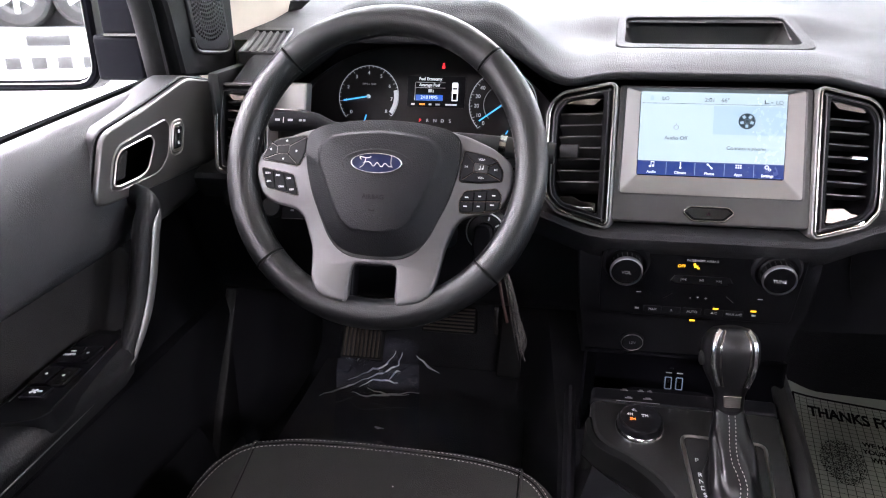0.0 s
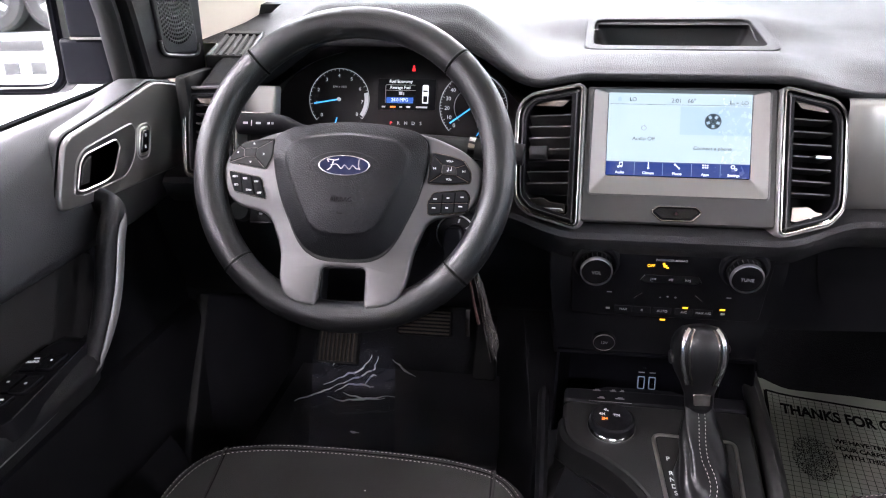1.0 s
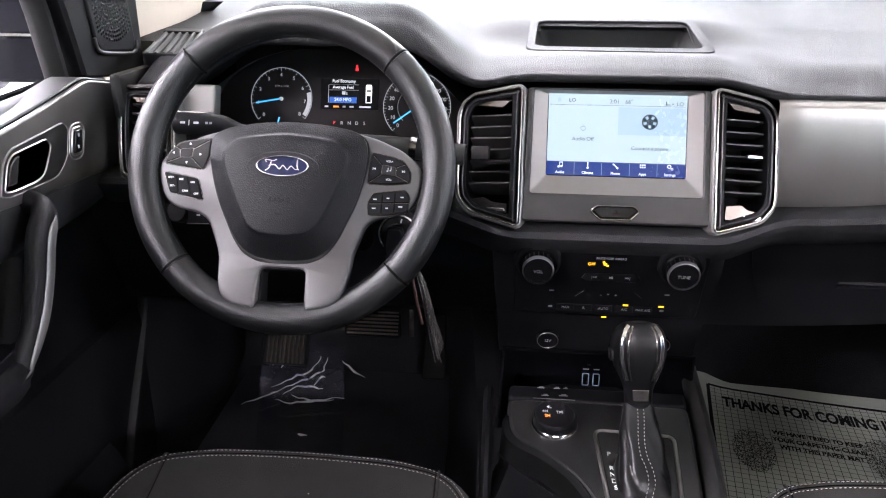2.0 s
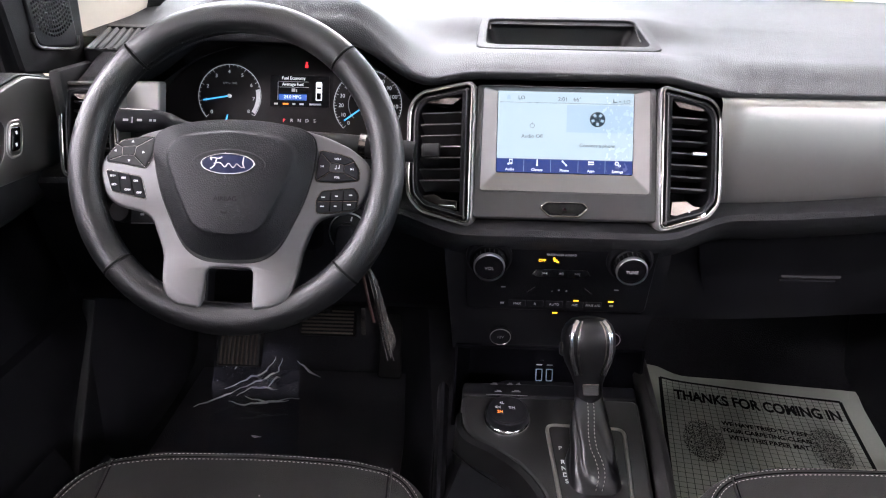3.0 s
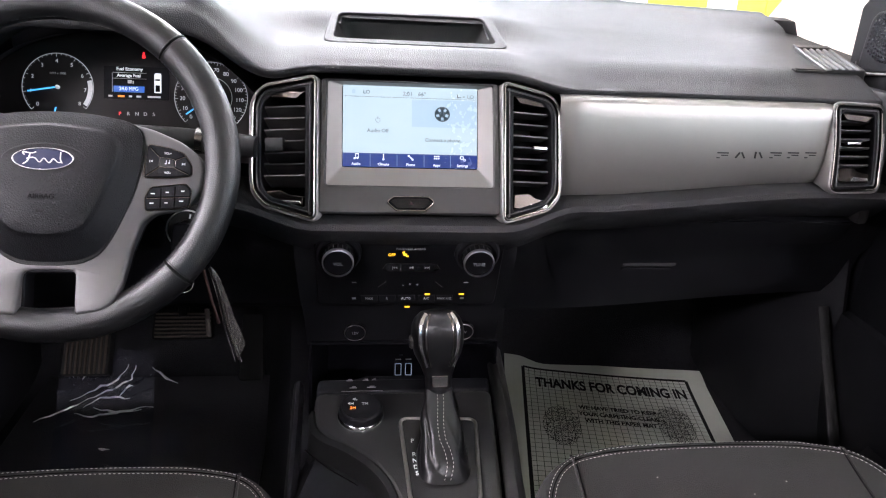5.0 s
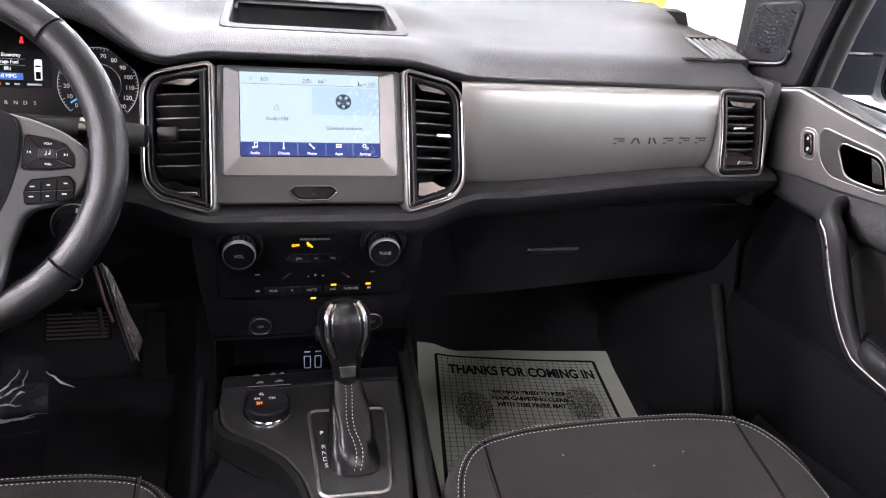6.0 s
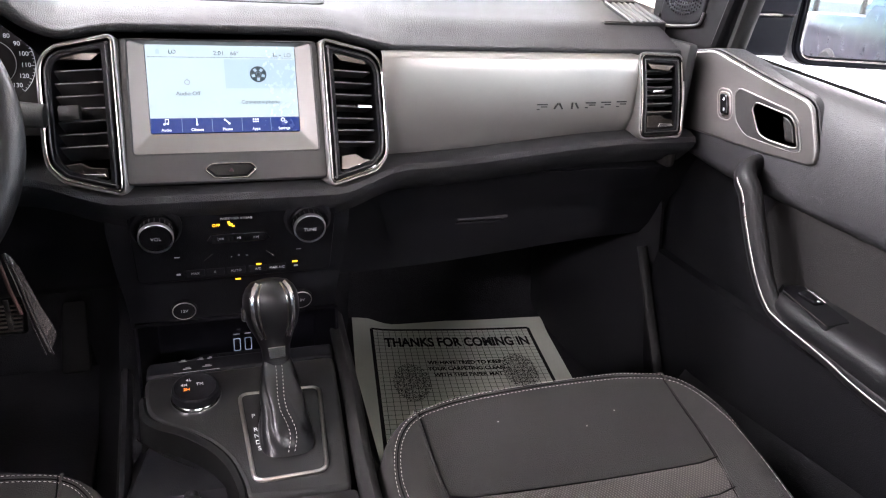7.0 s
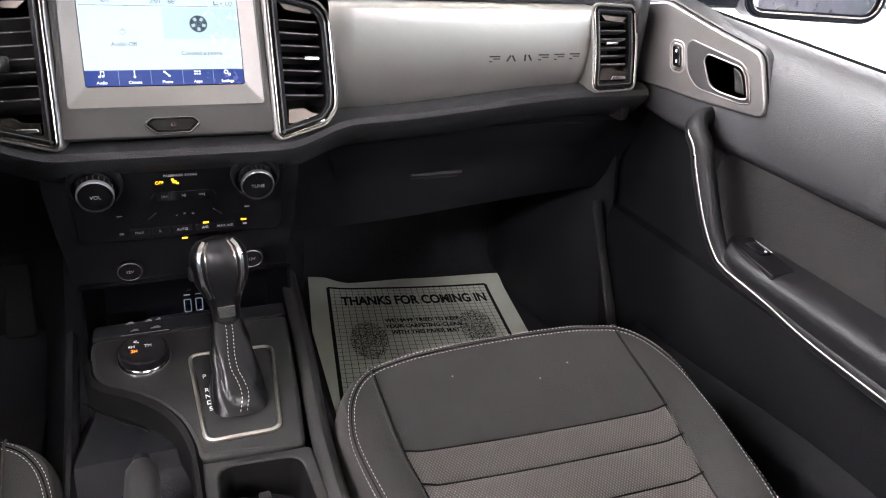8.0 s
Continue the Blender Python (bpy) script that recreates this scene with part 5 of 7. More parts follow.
part("lock_ring", turned(ring_plate(circle(0, 0, 0.0245, 36), circle(0, 0, 0.0228, 36), 0.002, 0.0085, 0.0006), IG), SATIN_CHROME, lock)
for a in (-60, -15, 30, 75):
    part("lock_mark", turned(turned(box(0.0175, 0, 0.0112, 0.005, 0.0018, 0.0006), pose(0, 0, 0, 0, 0, a)), IG), LEGEND, lock)
hl = part("headlamp_switch", turned(lathe([(0.030, -0.02), (0.030, 0.004), (0.024, 0.008), (0.022, 0.02), (0.018, 0.022), (0.001, 0.022)], 32), plane_at(-0.575, 0.958, 1.06, 10)), PLASTIC, col, "round headlamp switch")
bar(0, 0.0, 0.006, 0.003, plane_at(-0.535, 0.935, 1.055, 10) @ pose(0, 0, 0.002), LEGEND_DIM, hl)

# key and tag hanging from the ignition
key = thing("car_key", (-0.245, 0.85, 1.0), "car key with clear plastic tag hanging from ignition", "key")
part("key_blade", turned(box(0, 0, 0.022, 0.0025, 0.009, 0.03, 0.0006), IG), CHROME, key)
part("key_head", turned(slab(rounded([(-0.006, -0.048), (0.006, -0.048), (0.013, -0.012), (0.010, 0.012), (-0.010, 0.012), (-0.013, -0.012)], 0.006), 0.030, 0.040, 0.003), IG), PLASTIC_DARK, key)
part("key_ring", turned(tube([(0.011 * math.cos(2 * math.pi * i / 24), -0.058 + 0.011 * math.sin(2 * math.pi * i / 24), 0.036) for i in range(25)], 0.0009, 6, cap=False), IG), CHROME, key)
tag_path = [(-0.2425, 0.845, 1.003), (-0.2345, 0.843, 0.97), (-0.2255, 0.842, 0.92), (-0.2160, 0.843, 0.874)]
rows = [[Vector(p) + Vector((-w, 0.002 * k, 0)), Vector(p) + Vector((0, -0.0015, 0)), Vector(p) + Vector((w, 0.002 * k, 0)), Vector(p) + Vector((0, 0.0015, 0))] for k, (p, w) in enumerate(zip(spline(tag_path, 5), [0.001, 0.003, 0.004, 0.005, 0.005, 0.005, 0.0052, 0.0055, 0.006, 0.006, 0.0065, 0.0075, 0.008, 0.008, 0.006, 0.001]))]
part("key_tag", loft(rows, True, True), TAG, key, "plastic strip tag with its sparkle in the colour")
part("tag_string", tube([(-0.250, 0.843, 1.0), (-0.243, 0.840, 0.96), (-0.236, 0.839, 0.93)], 0.0022, 8), material("red_brown_strap", (0.03, 0.008, 0.005), 0.6), key)
# two chrome lines stand in for the bright streaks on the tag
for dx in (-0.0035, 0.0045):
    part("tag_glint", tube([Vector(q) + Vector((dx * (0.4 + 0.6 * k / 15), -0.003, 0)) for k, q in enumerate(spline(tag_path, 5))], 0.0008, 6), CHROME, key)
part("spare_key", box(-0.2515, 0.85, 0.925, 0.006, 0.003, 0.040, 0.001), SMOKE_CHROME, key)

# ---- centre console ----
con = thing("centre_console", (0.0, 0.75, FLOOR_Z), "dark plastic centre console between the front seats", "centre console")


def con_z(y):
    return 0.795 + 0.06 * (y - 0.75)


def deck(outline, top, thick, edge=0.004):
    """A plate that follows the slope of the console."""
    bm = slab(outline, 0, thick, edge)
    for v in bm.verts:
        v.co.z = con_z(v.co.y) + top - thick + v.co.z
    return bm


left = [(-0.121, 0.8745), (-0.122, 0.835), (-0.118, 0.804), (-0.104, 0.784), (-0.075, 0.764), (-0.046, 0.735), (-0.027, 0.702), (-0.0175, 0.665), (-0.016, 0.642)]
deck_out = [Vector(p) for p in left] + [Vector((0.096, 0.632)), Vector((0.105, 0.70)), Vector((0.115, 0.80)), Vector((0.1225, 0.8745))]
deck_out.reverse()
part("console_top", deck(rounded([tuple(p) for p in deck_out], 0.012, 4), 0.0, 0.04, 0.006), PLASTIC, con, "grey-black upper deck")
part("console_front", deck(rounded([(-0.121, 0.876), (0.1225, 0.876), (0.126, 0.908), (-0.119, 0.908)], 0.008, 4), -0.0015, 0.04, 0.005), PLASTIC_DARK, con, "black front of the upper deck")
rows = []
for y in (1.02, 0.93, 0.80, 0.70, 0.60, 0.45, 0.25, -0.05):
    w = 0.120 - 0.02 * smooth(0.93, 0.60, y)
    wr = 0.146 - 0.022 * smooth(0.93, 0.60, y)
    z = con_z(y) - 0.035 if y < 0.9 else 0.705
    if y < 0.69:
        z = con_z(y) - 0.19
    rows.append([Vector((-0.150, y, 0.56)), Vector((-0.145, y, z - 0.05)), Vector((-w if y > 0.7 else -0.140, y, z)), Vector((wr, y, z)), Vector((wr + 0.008, y, z - 0.05)), Vector((wr + 0.012, y, 0.56))])
part("console_body", loft(rows, close=True, cap=True), PLASTIC_DARK, con)
# raised right wall and the pocket wall beside the parking brake
part("side_rail", tube(spline([(0.146, 0.98, con_z(0.98) - 0.012), (0.132, 0.80, con_z(0.80) - 0.010), (0.119, 0.68, con_z(0.68) - 0.010), (0.112, 0.55, con_z(0.55) - 0.008), (0.112, 0.30, con_z(0.30) - 0.008)], 8), 0.012, 12, 1.4), PLASTIC, con, "raised console edge")
rows = []
for p in spline([(u, v, 0) for u, v in left[1:]] + [(-0.015, 0.55, 0), (-0.015, 0.35, 0)], 6):
    z = con_z(p.y)
    rows.append([Vector((p.x + 0.004, p.y + 0.003, z - 0.004)), Vector((p.x - 0.001, p.y, z + 0.001)), Vector((p.x - 0.006, p.y - 0.004, z - 0.004)), Vector((p.x - 0.008, p.y - 0.005, z - 0.05)), Vector((p.x - 0.010, p.y - 0.006, z - 0.11)), Vector((p.x + 0.004, p.y + 0.003, z - 0.11))])
part("pocket_wall", loft(rows, close=True, cap=True), PEDAL_RUBBER, con, "dull black pocket wall")
# thin chrome tube in place of the highlight along the pocket wall
part("pocket_glint", tube(spline([(-0.132, 0.80, 0.765), (-0.10, 0.765, 0.762), (-0.062, 0.733, 0.758), (-0.040, 0.70, 0.752)], 5), 0.0009, 6), SMOKE_CHROME, con)
part("left_wall", tube(spline([(-0.148, 0.93, 0.77), (-0.147, 0.75, 0.735), (-0.146, 0.55, 0.72), (-0.146, 0.25, 0.72)], 6), 0.008, 10, 2.5), PLASTIC_DARK, con)
# cup holder block
CUP = pose(0.0415, 0.565, con_z(0.565))
frame_i = rounded([(-0.046, -0.075), (0.052, -0.075), (0.046, 0.056), (-0.040, 0.062)], 0.018)
frame_o2 = rounded([(-0.057, -0.085), (0.063, -0.085), (0.060, 0.067), (-0.056, 0.074)], 0.006)
holder = part("cup_holder", turned(ring_plate(frame_o2, frame_i, -0.03, 0.0005, 0.002), CUP), PLASTIC, con, "square-edged cup holder")
rings = [[Vector((p.x, p.y, -0.001)) for p in frame_i], [Vector((p.x * 0.93, p.y * 0.93, -0.060)) for p in frame_i], [Vector((p.x * 0.5, p.y * 0.5, -0.061)) for p in frame_i]]
part("holder_well", turned(loft(rings, close=True), CUP), PEDAL_RUBBER, holder)
part("holder_floor", turned(slab(inset(frame_i, 0.003), -0.065, -0.060, 0.001), CUP), RUBBER, holder)
part("cup_grip", turned(box(0.002, 0.022, -0.022, 0.012, 0.010, 0.022, 0.002), CUP), PLASTIC, holder)
part("grip_stem", turned(box(0.001, -0.01, -0.030, 0.004, 0.05, 0.010, 0.001), CUP), PLASTIC, holder)
part("rear_lid", turned(box(0.0, -0.24, 0.0, 0.16, 0.30, 0.10, 0.03, 4), CUP @ pose(-0.02, -0.03, 0.02)), FABRIC, con, "padded console lid")
# parking brake
brake = thing("parking_brake", (-0.07, 0.55, 0.70), "grey parking brake lever in a pocket of the console", "parking brake")
part("lever", tube(spline([(-0.073, 0.40, 0.72), (-0.073, 0.50, 0.755), (-0.072, 0.585, 0.778), (-0.071, 0.655, 0.785)], 5), [0.013, 0.014, 0.015, 0.0155, 0.016, 0.0165, 0.017, 0.0175, 0.018, 0.018, 0.018, 0.0178, 0.0175, 0.017, 0.016, 0.011], 16, 0.9), PLASTIC, brake)
part("release_button", tube([(-0.071, 0.652, 0.785), (-0.071, 0.664, 0.786)], 0.008, 14), PLASTIC_DARK, brake)
part("lever_boot", box(-0.074, 0.50, 0.71, 0.05, 0.2, 0.05, 0.02, 3), PLASTIC_DARK, brake)

# ---- gear selector ----
sel = thing("gear_selector", (0.042, 0.74, con_z(0.74)), "automatic gear selector with black leather boot", "gear lever")
SL = math.atan(0.06)
GATE = Matrix.Translation((0.0425, 0.742, con_z(0.742))) @ Matrix.Rotation(SL, 4, "X")
go = rounded([(-0.0500, -0.082), (0.0335, -0.083), (0.0505, 0.069), (-0.0545, 0.074)], 0.015, 5)
part("gate_rim", turned(ring_plate(go, inset(go, 0.0045), -0.004, 0.0042, 0.0016), GATE), GATE_CHROME, sel, "smoked chrome gate rim")
part("gate_plate", turned(slab(inset(go, 0.0035), -0.006, 0.0016, 0.001), GATE), PLASTIC, sel, "grey-black gate plate")
for i, word in enumerate("PRNDS"):
    lettering(word, 0.0094, GATE @ pose(-0.0388 + 0.0004 * i, (0.0273, 0.0022, -0.0088, -0.0196, -0.0303)[i], 0.0020), LEGEND, sel)


def boot():
    """Gathered leather boot: ring by ring from the gate to the neck, with soft folds."""
    base, neck = Vector((0.0375, 0.728, con_z(0.728) + 0.002)), Vector((0.0365, 0.792, 0.862))
    rows = []
    for j in range(41):
        s = j / 40
        c = base.lerp(neck, s) + Vector((0, -0.010 * math.sin(math.pi * s), 0))
        hx, hy = 0.0265 - 0.0095 * s + 0.0050 * (1 - s) ** 4 + 0.0030 * math.sin(math.pi * s ** 0.8), 0.026 * (1 - s) ** 0.9 + 0.0135
        row = []
        for k in range(72):
            a = 2 * math.pi * k / 72 + 0.12 * math.sin(2 * math.pi * s) * math.sin(math.pi * s)
            e = 0.6
            cx, cy = math.copysign(abs(math.cos(a)) ** e, math.cos(a)), math.copysign(abs(math.sin(a)) ** e, math.sin(a))
            mixr = s ** 0.7
            cx, cy = cx * (1 - mixr) + math.cos(a) * mixr, cy * (1 - mixr) + math.sin(a) * mixr
            wave = math.sin(math.pi * s) ** 1.2
            crease = 1 - abs(math.sin(2.5 * a + 5.5 * s + 0.5 * math.sin(6 * s)))
            fold = 1 + 0.13 * wave * (0.30 - crease ** 1.8) + 0.07 * wave * math.sin(2 * a - 8 * s + 1.0)
            row.append(c + Vector((hx * cx * fold, hy * cy * fold, 0)))
        rows.append(row)
    return rows


LEATHER_BOOT = material("boot_leather", (0.0040, 0.0040, 0.0045), 0.30, grain=0.2, grain_scale=800, wear=0.02, depth=0.0004, spec=0.27)
br = boot()
part("boot", loft(br, close=True, cap=True), LEATHER_BOOT, sel, "folded black leather boot")
for du in (-0.0036, 0.0036):
    part("boot_stitching", stitches([r[54] + Vector((du, -0.0014, 0.0009)) for r in br[2:]], 0.0036, 0.0012, 0.0006), THREAD, sel)
N0, N1 = Vector((0.0365, 0.790, 0.855)), Vector((0.0335, 0.824, 0.948))
up = (N1 - N0).normalized()
side = Vector((0, 1, 0)).cross(up).normalized()
face = up.cross(side)
KM = Matrix(((side.x, face.x, up.x, N0.x), (side.y, face.y, up.y, N0.y), (side.z, face.z, up.z, N0.z), (0, 0, 0, 1)))
part("neck", turned(lathe([(0.013, -0.008), (0.0145, 0.0), (0.0145, 0.010), (0.0135, 0.014), (0.0135, 0.02)], 28), KM), PLASTIC_DARK, sel)


def knob_rows():
    rows = []
    for h, a, b, off in ((0.006, 0.0165, 0.0145, 0), (0.022, 0.0175, 0.0165, 0), (0.036, 0.0225, 0.022, 0.001), (0.050, 0.0295, 0.029, 0.002), (0.064, 0.0332, 0.034, 0.003), (0.078, 0.0336, 0.0355, 0.003), (0.088, 0.0322, 0.034, 0.002), (0.096, 0.0285, 0.030, 0.001), (0.1025, 0.022, 0.023, 0), (0.1055, 0.010, 0.011, 0)):
        rows.append([Vector((a * math.cos(2 * math.pi * k / 32), b * math.sin(2 * math.pi * k / 32) + off, h)) for k in range(32)])
    return rows


kr = knob_rows()
knob = part("knob", turned(loft(kr, close=True, cap=True), KM), KNOB_LEATHER, sel, "black leather knob with chrome strips")
for s in (-1, 1):
    for k0, wd in ((0.70, 0.0034), (0.50, 0.0014)):
        line = []
        for r in kr[2:-1]:
            a_, b_ = max(p.x for p in r), max(p.y for p in r) - r[0].y
            x = a_ * k0 * s
            line.append(Vector((x, r[0].y - b_ * math.sqrt(max(0, 1 - k0 * k0)) - 0.0004, r[0].z)))
        part("chrome_strip", turned(tube(line, wd, 8, 0.5, up=(0, -1, 0.1)), KM), CHROME if wd > 0.002 else SMOKE_CHROME, knob)
part("shift_button", turned(slab(rounded([(-0.0095, -0.007), (0.0095, -0.007), (0.0105, 0.0075), (-0.0105, 0.0075)], 0.002), 0, 0.0035, 0.001), KM @ pose(0, -0.0155, 0.018, 90, 0, 0)), SMOKE_CHROME, knob, "chrome collar plate")
part("side_button", turned(lathe([(0.009, -0.003), (0.009, 0.002), (0.007, 0.004), (0.001, 0.004)], 20), KM @ pose(-0.0318, 0.0, 0.066, 0, -90, 0)), PLASTIC, knob)

# ---- drive mode dial ----
dial = thing("drive_mode_dial", (-0.063, 0.818, con_z(0.818)), "round black drive mode dial with chrome foot ring", "dial")
DM = Matrix.Translation((-0.0605, 0.820, con_z(0.820))) @ Matrix.Rotation(SL + 0.08, 4, "X") @ Matrix.Scale(0.92, 4)
part("foot_ring", turned(lathe([(0.0345, -0.004), (0.0345, 0.003), (0.0325, 0.0085), (0.0305, 0.0105), (0.029, 0.0105)], 48), DM), CHROME, dial, "chrome foot ring")
part("cap", turned(lathe([(0.031, 0.006), (0.0315, 0.014), (0.0300, 0.0205), (0.027, 0.0225), (0.0245, 0.0215), (0.001, 0.0215)], 48), DM), PLASTIC_DARK, dial)
MARK_GREY = material("grey_mark", (0.17, 0.17, 0.17), 0.6, spec=0.2)
for word, u, v, mt in (("4L", -0.008, 0.014, LEGEND), ("4H", -0.014, 0.005, LEGEND), ("2H", -0.011, -0.004, ORANGE), ("TM", 0.006, 0.004, LEGEND)):
    lettering(word, 0.0068, DM @ pose(u, v, 0.0219), mt, dial)
for u, v, w_ in ((-0.0752, 0.9012, 0.010), (-0.0527, 0.902, 0.008), (-0.0406, 0.9026, 0.006), (-0.070, 0.8843, 0.010), (-0.0447, 0.8853, 0.012)):
    part("function_mark", turned(join(box(0, -0.0012, 0.0005, w_, 0.0016, 0.0006), box(0.0008, 0.0012, 0.0005, w_ * 0.55, 0.0022, 0.0006)), Matrix.Translation((u, v, con_z(v)))), MARK_GREY, con)
part("mark_line", turned(box(0, 0, 0.0005, 0.0575, 0.0009, 0.0006), Matrix.Translation((-0.058, 0.8758, con_z(0.8758)))), MARK_GREY, con)

# ---- front seats ----
def seat_z(y):
    return 0.828 - 0.26 * (0.70 - y) if y < 0.70 else 0.828 - 6.5 * (y - 0.70) ** 2


def front_seat(cx, ahead=0.0, raised=0.0, label="dark grey cloth front seat with pale double stitching"):
    st = thing("front_seat", (cx, 0.4, FLOOR_Z), label, "car seat", "front seats")

    def edge_x(y):
        """Half width of the cushion at y."""
        f = min(1.0, (0.745 - y) / 0.130)
        return 0.136 + 0.110 * math.sqrt(max(0.0, 1 - (1 - f) ** 2)) - 0.026 * smooth(0.62, 0.36, y)

    def surface(u, y):
        """Cushion top: raised side bolsters, dished middle, rolled front edge; u from -1 to 1."""
        hw = edge_x(y)
        x = u * hw
        back = smooth(0.66, 0.40, y)
        bol = (0.030 * back + 0.004) * smooth(0.60, 0.85, abs(u))
        edge = 0.060 * smooth(0.885, 1.0, abs(u)) ** 1.5
        # past the stitched outline, a rounded square, the cloth rolls down
        out = ((abs(x) / 0.226) ** 4 + (max(0.0, y - 0.50) / 0.198) ** 4) ** 0.25
        front = 0.075 * smooth(1.0, 1.17, out) ** 1.3
        dip = 0.008 * smooth(0.715, 0.66, y) * (1 - u * u)
        return Vector((cx + x, y, seat_z(y) + bol - edge - front - dip))

    ys = [0.745, 0.743, 0.740, 0.736, 0.731, 0.725, 0.718, 0.71, 0.70, 0.69, 0.68, 0.67, 0.66, 0.65, 0.635, 0.62, 0.59, 0.56, 0.53, 0.50, 0.46, 0.42, 0.36, 0.30, 0.24]
    us = [math.sin(math.pi / 2 * (-1 + 2 * i / 60)) for i in range(61)]
    rows = [[surface(u, y) for u in us] for y in ys]
    bm = loft(rows)
    skirt = []
    ring = [r[0] for r in reversed(rows)] + rows[0][1:-1] + [r[-1] for r in rows] + list(reversed(rows[-1][1:-1]))
    c = Vector((cx, 0.48, 0))
    for dz, k in ((0, 1.0), (-0.03, 0.995), (-0.09, 0.97), (-0.15, 0.94), (-0.19, 0.90)):
        skirt.append([Vector((c.x + (p.x - c.x) * k, c.y + (p.y - c.y) * k, max(p.z + dz, 0.60) if dz else p.z)) for p in ring])
    cushion = part("cushion", join(bm, loft(skirt, close=True)), FABRIC, st, "dark grey cloth cushion")
    # seams between middle and side panels, cross seams
    lift = Vector((0, 0, 0.0010))

    def spot(x, y):
        return surface(max(-0.99, min(0.99, x / edge_x(y))), y)

    def seam_x(y):
        """Where the middle panels meet the side panels."""
        return 0.172 - 0.020 * smooth(0.60, 0.42, y)

    for s in (-1, 1):
        seam = [spot(s * seam_x(y), y) + lift * 0.4 for y in (0.690, 0.684, 0.67, 0.64, 0.60, 0.56, 0.52, 0.48, 0.44, 0.40, 0.36, 0.30, 0.25)]
        part("panel_seam", tube(seam, 0.0010, 6), SEAM, cushion)
        part("seam_roll", tube([q + Vector((s * 0.0028, 0, 0.0002)) for q in seam], 0.0018, 6), FABRIC, cushion)
    for y in (0.570, 0.528, 0.478, 0.425, 0.36):
        k = seam_x(y)
        part("cross_seam", tube([spot(-k + 2 * k * i / 16, y - 0.017 * i / 16) + lift * 0.8 for i in range(17)], 0.0011, 6), SEAM, cushion)
    # ribbed middle insert
    breaks = [0.570, 0.528, 0.478, 0.425, 0.36, 0.30, 0.25]
    rib = []
    for y0, y1 in zip(breaks, breaks[1:]):
        for f in (0.0, 0.06, 0.16, 0.32, 0.5, 0.68, 0.84, 0.94):
            y = y0 + (y1 - y0) * f
            k = seam_x(y) - 0.001
            puff = 0.0004 + 0.0040 * math.sin(math.pi * f) ** 0.6
            rib.append([spot(-k + 2 * k * i / 24, y - 0.017 * i / 24) + Vector((0, 0, puff * (1 - 0.8 * abs(i / 12 - 1) ** 12))) for i in range(25)])
    part("insert", loft(rib), MESH_FABRIC, cushion, "ribbed woven middle insert")
    # double stitched line round the front and sides
    side_line = [(0.192, 0.26), (0.196, 0.34), (0.204, 0.42), (0.216, 0.50), (0.222, 0.55), (0.224, 0.586), (0.220, 0.615), (0.211, 0.643), (0.196, 0.666), (0.176, 0.681), (0.150, 0.690), (0.10, 0.6970)]
    whole = [(-x, y) for x, y in side_line] + [(0.0, 0.700)] + side_line[::-1]
    for off in (0.0, 0.0068):
        line = []
        for i, (x, y) in enumerate(whole):
            ax, ay = whole[max(i - 1, 0)]
            bx, by = whole[min(i + 1, len(whole) - 1)]
            d = Vector((bx - ax, by - ay)).normalized()
            line.append(spot(x + d.y * off, y - d.x * off) + lift)
        part("stitching", stitches(spline(line, 5), 0.0042, 0.0012, 0.00042), THREAD, cushion, "pale double stitching")
    line = []
    for i, (x, y) in enumerate(whole):
        ax, ay = whole[max(i - 1, 0)]
        bx, by = whole[min(i + 1, len(whole) - 1)]
        d = Vector((bx - ax, by - ay)).normalized()
        line.append(spot(x + d.y * 0.0034, y - d.x * 0.0034) + lift * 0.1)
    part("stitch_seam", tube(spline(line, 5), 0.0008, 6), SEAM, cushion)
    rng_l = random.Random(int(cx * 1000))
    for _ in range(3):
        q = spot(rng_l.uniform(-0.15, 0.15), rng_l.uniform(0.60, 0.69))
        part("lint_speck", turned(box(0, 0, 0, 0.0016, 0.0009, 0.0006), Matrix.Translation(q + lift * 0.6)), THREAD, cushion)
    # backrest and headrest
    rows = []
    for s in range(11):
        t = s / 10
        y, z = 0.215 - 0.36 * t, 0.74 + 0.60 * t
        w = 0.245 - 0.07 * t ** 2
        rows.append([Vector((cx + w * math.copysign(abs(math.cos(a)) ** 0.5, math.cos(a)), y - 0.06 + 0.06 * math.copysign(abs(math.sin(a)) ** 0.6, math.sin(a)), z)) for a in [2 * math.pi * k / 28 for k in range(28)]])
    part("backrest", loft(rows, close=True, cap=True), FABRIC, st)
    part("headrest", turned(box(0, 0, 0, 0.24, 0.09, 0.17, 0.04, 4), pose(cx, -0.24, 1.47, 18, 0, 0)), FABRIC, st)
    for s in (-1, 1):
        part("headrest_post", tube([(cx + s * 0.06, -0.21, 1.40), (cx + s * 0.06, -0.19, 1.30)], 0.006, 10), CHROME, st)
        part("seat_rail", box(cx + s * 0.20, 0.42 - ahead, 0.585 - raised, 0.04, 0.55, 0.07, 0.008), PLASTIC_DARK, st)
    st.location.y += ahead
    st.location.z += raised
    return st


front_seat(-0.380, 0.055, -0.045, "dark grey cloth front seat behind the steering wheel, set low")
front_seat(SEAT_X, 0.012)

# ---- paper floor mat ----
mat_ob = thing("paper_floor_mat", (0.45, 1.1, FLOOR_Z), "printed grey paper mat lying in the passenger footwell", "floor mat")
MO, MA = Vector((0.262, 1.372)), radians(-10.2)
MU, MV = Vector((math.cos(MA), math.sin(MA))), Vector((math.sin(MA), -math.cos(MA)))


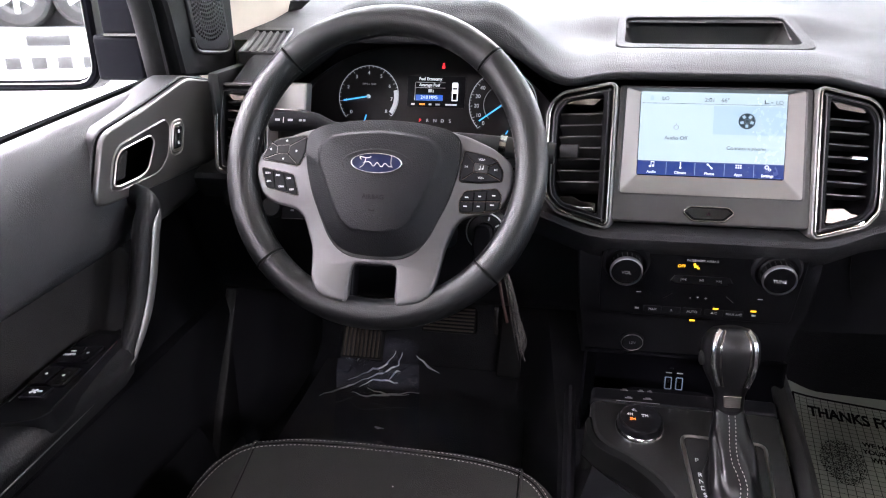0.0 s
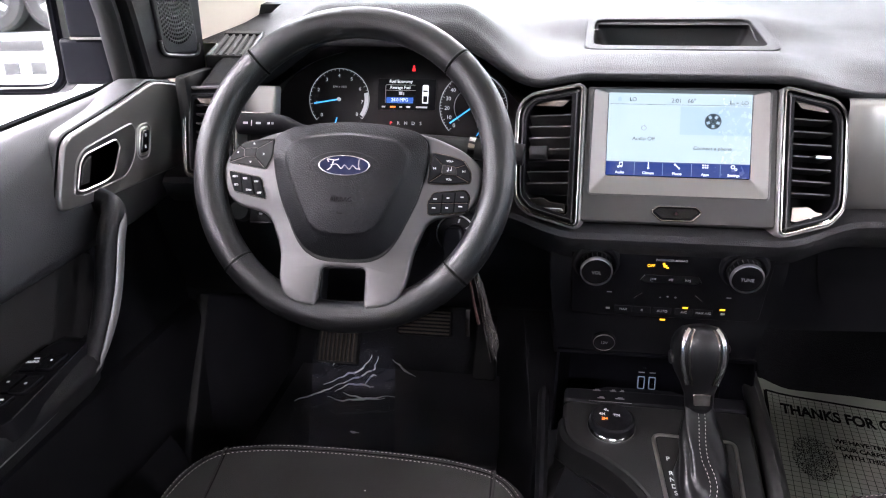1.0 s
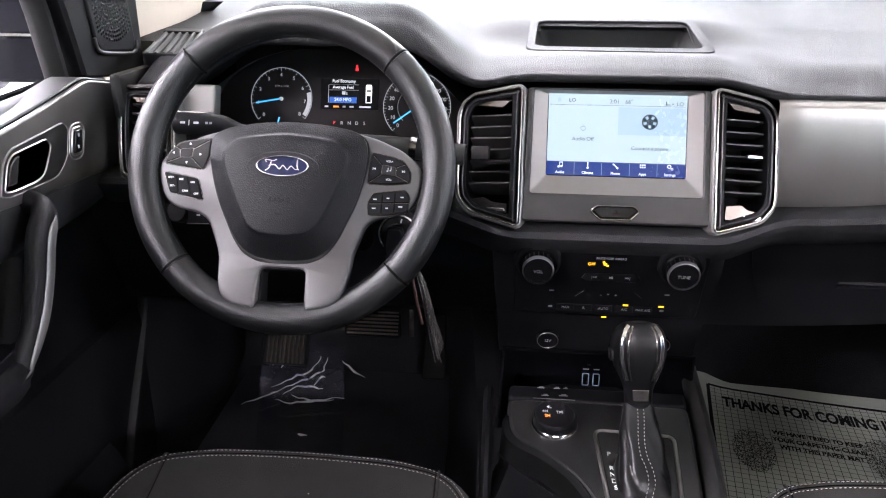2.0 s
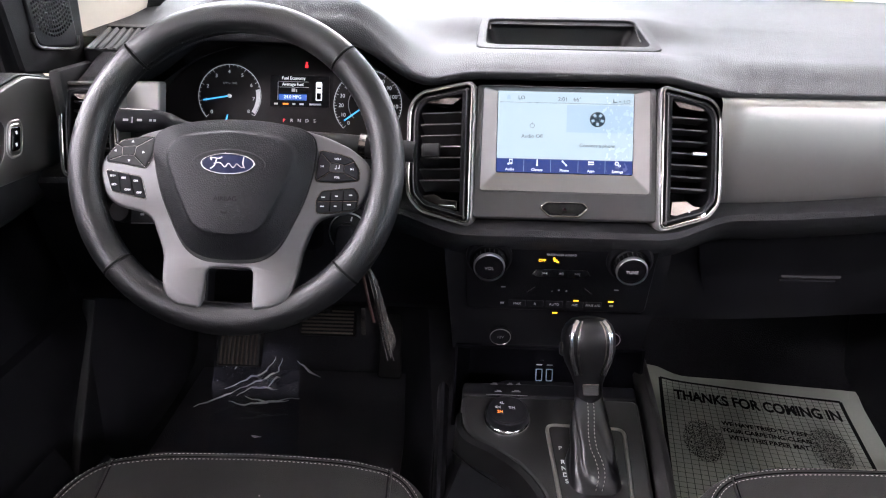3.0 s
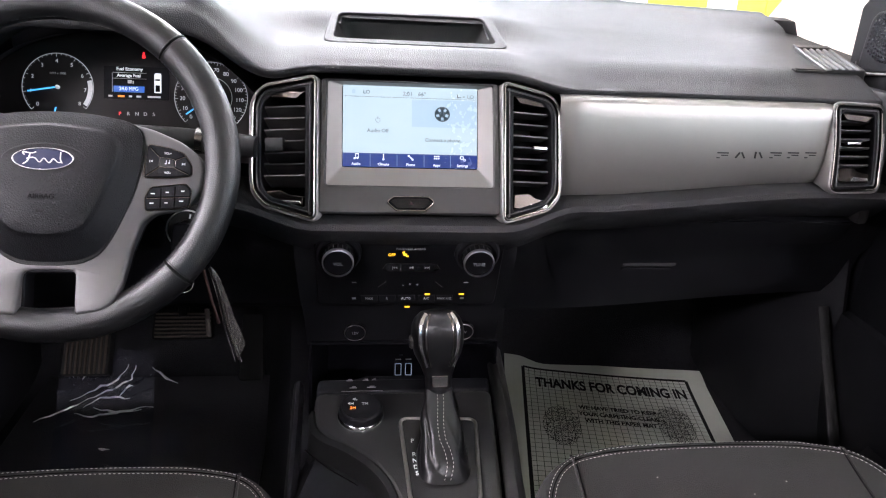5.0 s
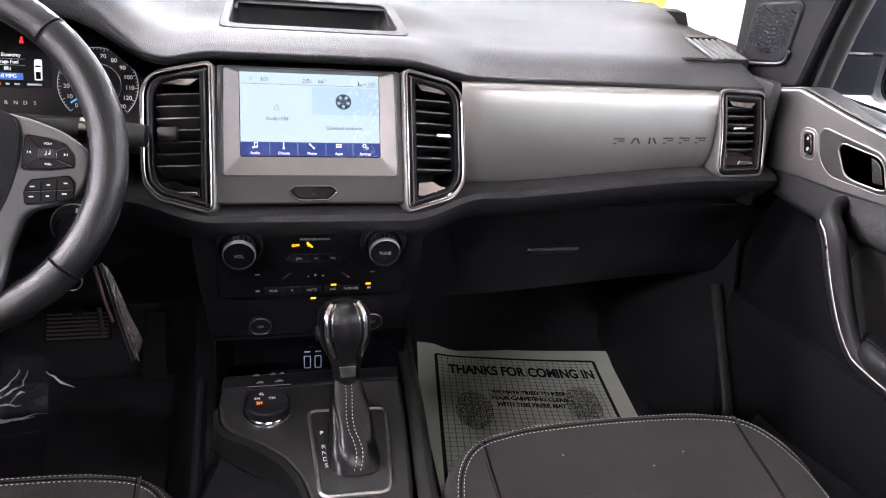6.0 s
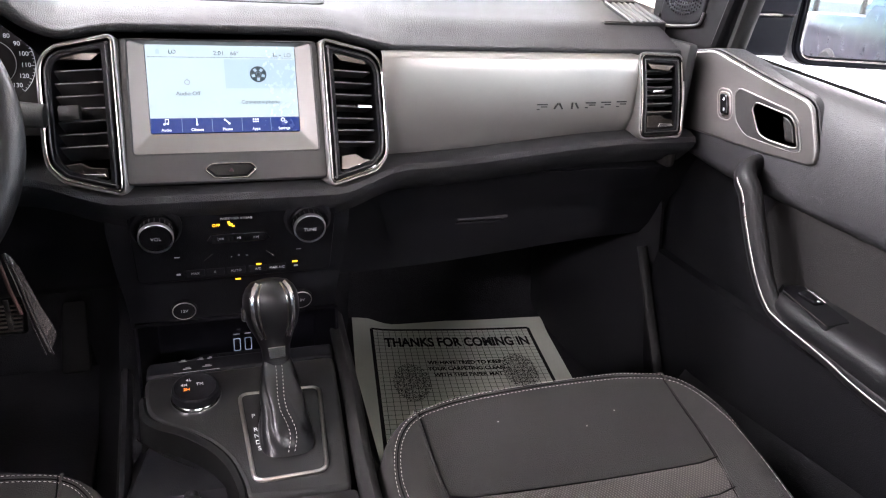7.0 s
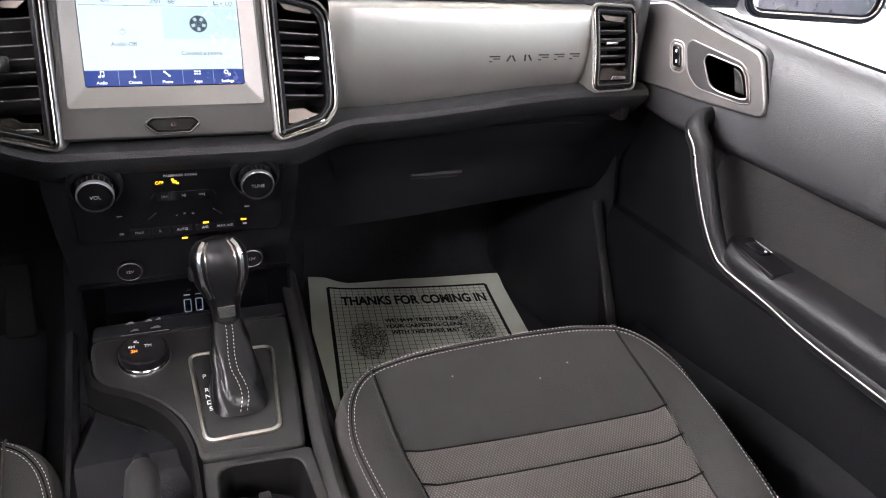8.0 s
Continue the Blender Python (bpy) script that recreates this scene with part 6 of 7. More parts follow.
def on_mat(u, v, h=0.0):
    """A point of the mat: u from its left edge, v down from its top edge."""
    p = MO + MU * u + MV * v
    curl = 0.010 * smooth(0.10, 0.0, u + v * 0.35) + 0.006 * smooth(0.06, 0.0, v) * smooth(0.2, 0.43, u)
    wave = 0.0022 * math.sin(9 * u + 2) * math.sin(7 * v + 1)
    return Vector((p.x, p.y, FLOOR_Z + 0.006 + curl + wave + h))


MW, MH = 0.428, 0.56
bm = loft([[on_mat(MW * i / 30, MH * j / 30) for i in range(31)] for j in range(31)])
bmesh.ops.solidify(bm, geom=bm.faces, thickness=0.0006)
part("sheet", bm, PAPER, mat_ob)


def strip(u0, v0, u1, v1, w, mat, name, h=0.0007):
    n = 14
    d = Vector((u1 - u0, v1 - v0)).normalized()
    s = Vector((-d.y, d.x)) * w / 2
    rows = [[on_mat(u0 + (u1 - u0) * i / n + s.x * k, v0 + (v1 - v0) * i / n + s.y * k, h) for k in (-1, 1)] for i in range(n + 1)]
    bm = loft(rows)
    if bm.faces and sum(f.normal.z for f in bm.faces) < 0:
        bmesh.ops.reverse_faces(bm, faces=bm.faces)
    return part(name, bm, mat, mat_ob, smooth=False)


B = 0.040
for a in ((B, B, MW - B, B), (B, MH - B, MW - B, MH - B), (B, B, B, MH - B), (MW - B, B, MW - B, MH - B)):
    strip(*a, 0.007, INK, "printed_border")
GRID_INK = material("grid_ink", (0.04, 0.044, 0.04), 0.8, spec=0.1)
u = B + 0.012
while u < MW - B - 0.004:
    strip(u, B + 0.004, u, MH - B - 0.004, 0.0011, GRID_INK, "grid_line", 0.0008)
    u += 0.0128
v = B + 0.012
while v < MH - B - 0.004:
    strip(B + 0.004, v, MW - B - 0.004, v, 0.0011, GRID_INK, "grid_line", 0.0009)
    v += 0.0128


def mat_words(body, size, u, v, stretch=1.0, bold=0.0):
    cu = bpy.data.curves.new("tmp", "FONT")
    cu.body, cu.size, cu.align_x, cu.align_y, cu.offset = body, size, "CENTER", "CENTER", bold
    ob = bpy.data.objects.new("tmp", cu)
    scene.collection.objects.link(ob)
    me = bpy.data.meshes.new_from_object(ob.evaluated_get(bpy.context.evaluated_depsgraph_get()))
    bm = bmesh.new()
    bm.from_mesh(me)
    bpy.data.objects.remove(ob)
    bpy.data.meshes.remove(me)
    for w in bm.verts:
        w.co = on_mat(u + w.co.x * stretch, v - w.co.y, 0.0019)
    # one part for each letter
    left = set(bm.faces)
    while left:
        island, edge = set(), [left.pop()]
        while edge:
            f = edge.pop()
            island.add(f)
            for e in f.edges:
                for g in e.link_faces:
                    if g in left:
                        left.discard(g)
                        edge.append(g)
        one, seen = bmesh.new(), {}
        for f in island:
            for w in f.verts:
                if w not in seen:
                    seen[w] = one.verts.new(w.co)
            one.faces.new([seen[w] for w in f.verts])
        part("printed_letter", one, INK, mat_ob, smooth=False)
    bm.free()


mat_words("THANKS FOR COMING IN", 0.047, 0.2205, 0.094, 0.565, 0.0019)
for i, line in enumerate(("WE HAVE TRIED TO KEEP", "YOUR CARPETING CLEAN", "WITH THIS PAPER MAT")):
    mat_words(line, 0.0180, 0.2215, 0.171 + 0.0215 * i, 0.74, 0.0007)
rng = random.Random(5)
for cu_, cv_ in ((0.106, 0.236), (0.328, 0.206)):
    bm = bmesh.new()
    for i in range(-14, 15):
        for j in range(-24, 25):
            du, dv = 0.0027 * i + rng.uniform(-0.001, 0.001), 0.0027 * j + rng.uniform(-0.001, 0.001)
            if (du / 0.036) ** 2 + (dv / 0.062) ** 2 > 1 or rng.random() < 0.22:
                continue
            q = rng.uniform(0.0010, 0.0018)
            bm.faces.new([bm.verts.new(on_mat(cu_ + du + q * math.cos(b), cv_ + dv - q * math.sin(b), 0.0024)) for b in (0.3, 1.6, 2.9, 4.4)])
    part("printed_footprint", bm, INK, mat_ob, smooth=False, kind="stuff")

# ---- driver footwell ----
pedal = thing("brake_pedal", (-0.40, 1.22, 0.69), "black ribbed brake pedal", "pedal")
PB = plane_at(-0.378, 1.235, 0.716, 35)
part("pedal_pad", turned(slab(rounded([(-0.055, -0.026), (0.055, -0.026), (0.052, 0.026), (-0.052, 0.026)], 0.008), -0.012, 0, 0.003), PB), PEDAL_RUBBER, pedal)
for i in range(7):
    part("pad_rib", turned(box(0, -0.021 + 0.007 * i, 0.001, 0.098, 0.003, 0.004, 0.0008), PB), material("pedal_rib", (0.06, 0.050, 0.040), 0.7, spec=0.15) if i == 0 else bpy.data.materials["pedal_rib"], pedal)
part("pedal_arm", tube(spline([(-0.378, 1.245, 0.726), (-0.382, 1.30, 0.79), (-0.385, 1.33, 0.88)], 5), 0.010, 10), PLASTIC_DARK, pedal)
gas = thing("accelerator_pedal", (-0.26, 1.25, 0.6), "black ribbed accelerator pedal", "pedal")
part("pedal_pad", turned(slab(rounded([(-0.024, -0.065), (0.024, -0.065), (0.020, 0.065), (-0.020, 0.065)], 0.008), -0.012, 0, 0.003), plane_at(-0.262, 1.27, 0.65, 38)), PEDAL_RUBBER, gas)
rest = thing("foot_rest", (-0.565, 1.25, 0.56), "ribbed black foot rest pad", "foot rest")
FR = plane_at(-0.563, 1.262, 0.645, 38)
part("rest_pad", turned(slab(rounded([(-0.043, -0.042), (0.043, -0.042), (0.041, 0.055), (-0.041, 0.055)], 0.006), -0.02, 0, 0.003), FR), RUBBER, rest)
for i in range(9):
    part("rest_rib", turned(box(-0.034 + 0.0085 * i, 0.0065, 0.001, 0.0038, 0.092, 0.004, 0.0008), FR), bpy.data.materials["pedal_rib"], rest)
single("floor_mat", box(-0.44, 1.02, 0.556, 0.44, 0.58, 0.010, 0.004), MAT_RUBBER, "black rubber driver floor mat", "floor mat")
film = thing("plastic_film", (-0.52, 1.18, 0.565), "crumpled clear plastic film on the driver floor", "plastic film")
rng = random.Random(11)
NX, NY = 46, 70


def crumple(i, j):
    """A flat sheet whose far third is gathered into sharp folds."""
    v = j / NY
    x0, x1 = -0.556 - 0.088 * v, -0.398 - 0.064 * v
    x, y = x0 + (x1 - x0) * i / NX, 1.03 + 0.31 * v + 0.006 * math.sin(i * 0.5)
    f = smooth(0.48, 0.62, v)
    q = Vector((x * 30 + y * 22, y * 15 - x * 9, 0.4))
    ridge = (1 - abs(noise.noise(q)) * 2.2) ** 3 if abs(noise.noise(q)) < 0.45 else 0.0
    h = f * (0.015 * ridge + 0.012 * noise.noise((x * 55, y * 30, 3)) + 0.012) + 0.0012 * noise.noise((x * 25, y * 25, 7))
    return Vector((x, y, 0.5645 + max(0.0, h) + max(0.0, y - 1.27) * 0.3))


part("sheet", loft([[crumple(i, j) for i in range(NX + 1)] for j in range(NY + 1)]), FILM_GLASS, film, "clear crinkled film")
# ridges of the film as white strands; their glints are put into the colour
creases = [[(-0.640, 1.165), (-0.600, 1.205), (-0.575, 1.225)], [(-0.600, 1.225), (-0.570, 1.265), (-0.540, 1.300), (-0.525, 1.335)], [(-0.585, 1.215), (-0.555, 1.250), (-0.530, 1.275), (-0.515, 1.300), (-0.512, 1.335)], [(-0.570, 1.205), (-0.550, 1.235), (-0.520, 1.240), (-0.498, 1.233)], [(-0.520, 1.240), (-0.512, 1.275), (-0.505, 1.275)], [(-0.580, 1.190), (-0.555, 1.180), (-0.520, 1.186), (-0.480, 1.200), (-0.452, 1.205)], [(-0.555, 1.205), (-0.515, 1.192), (-0.470, 1.196)], [(-0.625, 1.330), (-0.622, 1.305)], [(-0.605, 1.332), (-0.603, 1.300)], [(-0.590, 1.332), (-0.592, 1.312)], [(-0.480, 1.325), (-0.450, 1.300), (-0.425, 1.285)], [(-0.51, 1.085), (-0.49, 1.083)]]
for c in creases:
    path = spline([(x + 0.022, y - 0.028, 0.580 + max(0.0, y - 1.298) * 0.3) for x, y in c], 4)
    path = [q + 0.004 * Vector((noise.noise(q * 90), noise.noise(q * 80 + Vector((5, 0, 0))), noise.noise(q * 60))) for q in path]
    part("crease", tube(path, [0.0007 + 0.0034 * math.sin(math.pi * i / (len(path) - 1)) ** 2 * (0.5 + abs(noise.noise((i * 0.7, c[0][0] * 50, 1)))) for i in range(len(path))], 6, 0.5), FILM_GLINT, film)

# ---- doors ----
DOOR_BLACK = material("lower_door_plastic", (0.0040, 0.0040, 0.0046), 0.6, grain=0.3, grain_scale=700, spec=0.06)
PLATE_SILVER = material("handle_plate_paint", (0.185, 0.179, 0.172), 0.31, metal=0.75, vary=0.04, wear=0.03)
HANDLE_GREY = material("handle_graphite", (0.034, 0.033, 0.033), 0.42, metal=0.3, vary=0.06, spec=0.3)
INSERT_CLOTH = material("door_cloth", (0.0105, 0.0099, 0.0097), 0.85, grain=0.5, grain_scale=1200, spec=0.2)


def sill_z(y):
    return 1.203 + 0.062 * (y - 0.6)


def door(s, name, label):
    """A front door seen from inside. s: 1 passenger side, -1 driver side."""
    d = thing(name, (s * 0.73, 0.3, FLOOR_Z), label, "car door", kind="structure")
    flip = Matrix.Translation((0.016 if s < 0 else 0.0, 0, 0)) @ Matrix.Diagonal((s, 1, 1, 1))

    def put(nm, bm, mat, parent=d, text="", soft=True):
        return part(nm, turned(bm, flip), mat, parent, text, soft)

    DP = Matrix(((0, 0, -1, 0.700), (1, 0, 0, 0), (0, 1, 0, 0), (0, 0, 0, 1)))  # local: y along the car, z up, out of the panel to the cab

    # upper pad, from window sill down to the armrest recess
    rows = []
    for i in range(33):
        y = -0.45 + 1.45 * i / 32
        z = sill_z(y)
        k = smooth(0.98, 0.86, y)
        low = 1.062 - 0.010 * k
        rows.append([Vector((x, y, zz)) for x, zz in ((0.780, z - 0.06), (0.776, z - 0.040), (0.768, z - 0.024), (0.758, z - 0.014), (0.746, z - 0.009), (0.734, z - 0.0085), (0.724, z - 0.013), (0.716, z - 0.021), (0.709, z - 0.034), (0.704, z - 0.052), (0.700, 1.125), (0.700, 1.095), (0.702, low + 0.012), (0.708, low), (0.720, low - 0.010), (0.745, low - 0.014))])
    put("upper_pad", loft(rows), VINYL, text="grained black vinyl upper door pad")
    put("window_seal", tube([(0.7745, -0.45, sill_z(-0.45) - 0.0185), (0.7745, 0.3, sill_z(0.3) - 0.0185), (0.7745, 0.96, sill_z(0.96) - 0.0185)], 0.0065, 8), SEAM, text="black rubber window seal")
    # middle insert and lower panel
    rows = []
    for i in range(25):
        y = -0.45 + 1.43 * i / 24
        rows.append([Vector((x, y, zz)) for x, zz in ((0.742, 1.06), (0.738, 1.03), (0.730, 0.95), (0.728, 0.87), (0.716, 0.865), (0.712, 0.84), (0.716, 0.76), (0.718, 0.66), (0.722, 0.58), (0.77, 0.57))])
    put("lower_panel", loft(rows), DOOR_BLACK, text="black plastic lower door panel")
    ins = rounded([(-0.40, 0.89), (0.735, 0.89), (0.785, 0.97), (0.765, 1.045), (0.62, 1.052), (-0.40, 1.052)], 0.02)
    bm = slab(ins, -0.040, -0.022, 0.006)
    put("cloth_insert", turned(bm, DP), INSERT_CLOTH, text="dark cloth door insert")
    # silver handle plate
    DP = DP @ Matrix.Translation((0, 0, -0.0025))
    plate = rounded([(1.035, 1.192), (0.985, 1.205), (0.919, 1.2190), (0.808, 1.199), (0.733, 1.1885), (0.7195, 1.1810), (0.694, 1.127), (0.6935, 1.115), (0.7035, 1.110), (0.80, 1.102), (0.908, 1.097), (1.035, 1.089)], [0.004, 0.01, 0.012, 0.03, 0.010, 0.010, 0.012, 0.006, 0.008, 0.02, 0.02, 0.004], 4)
    pl = put("handle_plate", turned(slab(plate, -0.012, 0.0075, 0.003, 4), DP), PLATE_SILVER, text="satin silver handle plate")
    put("plate_bed", turned(slab(inset(plate, -0.0035), -0.040, 0.0002, 0.002, 3), DP), VINYL, pl)
    put("plate_gap", turned(slab(inset(plate, -0.0014), -0.004, 0.0020, 0.0004), DP), SEAM, pl)
    bez = rounded([(0.8585, 1.168), (0.851, 1.1787), (0.748, 1.1700), (0.732, 1.159), (0.7165, 1.124), (0.7315, 1.1185), (0.8205, 1.117), (0.846, 1.1335)], [0.006, 0.006, 0.010, 0.010, 0.005, 0.008, 0.012, 0.012], 4)
    bz = put("handle_bezel", turned(slab(bez, 0.002, 0.0092, 0.002), DP), HANDLE_GREY, pl, "dark graphite handle bezel")
    put("bezel_rim", turned(ring_plate(bez, inset(bez, 0.0016), 0.004, 0.0097, 0.0007), DP), BEZEL_SILVER, bz, "silver handle rim")
    cupo = rounded([(0.8165, 1.157), (0.811, 1.1660), (0.7485, 1.1630), (0.7375, 1.155), (0.7245, 1.1285), (0.735, 1.1255), (0.777, 1.1245), (0.795, 1.128)], [0.006, 0.006, 0.008, 0.008, 0.004, 0.006, 0.010, 0.010], 4)
    put("handle_cup", turned(slab(cupo, 0.004, 0.0092, 0.0008), DP), PLASTIC_DARK, bz)
    put("cup_rim", turned(ring_plate(inset(cupo, -0.0016), cupo, 0.006, 0.0108, 0.0007), DP), GATE_CHROME, bz)
    put("pull_lever", turned(slab(rounded([(0.762, 1.161), (0.750, 1.160), (0.740, 1.153), (0.729, 1.131), (0.748, 1.130)], 0.004), 0.004, 0.0100, 0.003), DP), PLASTIC, bz)
    lk = rounded([(0.8610, 1.1360), (0.8775, 1.1350), (0.8870, 1.1625), (0.8705, 1.1630)], 0.004)
    sw = put("lock_switch", turned(slab(lk, 0.004, 0.0105, 0.002), DP), PIANO, pl, "black door lock switch")
    put("switch_rim", turned(ring_plate(inset(lk, -0.0042), inset(lk, -0.0004), 0.004, 0.0086, 0.001), DP), GATE_CHROME, sw)
    put("switch_recess", turned(ring_plate(inset(lk, -0.010), inset(lk, -0.005), 0.002, 0.0082, 0.002), DP), SILVER, sw)
    for z in (1.148, 1.162):
        put("lock_mark", turned(box(0.8705 + 0.32 * (z - 1.148), z - 0.005, 0.0107, 0.003, 0.004, 0.0006), DP), LEGEND, sw, soft=False)
    # grab handle that flows into the armrest
    if s > 0:
        pts = spline([(0.700, 0.792, 1.082), (0.678, 0.784, 1.079), (0.667, 0.770, 1.070), (0.665, 0.7532, 1.056), (0.665, 0.7326, 1.0184), (0.665, 0.7002, 0.9664), (0.665, 0.6715, 0.9340), (0.665, 0.6462, 0.9232), (0.665, 0.5697, 0.9153), (0.665, 0.4703, 0.9030), (0.666, 0.15, 0.890), (0.668, -0.10, 0.885)], 6)
    else:
        pts = spline([(0.700, 0.766, 1.102), (0.678, 0.757, 1.099), (0.667, 0.742, 1.092), (0.665, 0.7262, 1.076), (0.665, 0.7081, 1.0324), (0.665, 0.6864, 0.9922), (0.665, 0.6562, 0.9575), (0.665, 0.6419, 0.9476), (0.665, 0.5544, 0.9411), (0.665, 0.4373, 0.9380), (0.666, 0.15, 0.930), (0.668, -0.10, 0.925)], 6)
    arm = 0.942 if s > 0 else 0.958
    put("grab_handle", tube(pts, [0.0185 - 0.005 * smooth(24, 40, i) for i in range(len(pts))], 16, 0.7, up=(1, 0, 0)), ARMREST, text="black grab handle")
    line = [p + Vector((-0.7 * (0.0185 - 0.005 * smooth(24, 40, i)) - 0.0006, 0, 0)) for i, p in enumerate(pts) if i > 8]
    wide = 0.0060 if s < 0 else 0.0006
    put("accent_line", tube(line, [0.0011 + wide * smooth(0, 8, i) * smooth(34, 20, i) for i in range(len(line))], 10, 0.35, up=(1, 0, 0)), BEZEL_SILVER if s < 0 else GATE_CHROME, text="silver accent strip")
    rows = []
    for i in range(30):
        y = -0.40 + 1.085 * (i / 29) ** 0.7
        zt = arm + 0.004 * smooth(0.30, 0.66, y)
        f = smooth(0.690, 0.65, y)
        e = 0.30 + 0.70 * smooth(0.700, 0.640, y) ** 0.5
        rows.append([Vector((0.735 - (0.735 - x) * e, y, zt + dz)) for x, dz in ((0.735, -0.06), (0.735, 0.001 * f), (0.706, 0.0045 * f), (0.684, 0.0065 * f), (0.670, 0.0065 * f), (0.661, 0.0045), (0.6545, 0.000), (0.6515, -0.007), (0.6520, -0.014), (0.6555, -0.022), (0.659, -0.036), (0.70, -0.066))])
    put("armrest", loft(rows, close=True, cap=True), ARMREST, text="black padded armrest")
    # window switches on the armrest
    if s > 0:
        SW = Matrix.Translation((0.684, 0.620, 0.9510)) @ Matrix.Rotation(radians(1.5), 4, "X") @ Matrix.Rotation(radians(1), 4, "Y")
        o = rounded([(-0.029, -0.0475), (0.013, -0.043), (0.027, 0.049), (-0.003, 0.052), (-0.014, 0.0426)], 0.005)
        p = put("switch_panel", turned(slab(o, -0.018, 0.003, 0.0015), SW), PANEL_BLACK, text="black window switch panel")
        put("panel_edge", turned(tube([(-0.0285, -0.044, 0.0028), (-0.0150, 0.041, 0.0028)], 0.0007, 6), SW), SMOKE_CHROME, p)
        w = put("window_switch", turned(box(0.004, 0.014, 0.004, 0.016, 0.030, 0.007, 0.002), SW), PIANO, p)
        put("switch_edge", turned(tube([(0.0105, -0.004, 0.0075), (0.0150, 0.032, 0.0075)], 0.0011, 6), SW), CHROME, w)
        put("switch_dot", turned(box(0.003, 0.001, 0.0078, 0.0028, 0.0028, 0.0006), SW), WHITE_GLOW, w, soft=False)
    else:
        SW = Matrix.Translation((0.682, 0.578, 0.9705)) @ Matrix.Rotation(radians(1.5), 4, "X") @ Matrix.Rotation(radians(6), 4, "Y")
        o = rounded([(-0.024, -0.0775), (0.030, -0.090), (0.033, 0.060), (0.024, 0.078), (-0.012, 0.080), (-0.0165, 0.070), (-0.0315, -0.068)], 0.006)
        p = put("switch_panel", turned(slab(o, -0.018, 0.003, 0.0015), SW), PANEL_BLACK, text="black four-window switch panel")
        for u, v, mark in ((0.0158, 0.031, 1), (-0.0044, 0.031, 0), (0.0158, -0.009, 0), (-0.0065, -0.012, 0)):
            w = put("window_switch", turned(box(u, v, 0.004, 0.019, 0.030, 0.007, 0.002), SW), PIANO, p)
            put("switch_mark", turned(box(u, v + (0.004 if mark else 0.0), 0.0078, 0.0060 if mark else 0.0022, 0.0016 if mark else 0.0022, 0.0006), SW), LEGEND, w, soft=False)
            if mark:
                # this door is built mirrored, so the word is mirrored first
                lettering("AUTO", 0.0052, flip @ SW @ pose(u, v - 0.003, 0.0078) @ Matrix.Diagonal((-1, 1, 1, 1)), LEGEND, w)
        w = put("lockout_switch", turned(box(0.0044, -0.040, 0.004, 0.026, 0.018, 0.007, 0.002), SW), PIANO, p)
        put("switch_mark", turned(join(turned(box(0, 0, 0, 0.0085, 0.0022, 0.0006), pose(0.006, -0.040, 0.0078, 0, 0, 40)), turned(box(0, 0, 0, 0.0085, 0.0022, 0.0006), pose(0.006, -0.040, 0.0080, 0, 0, -40)), box(-0.001, -0.040, 0.0078, 0.005, 0.002, 0.0006)), SW), LEGEND, w, soft=False)
        for x0, y0, x1, y1 in ((0.0300, -0.012, 0.0305, 0.070), (0.0265, -0.052, 0.0275, -0.022), (-0.0310, -0.064, -0.0165, 0.070)):
            put("switch_edge", turned(tube([(x0, y0, 0.0035), (x1, y1, 0.0035)], 0.0008, 6), SW), SMOKE_CHROME, p)
    # door pocket and loudspeaker bulge low down
    pk = [[Vector((0.718 - 0.022 * math.sin(math.pi * k / 8), 0.85 - 0.85 * i / 12, 0.60 + 0.15 * k / 8 * (1 - 0.3 * smooth(0.5, 0.0, i / 12)))) for k in range(9)] for i in range(13)]
    put("door_pocket", loft(pk), DOOR_BLACK, text="moulded door pocket")
    # sail panel with tweeter
    sail = rounded([(1.118, 1.195), (0.978, 1.212), (0.955, 1.215), (0.84, 1.52), (0.86, 1.56), (1.03, 1.42), (1.122, 1.33)], 0.006)
    SP = Matrix(((0, 0, -1, 0.722), (1, 0, 0, 0), (0, 1, 0, 0), (0, 0, 0, 1)))
    sp = put("sail_panel", turned(slab(sail, -0.03, 0.006, 0.004), SP), PILLAR_BLACK, text="black corner trim with tweeter")
    gp = rounded([(0.988, 1.244), (1.096, 1.234), (1.088, 1.325), (0.974, 1.338)], 0.022, 5)
    tw = put("tweeter", turned(slab(gp, 0.004, 0.0095, 0.004), SP), PLASTIC_DARK, sp, "round perforated tweeter grille")
    put("tweeter_lip", turned(tube([Vector((p.x, p.y, 0.0095)) for p in spline([(0.983, 1.264, 0), (0.990, 1.247, 0), (1.02, 1.240, 0), (1.085, 1.234, 0), (1.095, 1.250, 0)], 5)], 0.0026, 8), SP), SILVER_DARK, tw)
    dots = bmesh.new()
    for i in range(15):
        for j in range(13):
            uu, vv = 0.996 + 0.0062 * i - 0.0008 * j, 1.2555 + 0.0058 * j + 0.00032 * (i - 7) ** 2
            if vv > 1.322:
                continue
            dots.faces.new([dots.verts.new(Vector((uu + 0.0024 * math.cos(a), vv + 0.0020 * math.sin(a), 0.0099))) for a in (0, 1.05, 2.09, 3.14, 4.19, 5.24)])
    put("grille_pattern", turned(dots, SP), PIANO, tw, soft=False)
    # window frame seals and glass
    put("front_channel", tube([(0.745, 0.935, 1.215), (0.735, 0.905, 1.30), (0.715, 0.81, 1.52), (0.68, 0.60, 1.75)], 0.012, 10, 1.3, up=(1, 0, 0)), RUBBER, text="black window channel")
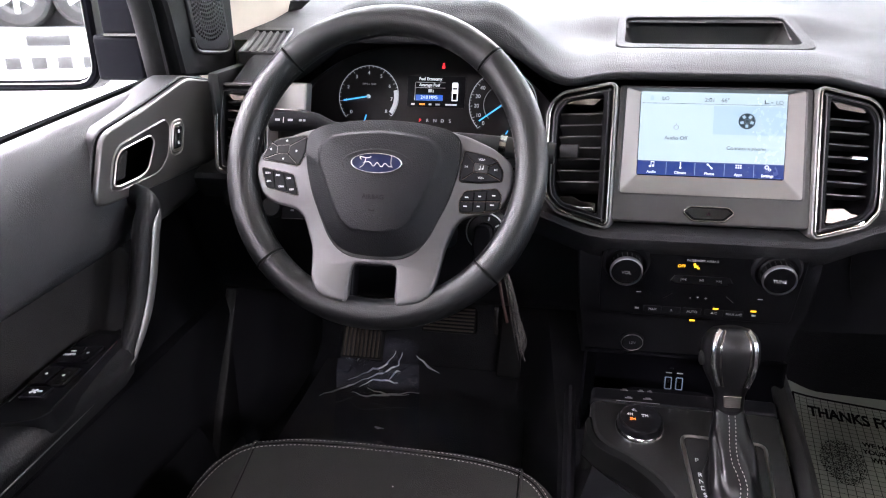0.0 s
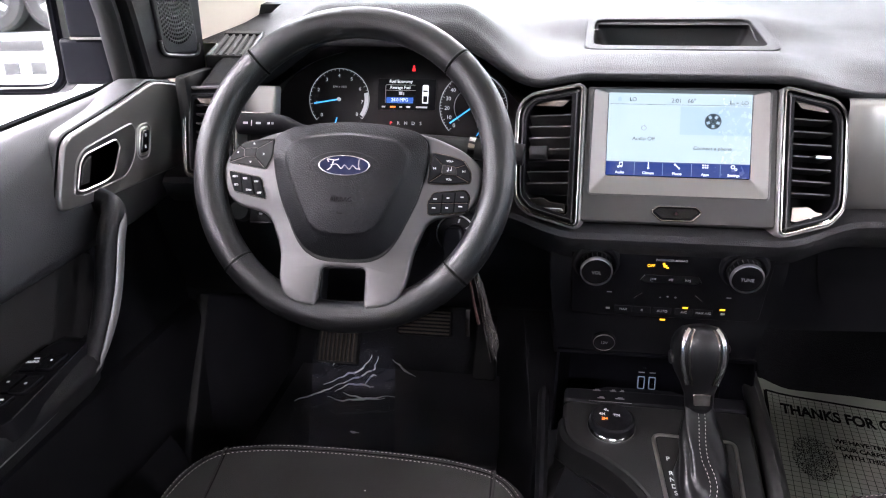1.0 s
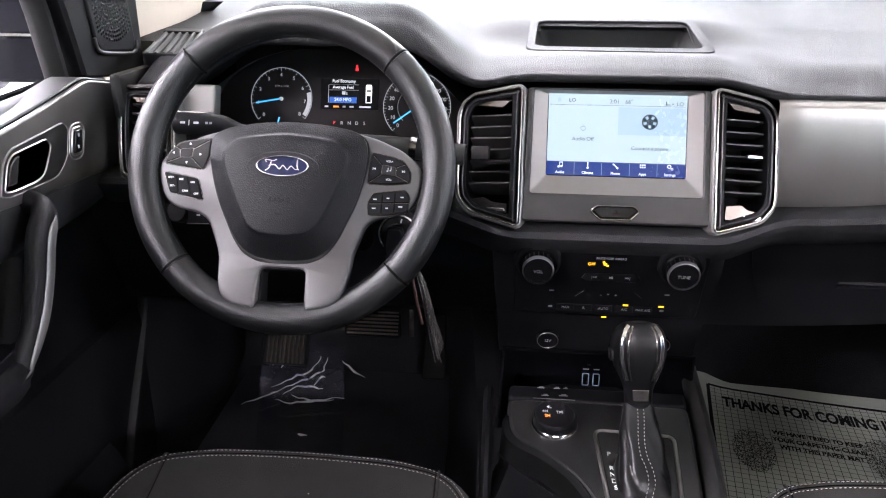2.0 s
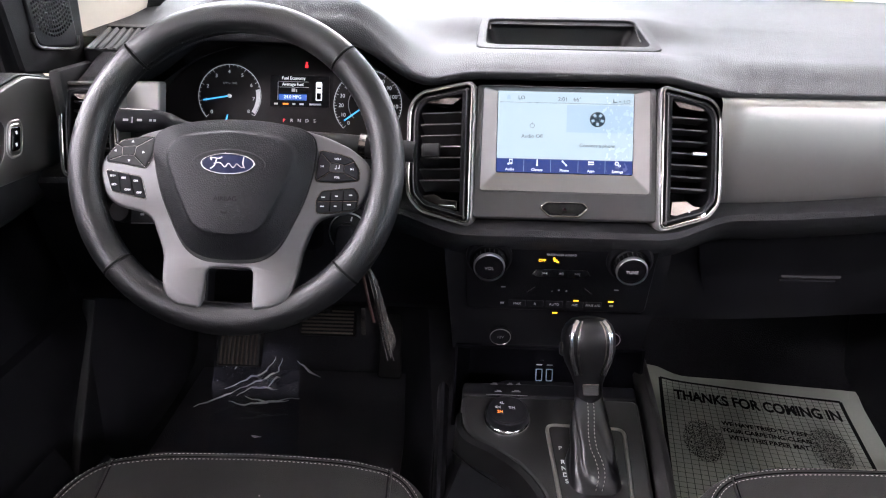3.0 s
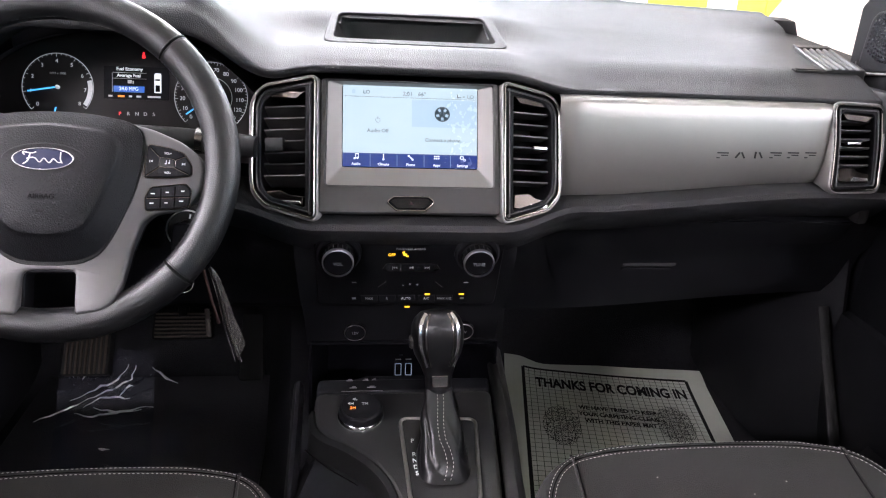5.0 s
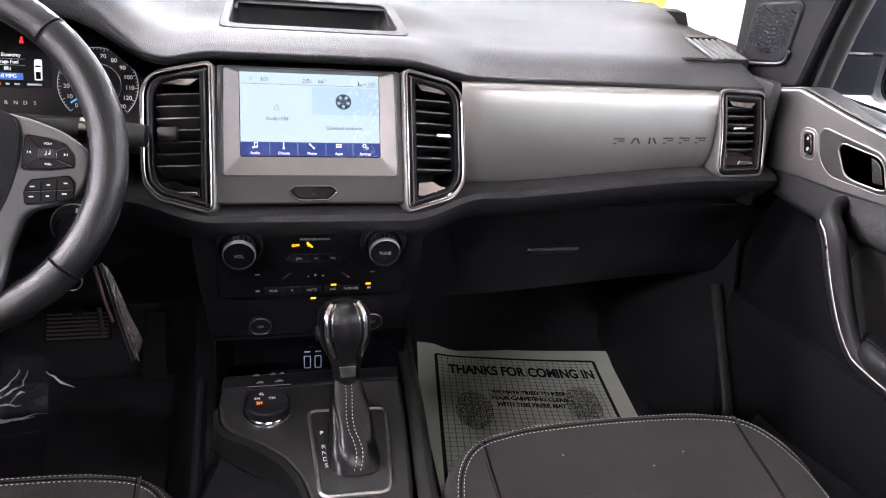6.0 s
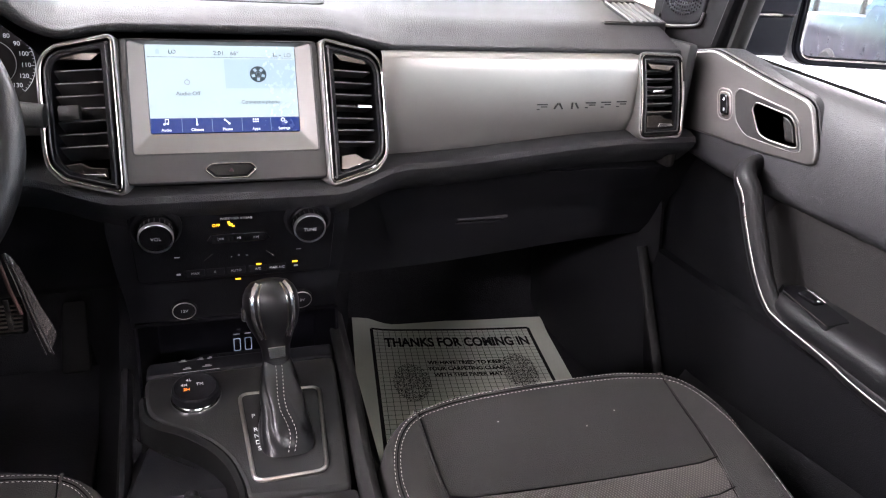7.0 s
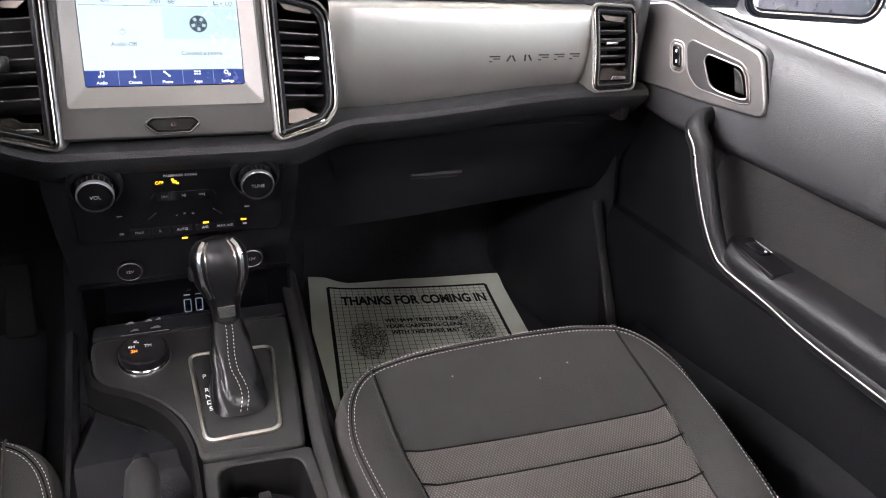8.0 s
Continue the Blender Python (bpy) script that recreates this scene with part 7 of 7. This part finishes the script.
    put("channel_trim", tube([(0.728, 0.955, 1.222), (0.720, 0.924, 1.30), (0.702, 0.83, 1.52), (0.668, 0.62, 1.75)], 0.008, 8, 1.6, up=(1, 0, 0)), PILLAR_BLACK)
    g = put("window_glass", loft([[Vector((0.768 - 0.02 * ((z - 1.2) / 0.55) ** 2 - 0.07 * (z - 1.2), y, z)) for z in (0.72, 0.9, 1.05, 1.12)] for y in (-0.55, 0.1, 0.6, 0.90)]), GLASS, text="side window glass lowered into the door")
    g.visible_shadow = False
    put("outer_skin", loft([[Vector((x, y, z)) for x, z in ((0.800, 1.15), (0.86, 1.08), (0.90, 0.9), (0.88, 0.6), (0.84, 0.45))] for y in (-0.6, 0.3, 1.1)]), CAR_DARK, text="dark blue outer door skin")
    return d


door(-1, "door_1", "black front door trim with silver handle plate on the driver side")
door(1, "door_2", "black front door trim with silver handle plate on the passenger side")


# ---- outside mirrors ----
MIRROR_BLACK = material("mirror_black", (0.0045, 0.0048, 0.0075), 0.40, vary=0.1, spec=0.07)


def side_mirror(s):
    mo = thing("side_mirror", (s * 0.98, 1.10, 1.2), "dark door mirror outside the window", "wing mirror", "door mirrors")
    eye, mid = Vector((-0.12, 0.03, 1.36)), Vector((1.185 if s > 0 else -1.085, 1.10, 1.285))
    away = Vector((s * 0.38, -1.0, -0.005)).normalized()
    n = (away - (mid - eye).normalized()).normalized()
    right = Vector((0, 0, 1)).cross(n).normalized()
    M = Matrix((( right.x, 0, n.x, mid.x), (right.y, 0, n.y, mid.y), (right.z, 0, n.z, mid.z), (0, 0, 0, 1)))
    upv = n.cross(right)
    for i in range(3):
        M[i][1] = upv[i]
    a = 0.130
    o = rounded([(-a, -0.105), (a, -0.105), (a, 0.125), (-a, 0.125)], 0.030, 6)
    shell_rows = [[Vector((p.x, p.y, 0.012)) for p in inset(o, -0.015)], [Vector((p.x * 1.04, p.y * 1.04, -0.03)) for p in inset(o, -0.015)], [Vector((p.x * 0.9, p.y * 0.9, -0.10)) for p in o], [Vector((p.x * 0.5, p.y * 0.5, -0.13)) for p in o]]
    part("housing", turned(loft(shell_rows, close=True, cap=False), M), MIRROR_BLACK, mo, "black mirror housing")
    part("housing_lip", turned(ring_plate(inset(o, -0.017), inset(o, 0.0), -0.03, 0.014, 0.006), M), MIRROR_BLACK, mo, "dull black lip")
    part("glass_edge", turned(ring_plate(inset(o, -0.006), inset(o, -0.003), 0.0, 0.016, 0.001), M), SMOKE_CHROME, mo)
    part("mirror_glass", turned(slab(inset(o, -0.001), -0.004, 0.006, 0.0015), M), MIRROR, mo, "mirror glass")
    part("arm", box(s * (0.940 if s > 0 else 0.888), 1.140, 1.219, 0.115 if s > 0 else 0.085, 0.10, 0.072, 0.008, 3), MIRROR_BLACK, mo, "black mirror foot")
    part("inner_cover", box(s * (0.940 if s > 0 else 0.868), 1.140, 1.3725, 0.115 if s > 0 else 0.078, 0.11, 0.235, 0.008, 3), MIRROR_BLACK, mo, "gloss black inner cover")
    part("seam_line", box(s * (0.930 if s > 0 else 0.872), 1.084, 1.2565, 0.06, 0.004, 0.004), SMOKE_CHROME, mo)
    return mo


side_mirror(-1)
side_mirror(1)

# ---- other vehicles and things in the showroom ----
def tyre_wheel(parent, at, r=0.38, turn=0):
    M = pose(*at, 0, 90, turn)
    t = part("wheel", turned(lathe([(r * 0.62, -0.11), (r * 0.9, -0.125), (r, -0.10), (r, 0.10), (r * 0.9, 0.125), (r * 0.62, 0.11)], 36), M), TYRE, parent)
    part("rim", turned(lathe([(0.05, -0.10), (r * 0.6, -0.115), (r * 0.62, 0.115), (0.05, 0.10)], 24), M), STEEL_DARK, t)
    for i in range(6):
        for z in (-0.118, 0.118):
            part("spoke", turned(turned(box(r * 0.32, 0, z, r * 0.5, 0.05, 0.02, 0.006), pose(0, 0, 0, 0, 0, 60 * i)), M), CHROME, t)
    return t


def pickup(x, y, paint, label, f=1):
    v = thing("pickup_truck", (x, y, 0), label, "pickup truck")
    rows = []
    for yy, ztop, zin in ((-2.7, 1.07, 0.45), (-2.6, 1.10, 0.42), (-0.9, 1.12, 0.42), (-0.85, 1.24, 0.42), (1.6, 1.24, 0.42), (1.7, 1.18, 0.42), (2.55, 1.08, 0.45), (2.7, 0.95, 0.5)):
        rows.append([Vector((x + a, y + f * yy, z)) for a, z in ((-0.90, zin), (-0.95, 0.75), (-0.94, ztop - 0.1), (-0.88, ztop), (0.88, ztop), (0.94, ztop - 0.1), (0.95, 0.75), (0.90, zin))])
    part("body", loft(rows, close=True, cap=True), paint, v)
    cab = [[Vector((x + a, y + f * yy, z)) for a in (-w, w)] for yy, z, w in ((1.35, 1.22, 0.84), (0.75, 1.72, 0.66), (0.0, 1.80, 0.66), (-0.9, 1.76, 0.66), (-1.15, 1.22, 0.84))]
    part("cab", join(loft(cab), loft([[c[0], Vector((x - 0.86, c[0].y, 1.2))] for c in cab]), loft([[c[1], Vector((x + 0.86, c[1].y, 1.2))] for c in cab])), PIANO, v)
    part("tailgate", box(x, y - f * 2.72, 0.79, 1.5, 0.05, 0.62, 0.02), paint, v)
    part("tailgate_handle", box(x, y - f * 2.755, 1.02, 0.34, 0.03, 0.09, 0.015), STEEL_DARK, v)
    for i in range(6):
        part("tailgate_mark", box(x - 0.5 + 0.2 * i, y - f * 2.75, 0.84, 0.12, 0.012, 0.10, 0.004), STEEL_DARK, v)
    for a in (-0.86, 0.86):
        for yy in (-1.65, 1.75):
            tyre_wheel(v, (x + a, y + f * yy, 0.38))
    return v


pickup(-2.62, -7.0, CAR_WHITE, "white pickup truck parked with its tailgate to the cab", -1)
pickup(-3.1, 3.2, CAR_WHITE, "white pickup truck parked beside the cab")
NAVY = material("navy_car_paint", (0.0035, 0.005, 0.012), 0.3, vary=0.05, spec=0.35)
pickup(4.35, -4.6, NAVY, "dark blue pickup truck parked on the showroom floor")
load = thing("wheel_display", (-2.62, -4.85, 1.10), "two alloy wheels standing against a black board in a truck bed", "wheel display")
part("board", box(-2.62, -5.10, 1.49, 1.3, 0.06, 0.76, 0.01), TYRE, load)
for x in (-2.98, -2.42):
    tyre_wheel(load, (x, -4.90, 1.39), 0.28, 90)
# made-up block that gives the right mirror its beige band
counter = thing("counter", (3.9, -8.2, 0), "made-up long grey block with a pale top, for the band in the mirror", "counter")
part("body", box(3.9, -8.2, 0.52, 4.2, 0.55, 1.04, 0.01), WALL_GREY, counter)
part("top", box(3.9, -8.2, 1.06, 4.3, 0.65, 0.05, 0.008), WALL_WHITE, counter)
bn = thing("barrier", (3.2, 6.0, 0), "yellow and white striped showroom barrier", "barrier")
for i in range(9):
    part("panel", box(2.2 + 0.26 * i, 6.0, 1.12, 0.258, 0.03, 0.42, 0.004), YELLOW if i % 3 else WALL_WHITE, bn)
for x in (2.3, 4.1):
    part("leg", box(x, 6.0, 0.5, 0.05, 0.05, 1.0, 0.006), STEEL_DARK, bn)

for y in (5.02, 4.41):
    post = thing("partition_post", (5.0, y, 0), "dark grey steel post standing on the showroom floor", "post", "partition posts")
    part("shaft", box(5.0, y, 1.1, 0.10, 0.10, 2.2, 0.006), WALL_GREY, post)
    part("foot_plate", box(5.0, y, 0.006, 0.2, 0.2, 0.012, 0.003), STEEL_DARK, post)
